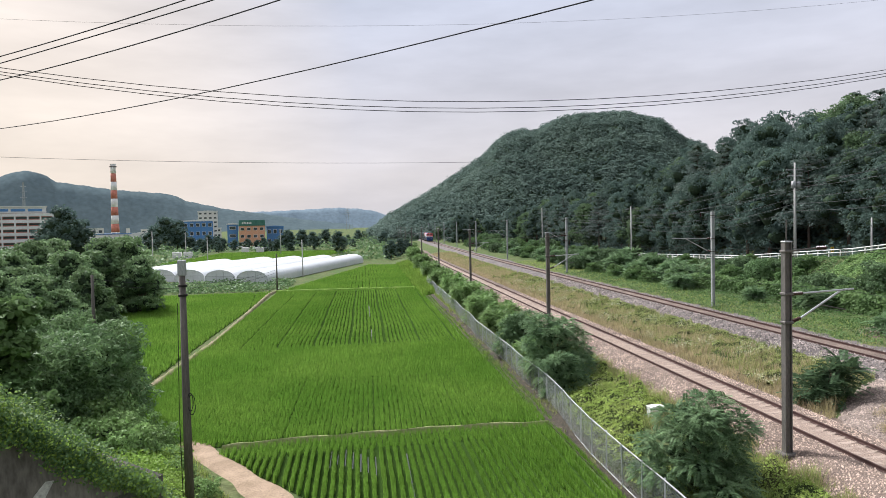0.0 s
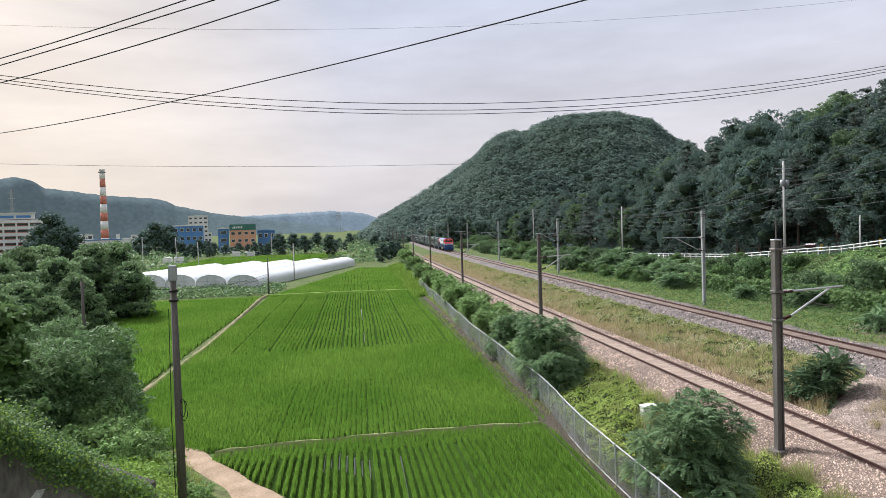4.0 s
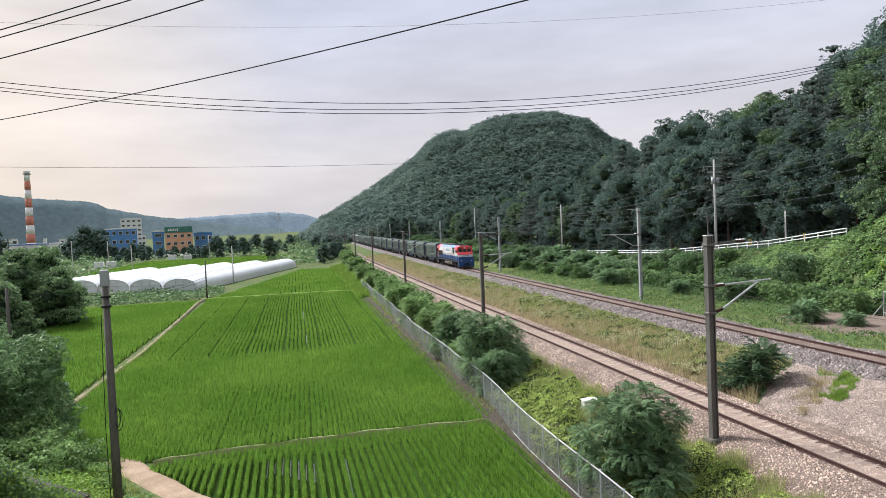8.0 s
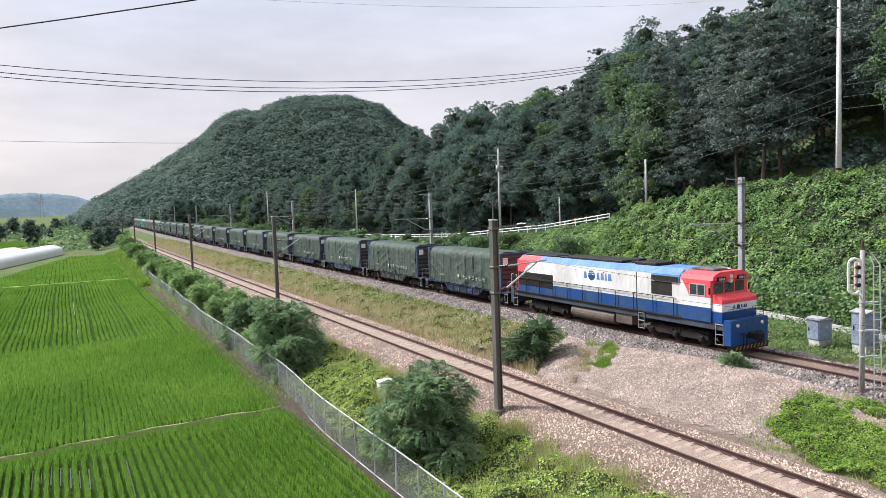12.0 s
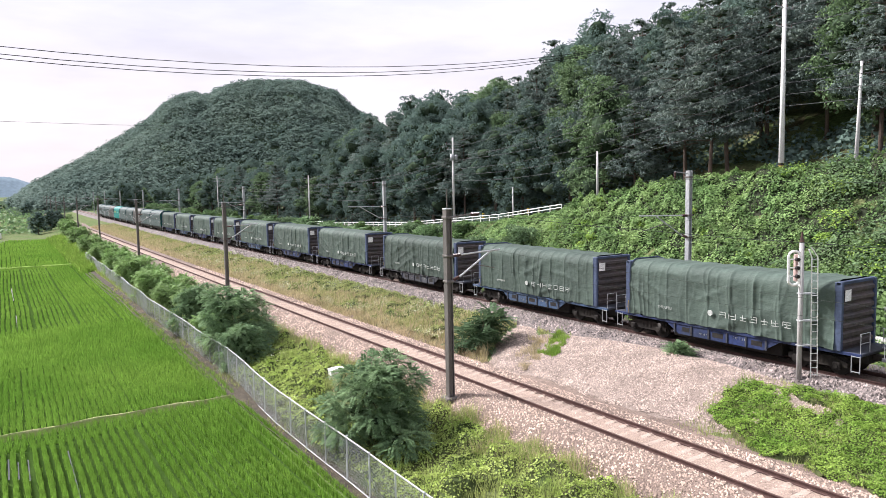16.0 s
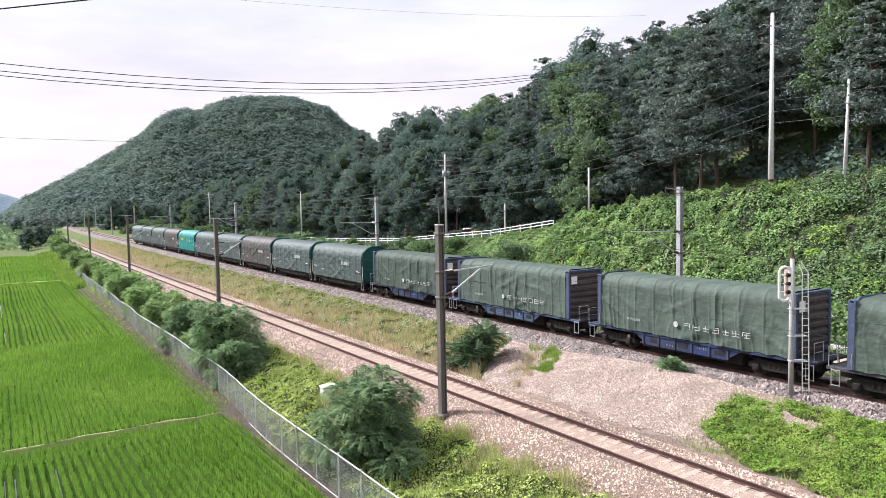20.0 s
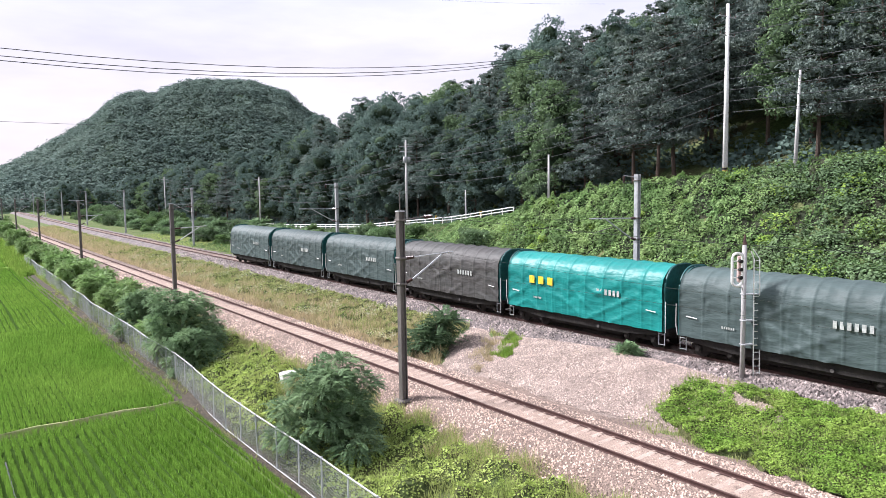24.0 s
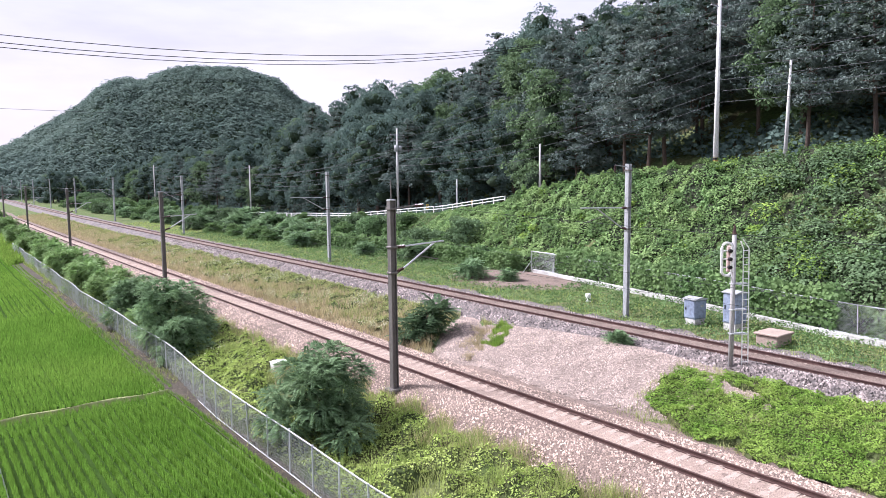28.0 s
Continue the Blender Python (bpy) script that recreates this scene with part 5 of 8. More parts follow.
# ---- concrete wing wall ----
wall = thing("wing_wall", pose(0, 0, 0), "stained concrete wing wall with a sloping top", "retaining wall", "", "structure")
prof = [(-17.5, -2.6), (-6.05, -2.6), (-6.05, 1.75), (-7.6, 2.7), (-10.6, 4.3), (-17.5, 7.2)]
vs = []
for off in (0.0, 0.5):
    for px, pz in prof:
        t = (px + 6.05) / -11.45
        vs.append((px + off * 0.3, 21.6 - 4.5 * t + off, pz))
k = len(prof)
part("wall", Geo().add(vs, [tuple(range(k)), tuple(range(k, 2 * k))[::-1]] + [(i, i + k, (i + 1) % k + k, (i + 1) % k) for i in range(k)]), M["concrete"], wall)
def on_wall(px, pz, out=0.004):
    return (px, 21.6 - 4.5 * (px + 6.05) / -11.45 - out, pz)


streaks = ((-8.62, -8.42, 2.25, -9.55, -9.9, 0.3), (-12.6, -12.45, 2.2, -12.7, -12.9, -1.0))
for a, b, z1, c, d, z0 in streaks:
    part("pale_streak", Geo().add([on_wall(a, z1), on_wall(b, z1), on_wall((b + c) / 2 + 0.1, (z0 + z1) / 2), on_wall(c, z0), on_wall(d, z0), on_wall((a + d) / 2 - 0.1, (z0 + z1) / 2)], [(0, 1, 2, 3, 4, 5)]), M["kerb"], wall, "white lime streak running down the wall")

part("repair_patch", Geo().add([on_wall(px, pz, 0.012) for px, pz in ((-6.06, 1.62), (-6.5, 1.60), (-7.8, 1.26), (-8.7, 0.2), (-6.06, 0.2))], [(0, 1, 2, 3, 4)]), M["roof_grime"], wall, "paler patched concrete at the wall's end")


# ---- distance ----
def ridge(name, dist, pts, material, label, depth=600):
    """A far range of hills, its skyline given as bearing and elevation in degrees."""
    azs = np.arange(pts[0][0], pts[-1][0] + 0.01, 0.12)
    el = np.interp(azs, [p[0] for p in pts], [p[1] for p in pts])
    el = el + 0.02 * np.sin(azs * 5.1) + 0.012 * np.sin(azs * 17.0 + 1)
    rows = []
    for k, (f, d) in enumerate(((0.0, -0.35), (0.45, -0.2), (0.8, -0.08), (1.0, 0.0), (0.6, 0.3), (0.0, 0.8))):
        dd = dist + depth * d + (18 * wavy(azs * 30, azs * 0 + k * 40, 130, k) if 0 < k < 3 else 0)
        top = EYE_Z + dist * np.tan(np.radians(el))
        z = -3 + (top + 3) * f
        rows.append(np.stack([dd * np.sin(np.radians(azs)), dd * np.cos(np.radians(azs)), z], -1))
    v = np.concatenate(rows)
    n = len(azs)
    i = np.arange(6 * n).reshape(6, n)
    f = np.stack([i[:-1, :-1], i[:-1, 1:], i[1:, 1:], i[1:, :-1]], -1).reshape(-1, 4)
    return stuff(name, v, f, material, label, "hills", "structure", True)


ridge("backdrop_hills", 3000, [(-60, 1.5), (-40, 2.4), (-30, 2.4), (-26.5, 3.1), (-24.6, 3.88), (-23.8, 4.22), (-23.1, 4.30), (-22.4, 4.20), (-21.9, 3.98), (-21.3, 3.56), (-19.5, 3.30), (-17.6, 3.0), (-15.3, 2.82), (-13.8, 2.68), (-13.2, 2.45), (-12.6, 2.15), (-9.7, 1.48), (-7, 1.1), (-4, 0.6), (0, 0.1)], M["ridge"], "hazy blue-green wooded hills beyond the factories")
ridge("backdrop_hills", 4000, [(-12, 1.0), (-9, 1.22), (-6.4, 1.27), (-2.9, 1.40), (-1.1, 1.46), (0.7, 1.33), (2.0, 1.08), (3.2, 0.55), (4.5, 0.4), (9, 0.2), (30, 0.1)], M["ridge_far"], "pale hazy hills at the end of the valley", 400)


# the round wooded hill by the line
def hill_z(x, y):
    """Height of the round hill: a crest line 640 m off whose rise is given by bearing."""
    az, d = np.degrees(np.arctan2(x, y)), np.hypot(x, y)
    el = np.interp(az, [1.5, 2.8, 5.3, 8.1, 10.4, 11.7, 12.5, 13.6, 14.9, 15.6, 16.5, 17.6, 18.9, 21.7, 22.5, 24.4, 25.2, 25.9, 28, 32, 40], [-0.4, 0.55, 1.95, 3.45, 4.85, 6.15, 6.72, 6.95, 6.95, 7.45, 7.78, 7.96, 8.1, 8.08, 7.68, 7.2, 6.55, 5.9, 4.6, 3.0, 0.5])
    crest = EYE_Z + 640 * np.tan(np.radians(el + 0.22)) - 3
    t = np.where(d < 640, np.clip((d - 400) / 240, 0, 1), np.clip((1000 - d) / 360, 0, 1))
    lump = 6.0 * wavy(x, y, 120, 3) + 3.0 * wavy(x, y, 45, 1)
    return (crest + lump * t * (1 - t) * 3) * np.sin(t * np.pi / 2) ** 0.9 - 3


# hill surface coloured dark, as the shade between its tree crowns
vs, fs = grid(np.arange(10, 420, 8), np.arange(330, 930, 12), lambda x, y: hill_z(x, y) + 0.4)
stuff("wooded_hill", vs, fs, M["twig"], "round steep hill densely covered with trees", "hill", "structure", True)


r2 = np.random.default_rng(21)
n = 25000
px, py = r2.uniform(15, 400, n), r2.uniform(350, 720, n)
pz = hill_z(px, py)
gx = (hill_z(px + 4, py) - hill_z(px - 4, py)) / 8
gy = (hill_z(px, py + 4) - hill_z(px, py - 4)) / 8
facing = -(gx * px + gy * py) / np.hypot(px, py) < 0.12
ok = (pz > 0.5) & facing
px, py, pz = px[ok], py[ok], pz[ok]
print("hill trees", len(px))
rad = 1.9 + 2.9 * r2.uniform(0, 1, len(px)) ** 1.5
per = 22
hd = unit(r2.normal(size=(len(px), per, 3)) + np.array([0, -0.2, 0.7]))
hc = np.stack([px, py, pz + 1.0 + 2.6 * r2.uniform(0, 1, len(px)) ** 2], 1)[:, None] + hd * rad[:, None, None] * np.array([1, 1, 0.85]) * r2.uniform(0.85, 1.0, (len(px), per, 1))
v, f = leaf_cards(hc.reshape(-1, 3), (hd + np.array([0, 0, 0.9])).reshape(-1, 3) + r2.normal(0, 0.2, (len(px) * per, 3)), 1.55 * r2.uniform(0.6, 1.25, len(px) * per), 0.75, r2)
stuff("hill_trees", v, f, M["hill"], "dense tree crowns in a haze-paled blue-green covering the round hill", "trees")


# ---- built things across the valley ----
def facade(name, az, d, w, depth, h, material, label, category, floors, bays, turn=0.0, trim="white_wall", roof="white_wall"):
    x, y = az_at(az, d)
    ob = thing(name, pose(x, y, FIELD, 0, 0, turn - az), label, category, "buildings")
    part("wall", Geo().box(-w / 2, w / 2, 0, depth, -0.5, h), M[material], ob)
    part("roof", Geo().prism([(-w / 2 - 0.3, h), (w / 2 + 0.3, h), (w / 2 + 0.3, h + 0.5), (0, h + 1.0), (-w / 2 - 0.3, h + 0.5)], "y", -0.3, depth + 0.3), M[roof], ob)
    fh, bw = h / floors, w / bays
    for i in range(floors):
        for j in range(bays):
            x0, z0 = -w / 2 + bw * (j + 0.2), fh * (i + 0.35)
            win = part("window", Geo().box(x0, x0 + bw * 0.6, -0.12, -0.02, z0, z0 + fh * 0.42), M[trim], ob)
            part("pane", Geo().box(x0 + 0.15, x0 + bw * 0.6 - 0.15, -0.18, -0.13, z0 + 0.15, z0 + fh * 0.42 - 0.15), M["dark_glass"], win)
    return ob


facade("factory", -11.85, 480, 18.5, 16, 16.3, "blue_paint", "bright blue three-storey factory with white framed windows", "factory", 3, 5)
facade("apartment_block", -11.1, 640, 16, 14, 26, "white_wall", "pale apartment block rising behind the blue factory", "apartment building", 7, 4)
facade("factory", -9.3, 430, 6, 14, 13.5, "blue_paint", "narrow blue factory wing", "factory", 3, 1)
office = facade("office_building", -7.85, 425, 14.5, 14, 12.6, "orange_wall", "orange brick office with a dark green top floor", "office building", 3, 4, roof="green_paint")
part("top_floor", Geo().box(-7.3, 7.3, -0.2, 13, 12.65, 15.9), M["green_paint"], office, "dark green top floor")
for i in range(6):
    part("sign_stroke", Geo().box(-5.6 + i * 0.95, -5.0 + i * 0.95, -0.26, -0.21, 13.6, 14.6 + 0.3 * (i % 2)), M["white_wall"], office, "white sign stroke")
facade("factory", -6.1, 440, 10, 14, 11.5, "blue_paint", "low blue factory shed", "factory", 2, 3, roof="blue_paint")


def banded_hall():
    """Tall factory hall: white floor slabs and columns before dull red walls with dark glazing."""
    x, y = az_at(-23.9, 560)
    ob = thing("factory_hall", pose(x, y, FIELD, 0, 0, 23.9), "large factory hall with white slabs and dull red bands", "factory", "buildings")
    part("wall", Geo().box(-23, 23, 0, 30, -0.5, 24.7), M["red_wall"], ob)
    for i in range(6):
        z = i * 4.4
        part("floor_slab", Geo().box(-23.4, 23.4, -0.9, 0, z + 0.5, z + 2.6), M["white_wall"], ob, "white floor slab")
    for j in range(7):
        part("column", Geo().box(-23.2 + j * 7.6, -22.2 + j * 7.6, -1.1, -0.1, -0.5, 24.4), M["white_wall"], ob, "white column")
    for i in range(5):
        for j in range(6):
            z = i * 4.4 + 3.2
            part("window", Geo().box(-21.9 + j * 7.6, -15.5 + j * 7.6, -0.12, -0.02, z, z + 1.3), M["dark_glass"], ob, "dark strip window")
    deck = part("roof_storey", Geo().box(-23, 19, 0.5, 28, 25.0, 28.9), M["white_wall"], ob, "white roof storey")
    for j in range(4):
        part("roof_light", Geo().box(-22 + j * 10, -13.5 + j * 10, 0.3, 0.46, 25.9, 27.6), M["blue_paint"], deck, "blue glazed strip")
    part("roof", Geo().box(-23.6, 19.6, -0.2, 28.6, 28.9, 29.5), M["white_wall"], ob)
    return ob


banded_hall()
facade("warehouse", -17.8, 620, 44, 30, 8.5, "white_wall", "long low white factory shed", "factory", 1, 8, roof="loco_roof")
facade("warehouse", -15.9, 520, 10, 12, 9, "white_wall", "small plain white shed", "factory", 1, 2)
facade("warehouse", -13.0, 900, 90, 30, 12, "white_wall", "distant pale row of factory sheds", "factory", 2, 14)
facade("warehouse", -20.5, 800, 60, 30, 14, "white_wall", "distant pale factory shed", "factory", 2, 10)


def chimney():
    x, y = az_at(-17.58, 900)
    ob = thing("chimney", pose(x, y, FIELD), "tall red and white banded factory chimney", "chimney", "buildings")
    h, n = 87.0, 9
    for i in range(n):
        z0, z1 = h * i / n, h * (i + 1) / n
        r0, r1 = 4.6 - 1.9 * i / n, 4.6 - 1.9 * (i + 1) / n
        part("band", Geo().tube([(0, 0, z0), (0, 0, z1)], r0, 16, r1), M["chimney_red" if i % 2 else "white_wall"], ob, "red painted band" if i % 2 else "white painted band", True)
    part("gallery", Geo().tube([(0, 0, h - 2.4), (0, 0, h - 1.5)], 4.0, 16), M["steel_pole"], ob)
    part("rim", Geo().tube([(0, 0, h), (0, 0, h + 1.2)], 3.2, 16), M["white_wall"], ob)
    part("flue", Geo().tube([(14, 0, 0), (14, 0, 14)], 2.0, 10), M["white_wall"], ob)


chimney()


def tower(az, d, h, label):
    x, y = az_at(az, d)
    ob = thing("pylon", pose(x, y, 0), label, "pylon", "pylons")
    z0 = EYE_Z
    for s in ((-1, -1), (1, -1), (1, 1), (-1, 1)):
        part("leg", Geo().tube([(s[0] * 5, s[1] * 5, -3), (s[0] * 0.8, s[1] * 0.8, h)], 0.5, 4), M["pole_light"], ob)
    for i in range(3):
        part("arm", Geo().tube([(-9 + i, 0, h * 0.72 + i * h * 0.1), (9 - i, 0, h * 0.72 + i * h * 0.1)], 0.5, 4), M["pole_light"], ob)


tower(-23.3, 2300, 150, "steel lattice pylon on the far hillside")
tower(-0.4, 2200, 62, "far steel lattice pylon in the valley")


# polythene greenhouses
def greenhouse(x, y, turn, length, w, h, label):
    ob = thing("greenhouse", pose(x, y, FIELD, 0, 0, turn), label, "greenhouse", "greenhouses")
    ring = [(-w / 2, 0.0), (-w / 2, 1.0)] + [(-w / 2 * math.cos(a), 1.0 + (h - 1.0) * math.sin(a)) for a in np.linspace(0.15, math.pi - 0.15, 11)] + [(w / 2, 1.0), (w / 2, 0.0)]
    k, n = len(ring), int(length / 1.5)
    vs = [(a * (1 + 0.006 * math.sin(i * 2.1)), i * 1.5, b + (0.03 if i % 2 else 0)) for i in range(n + 1) for a, b in ring]
    fs = [(i * k + j, i * k + j + 1, (i + 1) * k + j + 1, (i + 1) * k + j) for i in range(n) for j in range(k - 1)]
    part("film_cover", Geo().add(vs, fs), M["film_white"], ob, "white ribbed film", True)
    part("end_wall", Geo().add([(a, 0.05, b) for a, b in ring], [tuple(range(k))]), M["film_white"], ob)
    part("end_hoop", Geo().tube([(a, -0.05, b) for a, b in ring], 0.05, 5), M["galv"], ob)
    g = Geo()
    for s in (-0.8, 0.8):
        g.tube([(s, -0.05, 0), (s, -0.05, h * 0.86)], 0.05, 4)
    g.tube([(-w / 2, -0.05, 1.4), (w / 2, -0.05, 1.4)], 0.04, 4)
    part("door_frame", g, M["galv"], ob)
    return ob


for i in range(5):
    greenhouse(-20.6 - 7.1 * i, 147.0 + 4.6 * i, -15.7, (75, 70, 64, 58, 46)[i], 6.6, 2.7, "long white polythene greenhouse tunnel beside the rice")


def car(m, material, label):
    ob = thing("car", m, label, "car", "parked cars")
    prof = [(-2.2, 0.35), (2.2, 0.35), (2.25, 0.75), (1.35, 0.92), (0.6, 1.42), (-1.3, 1.45), (-2.0, 0.95), (-2.25, 0.85)]
    part("body", Geo().prism(prof, "x", -0.85, 0.85), M[material], ob)
    for s in (-1, 1):
        part("side_window", Geo().prism([(-1.6, 0.95), (1.0, 0.95), (0.5, 1.36), (-1.2, 1.38)], "x", s * 0.86 - 0.006, s * 0.86 + 0.006), M["dark_glass"], ob)
        for yy in (-1.35, 1.35):
            part("wheel", Geo().tube([(s * 0.70, yy, 0.32), (s * 0.88, yy, 0.32)], 0.32, 12), M["tyre"], ob)
    part("windscreen", Geo().add([(-0.7, 1.33, 0.94), (0.7, 1.33, 0.94), (0.62, 0.66, 1.39), (-0.62, 0.66, 1.39)], [(0, 1, 2, 3)]), M["dark_glass"], ob)
    return ob


r3 = random.Random(4)
for az in (-9.9, -9.5, -8.9, -8.5, -8.0, -7.4, -7.1, -6.6):
    x, y = az_at(az + r3.uniform(-0.08, 0.08), r3.uniform(385, 400))
    car(pose(x, y, FIELD + 0.02, 0, 0, r3.uniform(60, 100)), r3.choice(["car_white", "black", "car_white", "cab_box"]), "small parked car in front of the factories")
for az, d in ((-13.4, 300), (-12.6, 300), (-7.3, 330), (-8.4, 345)):
    x, y = az_at(az, d)
    single("container_box", Geo().box(x - 1.6, x + 1.6, y - 1.2, y + 1.2, FIELD - 0.1, FIELD + 2.3, 0.05), M["white_wall"], "small white storage box in the fields", "storage box", "storage boxes")

# ---- trees ----
def limbs(h0, h1, r0, ends, seed):
    r = random.Random(seed)
    g = Geo()
    trunk = [(0, 0, -0.8)] + [(r.uniform(-0.12, 0.12) * i, r.uniform(-0.12, 0.12) * i, h0 * i / 4) for i in range(1, 5)]
    g.tube(trunk, r0, 8, r0 * 0.6)
    for e in ends:
        a = Vector(trunk[-1 if e[2] > h0 else -2])
        b = Vector(e[:3])
        m = a.lerp(b, 0.5) + Vector((r.uniform(-0.3, 0.3), r.uniform(-0.3, 0.3), 0.4))
        g.tube([a, m, b], r0 * 0.42, 6, r0 * 0.12)
    return g


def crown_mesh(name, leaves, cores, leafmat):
    """Leaves in the first material; in the second the crown's twiggy inside, coloured dark as its shade."""
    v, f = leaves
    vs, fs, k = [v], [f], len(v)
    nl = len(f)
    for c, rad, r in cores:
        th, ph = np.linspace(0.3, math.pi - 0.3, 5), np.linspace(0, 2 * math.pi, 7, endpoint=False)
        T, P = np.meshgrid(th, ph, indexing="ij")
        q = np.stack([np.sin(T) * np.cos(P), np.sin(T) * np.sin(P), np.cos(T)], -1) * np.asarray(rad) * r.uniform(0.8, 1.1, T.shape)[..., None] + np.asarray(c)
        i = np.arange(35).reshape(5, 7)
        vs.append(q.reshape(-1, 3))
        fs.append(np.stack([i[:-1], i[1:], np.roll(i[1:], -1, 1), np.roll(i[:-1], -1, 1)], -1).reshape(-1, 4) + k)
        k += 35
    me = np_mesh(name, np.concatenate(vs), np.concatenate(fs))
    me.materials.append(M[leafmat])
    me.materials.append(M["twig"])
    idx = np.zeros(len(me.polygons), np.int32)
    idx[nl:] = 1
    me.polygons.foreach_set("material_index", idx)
    return me


def clumps(r, lobes, per_lobe, leaves, size, aspect=0.62, flat=0.75, up=0.55, ragged=0.5):
    """Leaves gathered into small clumps that stand out over each lobe of a crown."""
    L = np.array(lobes, float)
    area = L[:, 3] * (L[:, 4] + L[:, 5])
    n = per_lobe * len(L)
    pick = r.choice(len(L), n, p=area / area.sum())
    d = unit(r.normal(size=(n, 3)) + np.array([0, 0, 0.35]))
    cc = L[pick, :3] + d * L[pick, 3:] * r.uniform(0.80, 1.08, (n, 1))
    cr = (L[pick, 3] * r.uniform(0.30, 0.55, n))[:, None]
    m = leaves // n
    e = unit(r.normal(size=(n, m, 3)) + d[:, None] * 0.5 + np.array([0, 0, up]))
    c = cc[:, None] + e * cr[:, None] * np.array([1, 1, flat]) * r.uniform(0.55, 1.12, (n, m, 1))
    nn = e + r.normal(0, ragged, (n, m, 3)) + np.array([0, 0, 0.3])
    return leaf_cards(c.reshape(-1, 3), nn.reshape(-1, 3), size * r.uniform(0.55, 1.3, n * m), aspect, r)


def broadleaf(seed, height, spread, leaves, size, leafmat, label, category="tree", trunk_h=0.2, barkmat="bark", name="tree"):
    r = np.random.default_rng(seed)
    lobes = []
    k = 15
    for i in range(k):
        a, t = i * 2.4 + r.uniform(-0.5, 0.5), (i + 0.5) / k
        rad = spread * (0.70 * math.sin(math.pi * min(1, 0.22 + 0.74 * t)) * r.uniform(0.7, 1.15) + 0.03)
        z = height * (trunk_h + (0.93 - trunk_h) * t) + r.uniform(-0.5, 0.5)
        q = spread * r.uniform(0.28, 0.46)
        lobes.append((math.cos(a) * rad, math.sin(a) * rad, z - q * 0.35, q, q, q * r.uniform(0.62, 0.85)))
    lobes.append((spread * r.uniform(-0.15, 0.15), spread * r.uniform(-0.15, 0.15), height - spread * 0.30, spread * 0.36, spread * 0.36, spread * 0.32))
    ob = thing(name, pose(0, 0, 0), label, category)
    part("trunk", limbs(height * (trunk_h + 0.15), height, spread * 0.055 + 0.05, [l for l in lobes[::2]], seed), M[barkmat], ob)
    v, f = clumps(r, lobes, 18, leaves, size, ragged=0.7)
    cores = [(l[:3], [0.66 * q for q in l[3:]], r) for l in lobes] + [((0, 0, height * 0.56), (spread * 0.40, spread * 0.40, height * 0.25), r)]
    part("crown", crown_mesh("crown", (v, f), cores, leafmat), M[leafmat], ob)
    return ob


def pine(seed, height, spread, leaves, size, label):
    """Red pine: bare lower trunk, boughs in uneven tiers, each ending in flat pads of needles."""
    r = np.random.default_rng(seed)
    ob = thing("pine_tree", pose(0, 0, 0), label, "tree")
    g = Geo()
    lean = r.uniform(-0.05, 0.05, 2)
    g.tube([(lean[0] * z, lean[1] * z, z) for z in np.linspace(-0.8, height * 0.96, 7)], 0.24, 8, 0.05)
    pads = []
    tiers = 11
    for i in range(tiers):
        t = i / (tiers - 1)
        z = height * (0.30 + 0.66 * t)
        reach = spread * (0.95 - 0.72 * t ** 1.3)
        for b in range(5 if t < 0.8 else 3):
            a = b * 2 * math.pi / 5 + i * 1.1 + r.uniform(-0.5, 0.5)
            ln = reach * r.uniform(0.55, 1.12)
            x0, y0 = lean[0] * z, lean[1] * z
            rise = r.uniform(-0.05, 0.22) * ln
            end = (x0 + math.cos(a) * ln, y0 + math.sin(a) * ln, z + rise)
            g.tube([(x0, y0, z - 0.2), (x0 + math.cos(a) * ln * 0.55, y0 + math.sin(a) * ln * 0.55, z + rise * 0.3), end], 0.06, 5, 0.02)
            for q in (0.45, 0.75, 1.0):
                w = (0.75 + 0.65 * (1 - t)) * r.uniform(0.75, 1.25) * (0.85 if q < 0.5 else 1.0)
                pads.append((x0 + math.cos(a) * ln * q + r.uniform(-0.4, 0.4), y0 + math.sin(a) * ln * q + r.uniform(-0.4, 0.4), z + rise * q + 0.15 + r.uniform(-0.15, 0.2), w, w, w * 0.34))
    pads.append((lean[0] * height, lean[1] * height, height * 0.97, 0.6, 0.6, 0.7))
    part("trunk", g, M["bark_pine"], ob)
    v, f = clumps(r, pads, 5, leaves, size, 0.34, 0.6, 0.7, 0.8)
    cores = [(p[:3], [0.5 * q for q in p[3:]], r) for p in pads[::3]]
    part("crown", crown_mesh("crown", (v, f), cores, "needle"), M["needle"], ob)
    return ob


def plant(proto, x, y, z, turn=0.0, s=1.0, used=set()):
    m = pose(x, y, z, 0, 0, turn)
    if proto.name not in used:
        used.add(proto.name)
        proto.matrix_basis = m
        ob = proto
    else:
        ob = copy_thing(proto, m)
    ob.scale = (s, s, s * (0.92 + 0.16 * ((turn * 7) % 1.0)))
    return ob


oaks = [broadleaf(40 + i, 16.0 + i % 3, 5.2 + 0.5 * (i % 2), 13000, 0.34, "leaf_oak", "dark green broadleaf tree in the hillside wood") for i in range(5)]
lights = [broadleaf(60 + i, 14.5 + i, 5.2, 13000, 0.33, "leaf_light", "lighter green broadleaf tree in the hillside wood") for i in range(2)]
pines = [pine(70 + i, 16.5 + i, 4.8, 13500, 0.40, "dark pine tree with layered branches on the hillside") for i in range(3)]
for o in oaks + lights + pines:
    o["group"] = "hillside trees"
rt = random.Random(11)


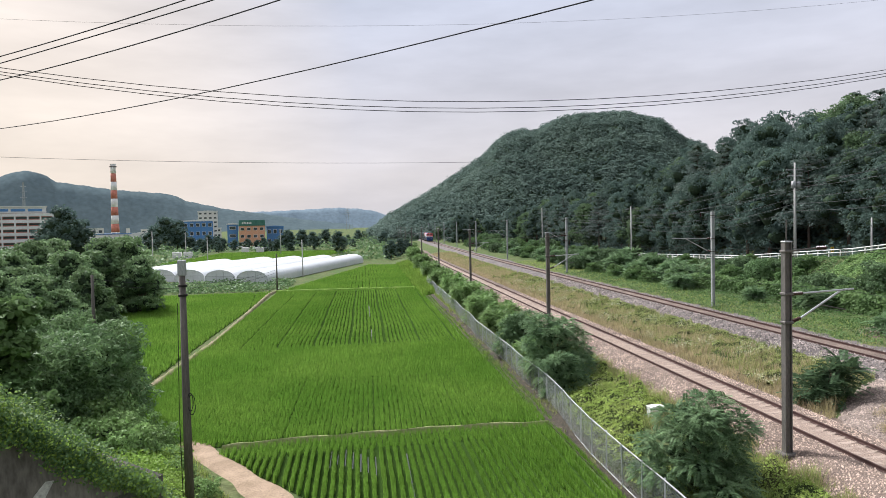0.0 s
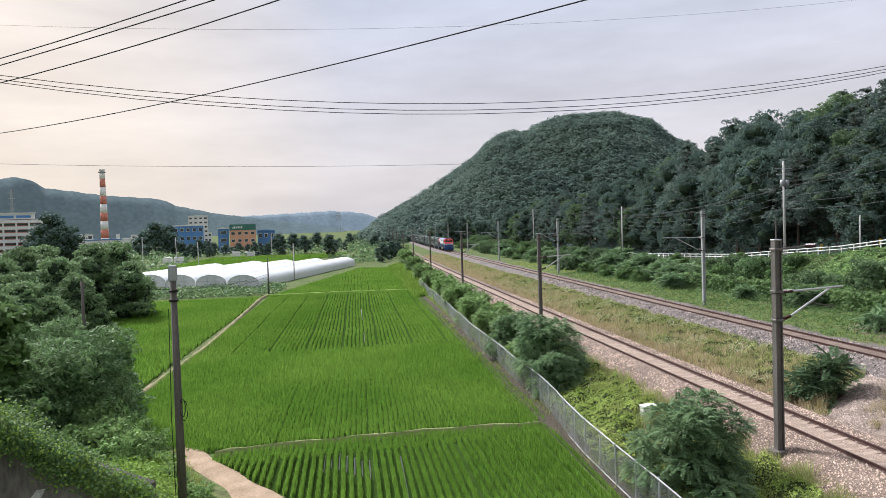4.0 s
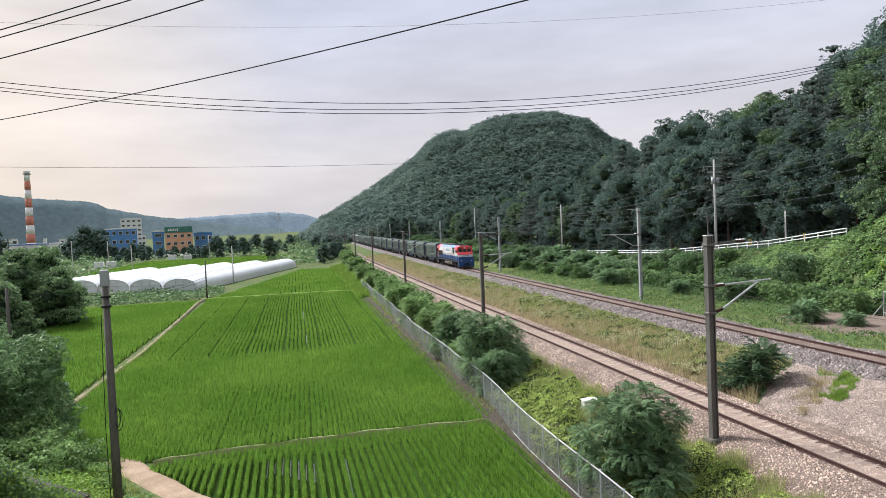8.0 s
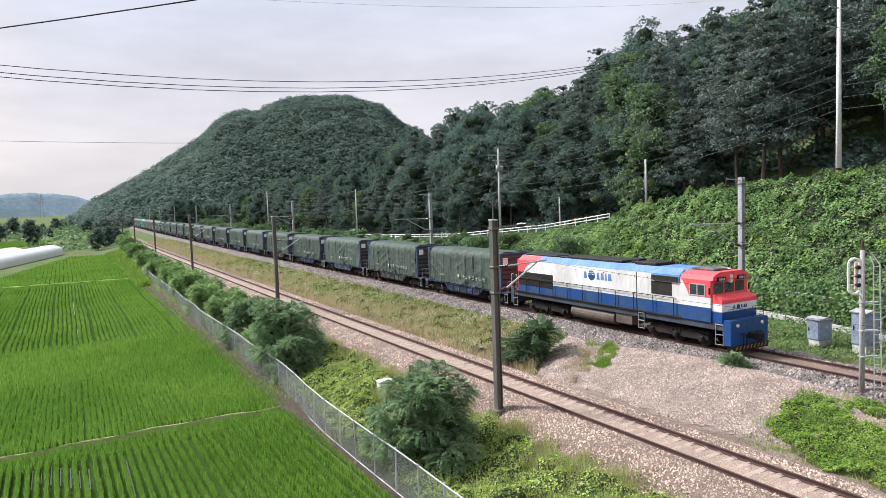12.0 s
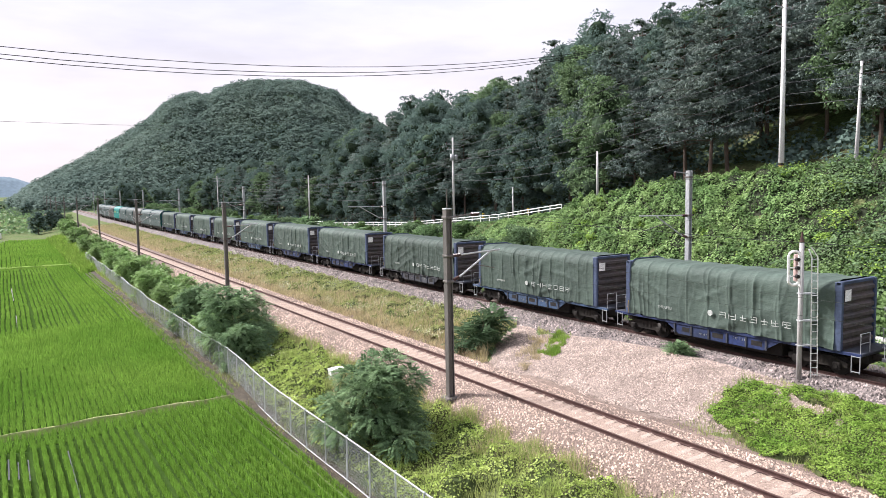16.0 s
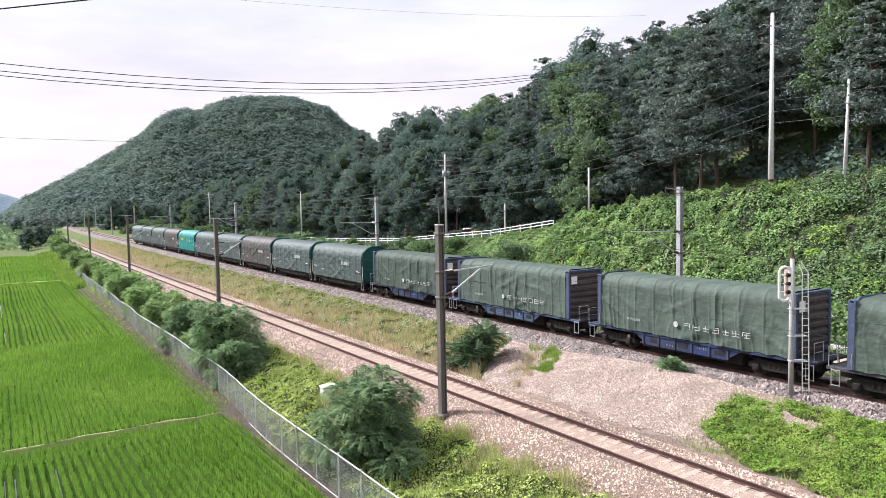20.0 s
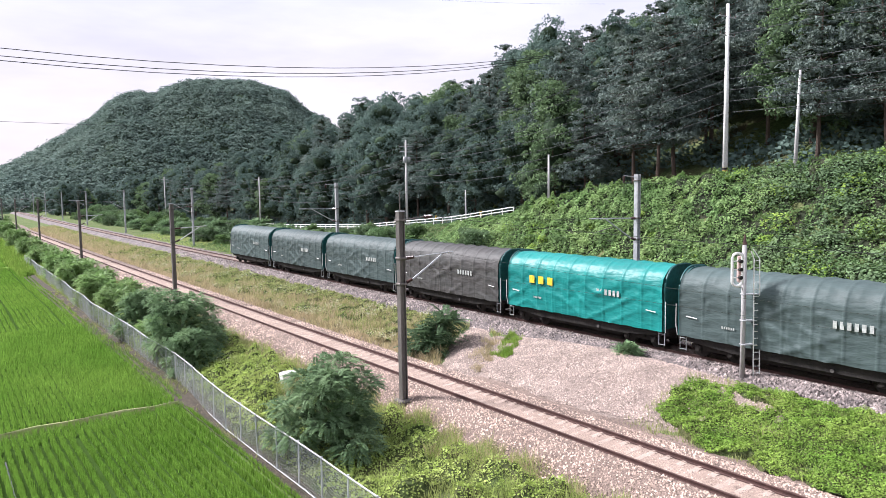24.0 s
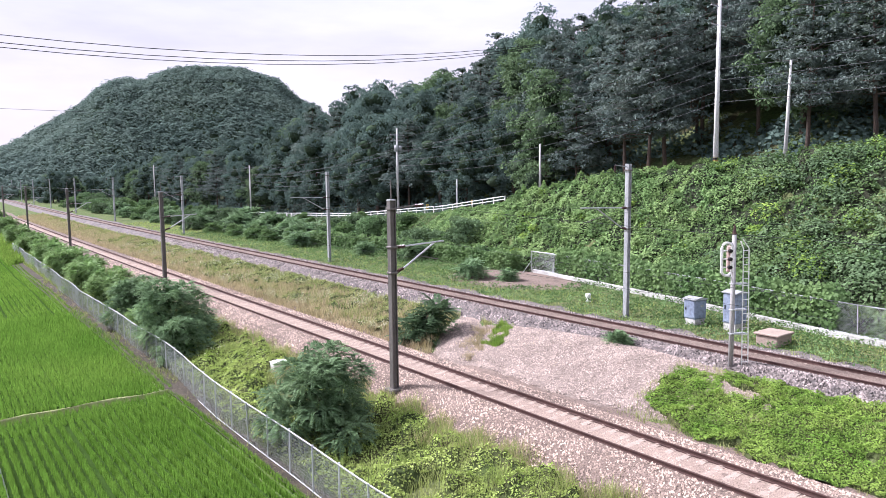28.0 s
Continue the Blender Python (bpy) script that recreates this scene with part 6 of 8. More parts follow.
def wood_kind(az):
    """Pines stand thicker towards the climbing end of the road."""
    p = 0.62 if az > 47 else 0.25 if az > 40 else 0.12
    if rt.random() < p:
        return rt.choice(pines)
    return rt.choice(oaks) if rt.random() < 0.74 else rt.choice(lights)


def canopy_limit(az):
    """How high the wood stands over the eye, by bearing, in degrees."""
    return float(np.interp(az, [14, 16, 18, 20, 22.7, 25.7, 27.5, 29.6, 31.8, 33.9, 36.0, 38.1, 40.2, 41.9, 42.9, 45.2, 46.1, 47.4, 48.4, 50.6, 52, 55, 60, 70], [1.2, 1.9, 3.3, 4.3, 5.2, 6.2, 6.7, 7.0, 7.4, 7.4, 8.1, 8.3, 8.9, 10.3, 11.1, 12.4, 12.3, 11.5, 11.8, 12.6, 13.2, 14.6, 16, 18]))


count = 0
y = -25.0
row_u = [64.5, 69.5, 75.5, 82.0, 89.5, 98.0, 108.0, 119.0, 132.0]
for k, u0 in enumerate(row_u):
    y = -30.0 + k * 1.7
    while y < (330 if k < 4 else 250):
        yy = y + rt.uniform(-1.4, 1.4)
        u = u0 + rt.uniform(-1.8, 1.8)
        x = u + float(bend(yy))
        az = math.degrees(math.atan2(x, yy)) if yy > 0 else 90
        step = 5.6 + 0.006 * yy * 4
        if az < 78 and not (k == 0 and 50.0 < az < 60.5) and not (k == 1 and 52.0 < az < 56.5):
            s = rt.uniform(0.85, 1.15) * (0.85 if k == 0 else 1.0) * (0.9 if yy > 200 else 1.0)
            z = float(land_z(np.array(x), np.array(yy)))
            kind = wood_kind(az)
            tall = 17.2 if kind in pines or kind in oaks else 15.5
            room = (EYE_Z + math.hypot(x, yy) * math.tan(radians(canopy_limit(az))) - z) / tall
            if az > 14 and room < 0.5:
                y += step
                continue
            s = min(s, room * rt.uniform(0.88, 1.02)) if az > 14 else s
            if k > 2 and room < 1.35:
                s = room * rt.uniform(0.86, 1.02)
            plant(kind, x, yy, z - 0.2, rt.uniform(0, 360), s)
            count += 1
        y += step
# two tall pines at the edge above the bank, and trees along the foot of the round hill
for az, d, s in ((53.3, 79, 0.95), (54.6, 80, 1.02), (51.6, 83, 1.0), (57.2, 84, 1.08)):
    x, y = az_at(az, d)
    plant(rt.choice(pines), x, y, float(land_z(np.array(x), np.array(y))), rt.uniform(0, 360), s)
for az in np.arange(3.6, 17, 0.55):
    x, y = az_at(az + rt.uniform(-0.1, 0.1), 330 + rt.uniform(0, 60))
    plant(rt.choice(oaks + lights), x + 22 * (az < 8), y, -1.0, rt.uniform(0, 360), rt.uniform(0.55, 0.85))
print("wood trees", count)

# undergrowth along the forest edge
n = 26000
uy = near_weighted(n, 8, 260, 1.3)
uu = rng.uniform(62.0, 71.0, n)
ux = uu + bend(uy)
hgt = 2.6 * np.clip(0.55 + 0.6 * wavy(ux, uy, 6, 3), 0.1, 1.2) * np.clip((uu - 61.6) / 2, 0.15, 1)
uaz = np.degrees(np.arctan2(ux, uy))
ok = ~((uaz > 51.5) & (uaz < 57.5) & (uu < 67))
uc = np.stack([ux, uy, land_z(ux, uy) + hgt * rng.uniform(0.1, 1.0, n)], 1)[ok]
v, f = leaf_cards(uc, rng.normal(0, 0.5, uc.shape) + np.array([-0.4, -0.3, 0.9]), 0.55 * rng.uniform(0.6, 1.3, len(uc)), 0.7)
stuff("undergrowth", v, f, M["leaf_oak"], "dark leafy undergrowth at the edge of the wood", "undergrowth")

# field trees and scrub of the valley
field_tree = broadleaf(81, 9.0, 4.2, 13000, 0.36, "leaf_valley", "rounded willow-like tree at the edge of the fields", trunk_h=0.12)
field_tree["group"] = "valley trees"
dark_tree = broadleaf(83, 11.0, 4.6, 3200, 0.55, "leaf_oak", "dark round-crowned tree before the factories", trunk_h=0.15)
dark_tree["group"] = "valley trees"
for az, d, s in ((-24.3, 95, 0.95), (-22.6, 104, 1.05), (-20.6, 98, 0.98), (-18.6, 108, 1.08), (-17.0, 112, 1.12), (-25.8, 88, 1.0), (-21.8, 120, 1.1), (-16.1, 105, 0.8), (-27, 100, 1.1), (-19.5, 85, 0.72), (-23.2, 80, 0.8), (-21.2, 78, 0.62), (-25.2, 72, 0.8)):
    x, y = az_at(az, d)
    plant(field_tree, x, y, FIELD, rt.uniform(0, 360), s)
for az, d, s in ((-20.9, 330, 1.9), (-19.9, 335, 1.55), (-21.7, 345, 1.6), (-14.15, 378, 1.72), (-13.3, 384, 1.45), (-15.0, 390, 1.2), (-12.3, 372, 0.7), (-11.7, 368, 0.62), (-11.1, 374, 0.72), (-10.5, 369, 0.6), (-10.0, 372, 0.55), (-9.2, 376, 0.5), (-8.2, 374, 0.58), (-7.0, 366, 0.55), (-5.2, 372, 0.9), (-4.0, 360, 0.95), (-3.2, 350, 0.75), (-1.2, 300, 0.85), (-5.0, 370, 0.8), (-2.2, 420, 0.9), (3.0, 230, 0.55), (3.7, 240, 0.6), (4.2, 250, 0.55), (0.4, 500, 0.8), (1.5, 520, 0.8), (-6.0, 340, 0.5), (-11.4, 340, 0.55), (-10.4, 350, 0.5), (-16.8, 400, 0.8), (-18, 380, 0.8), (2.4, 420, 0.7), (2.9, 450, 0.8)):
    x, y = az_at(az, d)
    plant(dark_tree, x, y, FIELD, rt.uniform(0, 360), s)
for i in range(70):
    az, d = rt.uniform(-24, 3), rt.uniform(330, 640)
    x, y = az_at(az, d)
    plant(dark_tree, x, y, FIELD - 1, rt.uniform(0, 360), rt.uniform(0.3, 0.6))


# scrub and hedgerows of the valley floor
rs = np.random.default_rng(31)
cl = 420
ca, cd = np.radians(rs.uniform(-26, 4.0, cl)), rs.uniform(205, 620, cl)
cx, cy = cd * np.sin(ca), cd * np.cos(ca)
free = ~inside(cx, cy, [(-66, 222), (-12, 225), (8, 340), (-62, 340)]) & ~inside(cx, cy, [(-55, 150), (20, 150), (16, 232), (-40, 245)])
cx, cy = cx[free], cy[free]
per = 46
sx = np.repeat(cx, per) + rs.normal(0, 2.6, len(cx) * per)
sy = np.repeat(cy, per) + rs.normal(0, 2.2, len(cx) * per)
sz = FIELD + np.abs(rs.normal(0, 1.3, len(sx))) * np.repeat(rs.uniform(0.5, 1.5, len(cx)), per)
v, f = leaf_cards(np.stack([sx, sy, sz], 1), rs.normal(0, 0.5, (len(sx), 3)) + np.array([0, -0.3, 0.9]), 1.3 * rs.uniform(0.6, 1.3, len(sx)), 0.8, rs)
stuff("valley_scrub", v, f, M["leaf_willow"], "green scrub and hedges across the valley floor", "scrub")


# ---- bushes near the camera ----
def fronds(seed, lobes, n, length, pairs=8):
    """Feathery compound leaves: leaflets in pairs along drooping stalks."""
    r = np.random.default_rng(seed)
    L = np.array(lobes, float)
    area = L[:, 3] * L[:, 4]
    pick = r.choice(len(L), n, p=area / area.sum())
    d = unit(r.normal(size=(n, 3)) + np.array([0, 0, 0.35]))
    base = L[pick, :3] + d * L[pick, 3:] * r.uniform(0.55, 1.0, (n, 1))
    go = unit(d * np.array([1, 1, 0.35]) + r.normal(0, 0.35, (n, 3)))
    ln = length * r.uniform(0.6, 1.25, n)[:, None]
    side = unit(np.cross(go, np.array([0, 0, 1.0])))
    up = np.cross(side, go)
    vs = []
    for k in range(pairs):
        t = (k + 0.6) / pairs
        mid = base + go * ln * t - np.array([0, 0, 1.0]) * ln * 0.38 * t * t
        wid = ln * 0.29 * (1 - 0.45 * t)
        for s in (-1, 1):
            tip = mid + side * wid * s + go * ln * 0.06 - up * wid * 0.25
            half = go * ln * 0.078
            vs.append(np.stack([mid - half * 0.4, (mid + tip) / 2 - half + up * 0.01, tip, (mid + tip) / 2 + half], 1))
    v = np.stack(vs, 1).reshape(-1, 3)
    return v, np.arange(len(v)).reshape(-1, 4)



def bush(seed, w, h, leaves, size, leafmat, label, lean=0.0, aspect=0.35, name="bush", feather=0):
    r = np.random.default_rng(seed)
    lobes = []
    for i in range(17):
        a, t = i * 2.4, (i + 0.5) / 17
        rad = w * 0.40 * math.sqrt(r.uniform(0.1, 1)) * (1.15 - 0.55 * t)
        s = w * r.uniform(0.12, 0.22)
        lobes.append((math.cos(a) * rad + lean * t, math.sin(a) * rad, h * (0.15 + 0.72 * t), s, s, s * 0.62))
    ob = thing(name, pose(0, 0, 0), label, "bush")
    part("stem", limbs(h * 0.35, h, 0.06, lobes[::2], seed), M["bark"], ob)
    if feather:
        v, f = fronds(seed, lobes, feather, size)
    else:
        v, f = clumps(r, lobes, 26, leaves, size, aspect, ragged=0.6)
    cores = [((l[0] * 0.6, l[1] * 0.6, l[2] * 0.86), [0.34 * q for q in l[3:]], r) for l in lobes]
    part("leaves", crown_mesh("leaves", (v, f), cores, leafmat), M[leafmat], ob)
    return ob


locust = bush(91, 4.9, 4.5, 0, 0.40, "leaf_locust", "young locust bush with feathery blue-green leaves behind the fence", feather=4200)
locust["group"] = "locust bushes"
plant(locust, 12.9, 25.4, -1.8, 0, 1.0)
plant(locust, 13.6, 46.2, -1.9, 120, 1.16)
plant(locust, 12.9, 43.2, -2.0, 210, 0.72)
plant(locust, 13.3, 57.0, -1.9, 300, 0.92)
low = bush(92, 3.4, 2.7, 0, 0.46, "leaf_fresh", "low green bush on the slope beside the fence", feather=1700)
low["group"] = "slope bushes"
for x, y, s in ((13.0, 52.0, 0.8), (14.2, 62, 1.0), (13.2, 66, 1.1), (14.6, 70, 1.15), (13.3, 75, 1.25), (14.6, 81, 1.2), (13.6, 87, 1.3), (14.4, 94, 1.25), (13.8, 101, 1.3), (14.6, 109, 1.2), (13.9, 118, 1.3), (14.8, 127, 1.2), (14.2, 138, 1.3), (15, 150, 1.3), (14.6, 164, 1.4), (15.4, 180, 1.4), (15.4, 200, 1.5), (16.2, 226, 1.6), (17.5, 255, 1.7)):
    plant(low, x + float(bend(y)), y, -1.8, rt.uniform(0, 360), s)
tall_shrub = bush(97, 2.8, 2.7, 0, 1.0, "leaf_dark", "dark leaning shrub on the strip between the tracks", lean=1.5, name="shrub", feather=420)
plant(tall_shrub, 24.0, 34.1, -0.75, 8, 0.95)
shrub = bush(93, 2.6, 1.9, 0, 0.75, "leaf_locust", "dark spreading shrub on the strip between the tracks", name="shrub", feather=420)
for x, y, s in ((39.4, 48.0, 0.95), (40.8, 44.6, 0.6), (43.5, 63, 1.1), (42.2, 71, 0.9), (41, 86, 1.2), (44, 92, 1.6), (46, 99, 1.7), (43.5, 106, 1.5), (45, 118, 1.8), (42.5, 130, 1.4), (43, 150, 1.6), (45, 165, 1.8), (42, 185, 1.5), (44, 205, 1.8), (47, 140, 1.8), (48.5, 112, 1.6), (50, 126, 1.8)):
    plant(shrub, x + float(bend(y)), y, float(land_z(np.array(x), np.array(y))) - 0.1, rt.uniform(0, 360), s)
plant(shrub, 29.0, 23.2, 0.1, 200, 0.55)
thickets = [bush(101, 4.2, 2.8, 5200, 0.24, "leaf_light", "dense rounded green thicket below the road", aspect=0.6, name="thicket"), bush(102, 4.6, 3.2, 5200, 0.26, "leaf_willow", "pale green thicket below the road", aspect=0.5, name="thicket"), bush(103, 3.8, 2.2, 5200, 0.22, "ivy", "creeper-covered thicket below the road", aspect=0.7, name="thicket")]
for o in thickets:
    o["group"] = "roadside thickets"
rk = random.Random(77)
for i in range(118):
    y = 60 + 270 * (i / 118.0) ** 1.3 + rk.uniform(-2, 2)
    lo = 40.0 if y > 92 else 47.5 if y < 80 else 45.0
    u = rk.uniform(lo, 54.0 if y < 170 else 62.0)
    if y < 72 and u > 50:
        continue
    x = u + float(bend(y))
    plant(thickets[rk.choice((0, 0, 1, 2, 2))], x, y, float(land_z(np.array(x), np.array(y))) - 0.25, rk.uniform(0, 360), rk.uniform(0.55, 1.05) * (0.8 if u > 51 and y < 150 else 1.0) * (1.25 if y > 180 else 1.0))
willow = bush(94, 6.5, 5.6, 19000, 0.27, "leaf_willow", "large soft green willow bush beside the paddies", aspect=0.3)
willow["group"] = "willow bushes"
for az, d, s, t in ((-20.0, 44.0, 1.16, 0), (-23.4, 41.0, 1.12, 90), (-26.6, 40, 1.2, 200), (-19.0, 52, 0.85, 45), (-22.5, 55, 1.1, 130), (-25.6, 55, 1.2, 250)):
    x, y = az_at(az, d)
    plant(willow, x, y, FIELD, t, s)
scrub = bush(104, 3.2, 1.9, 6500, 0.17, "leaf_fresh", "leafy green scrub beside the paddy corner", aspect=0.6, name="scrub")
scrub["group"] = "paddy scrub"
for x, y, q in ((-10.2, 36.6, 0.8), (-11.9, 37.8, 1.1), (-13.4, 38.8, 1.3), (-8.9, 34.9, 0.5), (-10.6, 34.6, 1.05), (-12.3, 35.4, 1.35), (-8.2, 32.6, 0.6), (-6.6, 30.2, 0.55)):
    plant(scrub, x, y, FIELD - 0.1, rt.uniform(0, 360), q)
ivytree = bush(95, 3.2, 8.6, 12000, 0.24, "ivy", "tall dead trunk smothered in dark creeper", aspect=0.8, name="ivy_clad_trunk")
x, y = az_at(-25.2, 31)
plant(ivytree, x, y, -2.2, 0, 1.25)


# ---- creepers, weeds and grass ----
def carpet(name, u0, u1, y0, y1, n, size, material, label, lift=0.3, keep=None, power=1.0, category="creeper", ruffle=0.34, level=1.0):
    yy = near_weighted(n, y0, y1, power)
    uu = rng.uniform(u0, u1, n)
    if keep is not None:
        ok = keep(uu, yy)
        uu, yy = uu[ok], yy[ok]
    xx = uu + bend(yy)
    z = land_z(xx, yy)
    e = 0.6
    dx, dy = (land_z(xx + e, yy) - z) / e, (land_z(xx, yy + e) - z) / e
    lump = ivy_lump(xx, yy)
    lx = (ivy_lump(xx + 0.3, yy) - lump) / 0.3
    ly = (ivy_lump(xx, yy + 0.3) - lump) / 0.3
    c = np.stack([xx, yy, z + lift + lump * min(1, lift * 3.2) + rng.uniform(-0.10, 0.18, len(xx))], 1)
    nn = unit(np.stack([(-dx - lx) * level, (-dy - ly) * level, np.ones(len(xx))], 1)) + rng.normal(0, ruffle, (len(xx), 3))
    v, f = leaf_cards(c, nn, size * rng.uniform(0.6, 1.3, len(xx)), 0.8)
    return stuff(name, v, f, material, label, category)


carpet("creeper_leaves", 40.5, 56.2, 2, 100, 170000, 0.20, M["ivy"], "bright green creeper leaves smothering the bank", 0.28, lambda u, y: (u > toe_x(y) - 0.6) & (rng.uniform(size=len(u)) < np.interp(y, [20, 40], [0.62, 1.0])), 1.25, level=0.45)
carpet("creeper_leaves", 40.0, 55.2, 85, 215, 26000, 0.55, M["leaf_light"], "scrubby green growth on the lower bank", 0.4, lambda u, y: u > toe_x(y) - 2.5)
hy = rng.uniform(17.5, 44.0, 26000)
hu = np.interp(hy, [p[1] for p in KERB], [p[0] for p in KERB]) + 0.45 + rng.uniform(-0.15, 1.4, len(hy))
hz = 0.35 + rng.uniform(0, 1, len(hy)) ** 0.8 * (1.9 + 0.55 * wavy(hu, hy, 3.3, 2)) * np.clip((hu - np.interp(hy, [p[1] for p in KERB], [p[0] for p in KERB])) * 1.6 + 0.25, 0.3, 1.1)
hc = np.stack([hu, hy, hz], 1) + rng.normal(0, 0.06, (len(hy), 3))
v, f = leaf_cards(hc, rng.normal(0, 0.5, hc.shape) + np.array([-0.8, -0.3, 0.6]), 0.27 * rng.uniform(0.6, 1.3, len(hy)), 0.8)
stuff("hedge_leaves", v, f, M["ivy"], "green creeper hanging over the trackside fence", "creeper")


def slope_heap(u, y):
    """Mounds of vine on the near slope."""
    return np.clip(0.55 * np.abs(wavy(u, y, 5.1, 3)) + 0.42 * np.abs(wavy(u, y, 2.3, 6)) + 0.22 * np.abs(wavy(u, y, 1.1, 2)) - 0.22, 0, 1.2)


def matted(name, u0, u1, y0, y1, n, size, material, label, thick, keep, power=1.3, step=0.22):
    """Low creeper: a rough mat of stems, coloured dark as gap shade, and the leaves that stand on it."""
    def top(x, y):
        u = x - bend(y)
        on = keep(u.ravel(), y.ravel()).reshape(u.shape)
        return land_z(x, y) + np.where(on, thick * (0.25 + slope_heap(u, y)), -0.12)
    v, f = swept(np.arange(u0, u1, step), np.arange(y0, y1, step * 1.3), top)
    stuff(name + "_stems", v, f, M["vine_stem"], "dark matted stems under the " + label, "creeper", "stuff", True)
    yy, uu = near_weighted(n, y0, y1, power), rng.uniform(u0, u1, n)
    ok = keep(uu, yy)
    uu, yy = uu[ok], yy[ok]
    e = 0.15
    h = slope_heap(uu, yy)
    hx, hy = (slope_heap(uu + e, yy) - h) / e, (slope_heap(uu, yy + e) - h) / e
    xx = uu + bend(yy)
    c = np.stack([xx, yy, land_z(xx, yy) + thick * (0.25 + h) + rng.uniform(-0.02, 0.17, len(xx)) * (0.5 + h)], 1)
    nn = unit(np.stack([-hx * thick, -hy * thick, np.ones(len(xx))], 1)) + rng.normal(0, 0.42, (len(xx), 3))
    v, f = leaf_cards(c, nn, size * rng.uniform(0.6, 1.35, len(xx)) * (1 + yy / 90), 0.75)
    return stuff(name, v, f, material, label, "creeper")


# mounds of creeper and saplings standing out of the bank
def bank_mounds(name, seed, count, r0, r1, material, label, size, y0=4.0, y1=60.0):
    r = np.random.default_rng(seed)
    my, mu = y0 + (y1 - y0) * r.uniform(0, 1, count) ** 1.1, r.uniform(42, 54.3, count)
    ok = mu > toe_x(my) + 0.3
    my, mu = my[ok], mu[ok]
    rad = r.uniform(r0, r1, len(my))
    mx = mu + bend(my)
    mz = land_z(mx, my) + ivy_lump(mx, my) + 0.1
    per = 260
    d = unit(r.normal(size=(len(my), per, 3)) + np.array([-0.35, 0, 0.45]))
    wob = 1 + 0.25 * np.sin(d[..., :1] * 7 + mx[:, None, None]) * np.cos(d[..., 1:2] * 6)
    c = np.stack([mx, my, mz], 1)[:, None] + d * rad[:, None, None] * wob * np.array([1.0, 1.25, 0.75]) * r.uniform(0.8, 1.08, (len(my), per, 1))
    v, f = leaf_cards(c.reshape(-1, 3), (d * 0.6 + np.array([0, 0, 0.75])).reshape(-1, 3) + r.normal(0, 0.3, (len(my) * per, 3)), size * r.uniform(0.6, 1.3, len(my) * per), 0.75, r)
    return stuff(name, v, f, M[material], label, "creeper")


# paler leaf copy laid here to brighten this stretch of bank by colour
carpet("creeper_leaves", 42.0, 56.0, 32, 72, 105000, 0.20, M["ivy_pale"], "creeper leaves coloured paler as if sunlit on the shoulder of the bank", 0.34, lambda u, y: (u > toe_x(y) + 1.0) & (wavy(u, y, 3.1, 9) + 0.5 * wavy(u, y, 1.3, 2) > -0.30 + 0.03 * (46 - y)), 1.0, level=0.4)
bank_mounds("creeper_mounds", 8, 150, 0.5, 1.2, "ivy_pale", "mounds of creeper coloured paler as if sunlit along the bank", 0.18, 27.0)
bank_mounds("creeper_mounds", 5, 170, 0.6, 1.4, "ivy", "rounded mounds of creeper on the bank", 0.19)
bank_mounds("bank_shrubs", 9, 170, 0.6, 1.5, "leaf_light", "darker leafy shrubs rooted among the creeper", 0.20, 3.0, 29.0)
bank_mounds("creeper_mounds", 6, 46, 0.5, 1.2, "vine", "bright green saplings among the creeper", 0.17)
fy = rng.uniform(49, 92, 30000)
fu = np.interp(fy, [49, 60, 72, 80, 92], [45.2, 45.4, 45.2, 43.8, 41.8]) + rng.uniform(-0.2, 1.5, len(fy))
fz = 0.15 + rng.uniform(0, 1, len(fy)) ** 0.8 * (1.75 + 0.45 * wavy(fu, fy, 3.1, 4))
fc = np.stack([fu + bend(fy), fy, fz], 1)
v, f = leaf_cards(fc, rng.normal(0, 0.5, fc.shape) + np.array([-0.6, -0.4, 0.8]), 0.26 * rng.uniform(0.6, 1.3, len(fy)), 0.8)
stuff("hedge_leaves", v, f, M["ivy"], "creeper hedge along the foot of the bank", "creeper")
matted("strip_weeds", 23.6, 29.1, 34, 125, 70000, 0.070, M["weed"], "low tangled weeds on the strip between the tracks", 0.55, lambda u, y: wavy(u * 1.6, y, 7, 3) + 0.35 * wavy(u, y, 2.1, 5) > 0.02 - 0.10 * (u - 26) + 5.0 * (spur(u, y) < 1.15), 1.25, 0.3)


def clear_of_box(u, y):
    """The low growth in front of the white box."""
    return ~((np.abs(u - 0.441 * y) < 0.75) & (y > 29.0) & (y < 35.2))


def on_slope(u, y):
    return clear_of_box(u, y) & (wavy(u, y, 7, 1) > -0.62) & (u > fence_u(y) + 0.3) & (u < 16.3 - 0.8 * np.clip(wavy(u, y, 3), 0, 1))


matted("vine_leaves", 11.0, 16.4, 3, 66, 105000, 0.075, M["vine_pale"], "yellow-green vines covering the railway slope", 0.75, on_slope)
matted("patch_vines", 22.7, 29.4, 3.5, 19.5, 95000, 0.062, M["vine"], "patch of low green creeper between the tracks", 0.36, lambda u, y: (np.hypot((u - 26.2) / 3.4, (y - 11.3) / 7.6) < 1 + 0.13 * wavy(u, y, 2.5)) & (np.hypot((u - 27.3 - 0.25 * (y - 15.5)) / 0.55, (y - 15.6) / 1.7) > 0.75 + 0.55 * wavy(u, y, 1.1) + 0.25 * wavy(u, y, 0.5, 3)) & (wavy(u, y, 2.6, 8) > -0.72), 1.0)
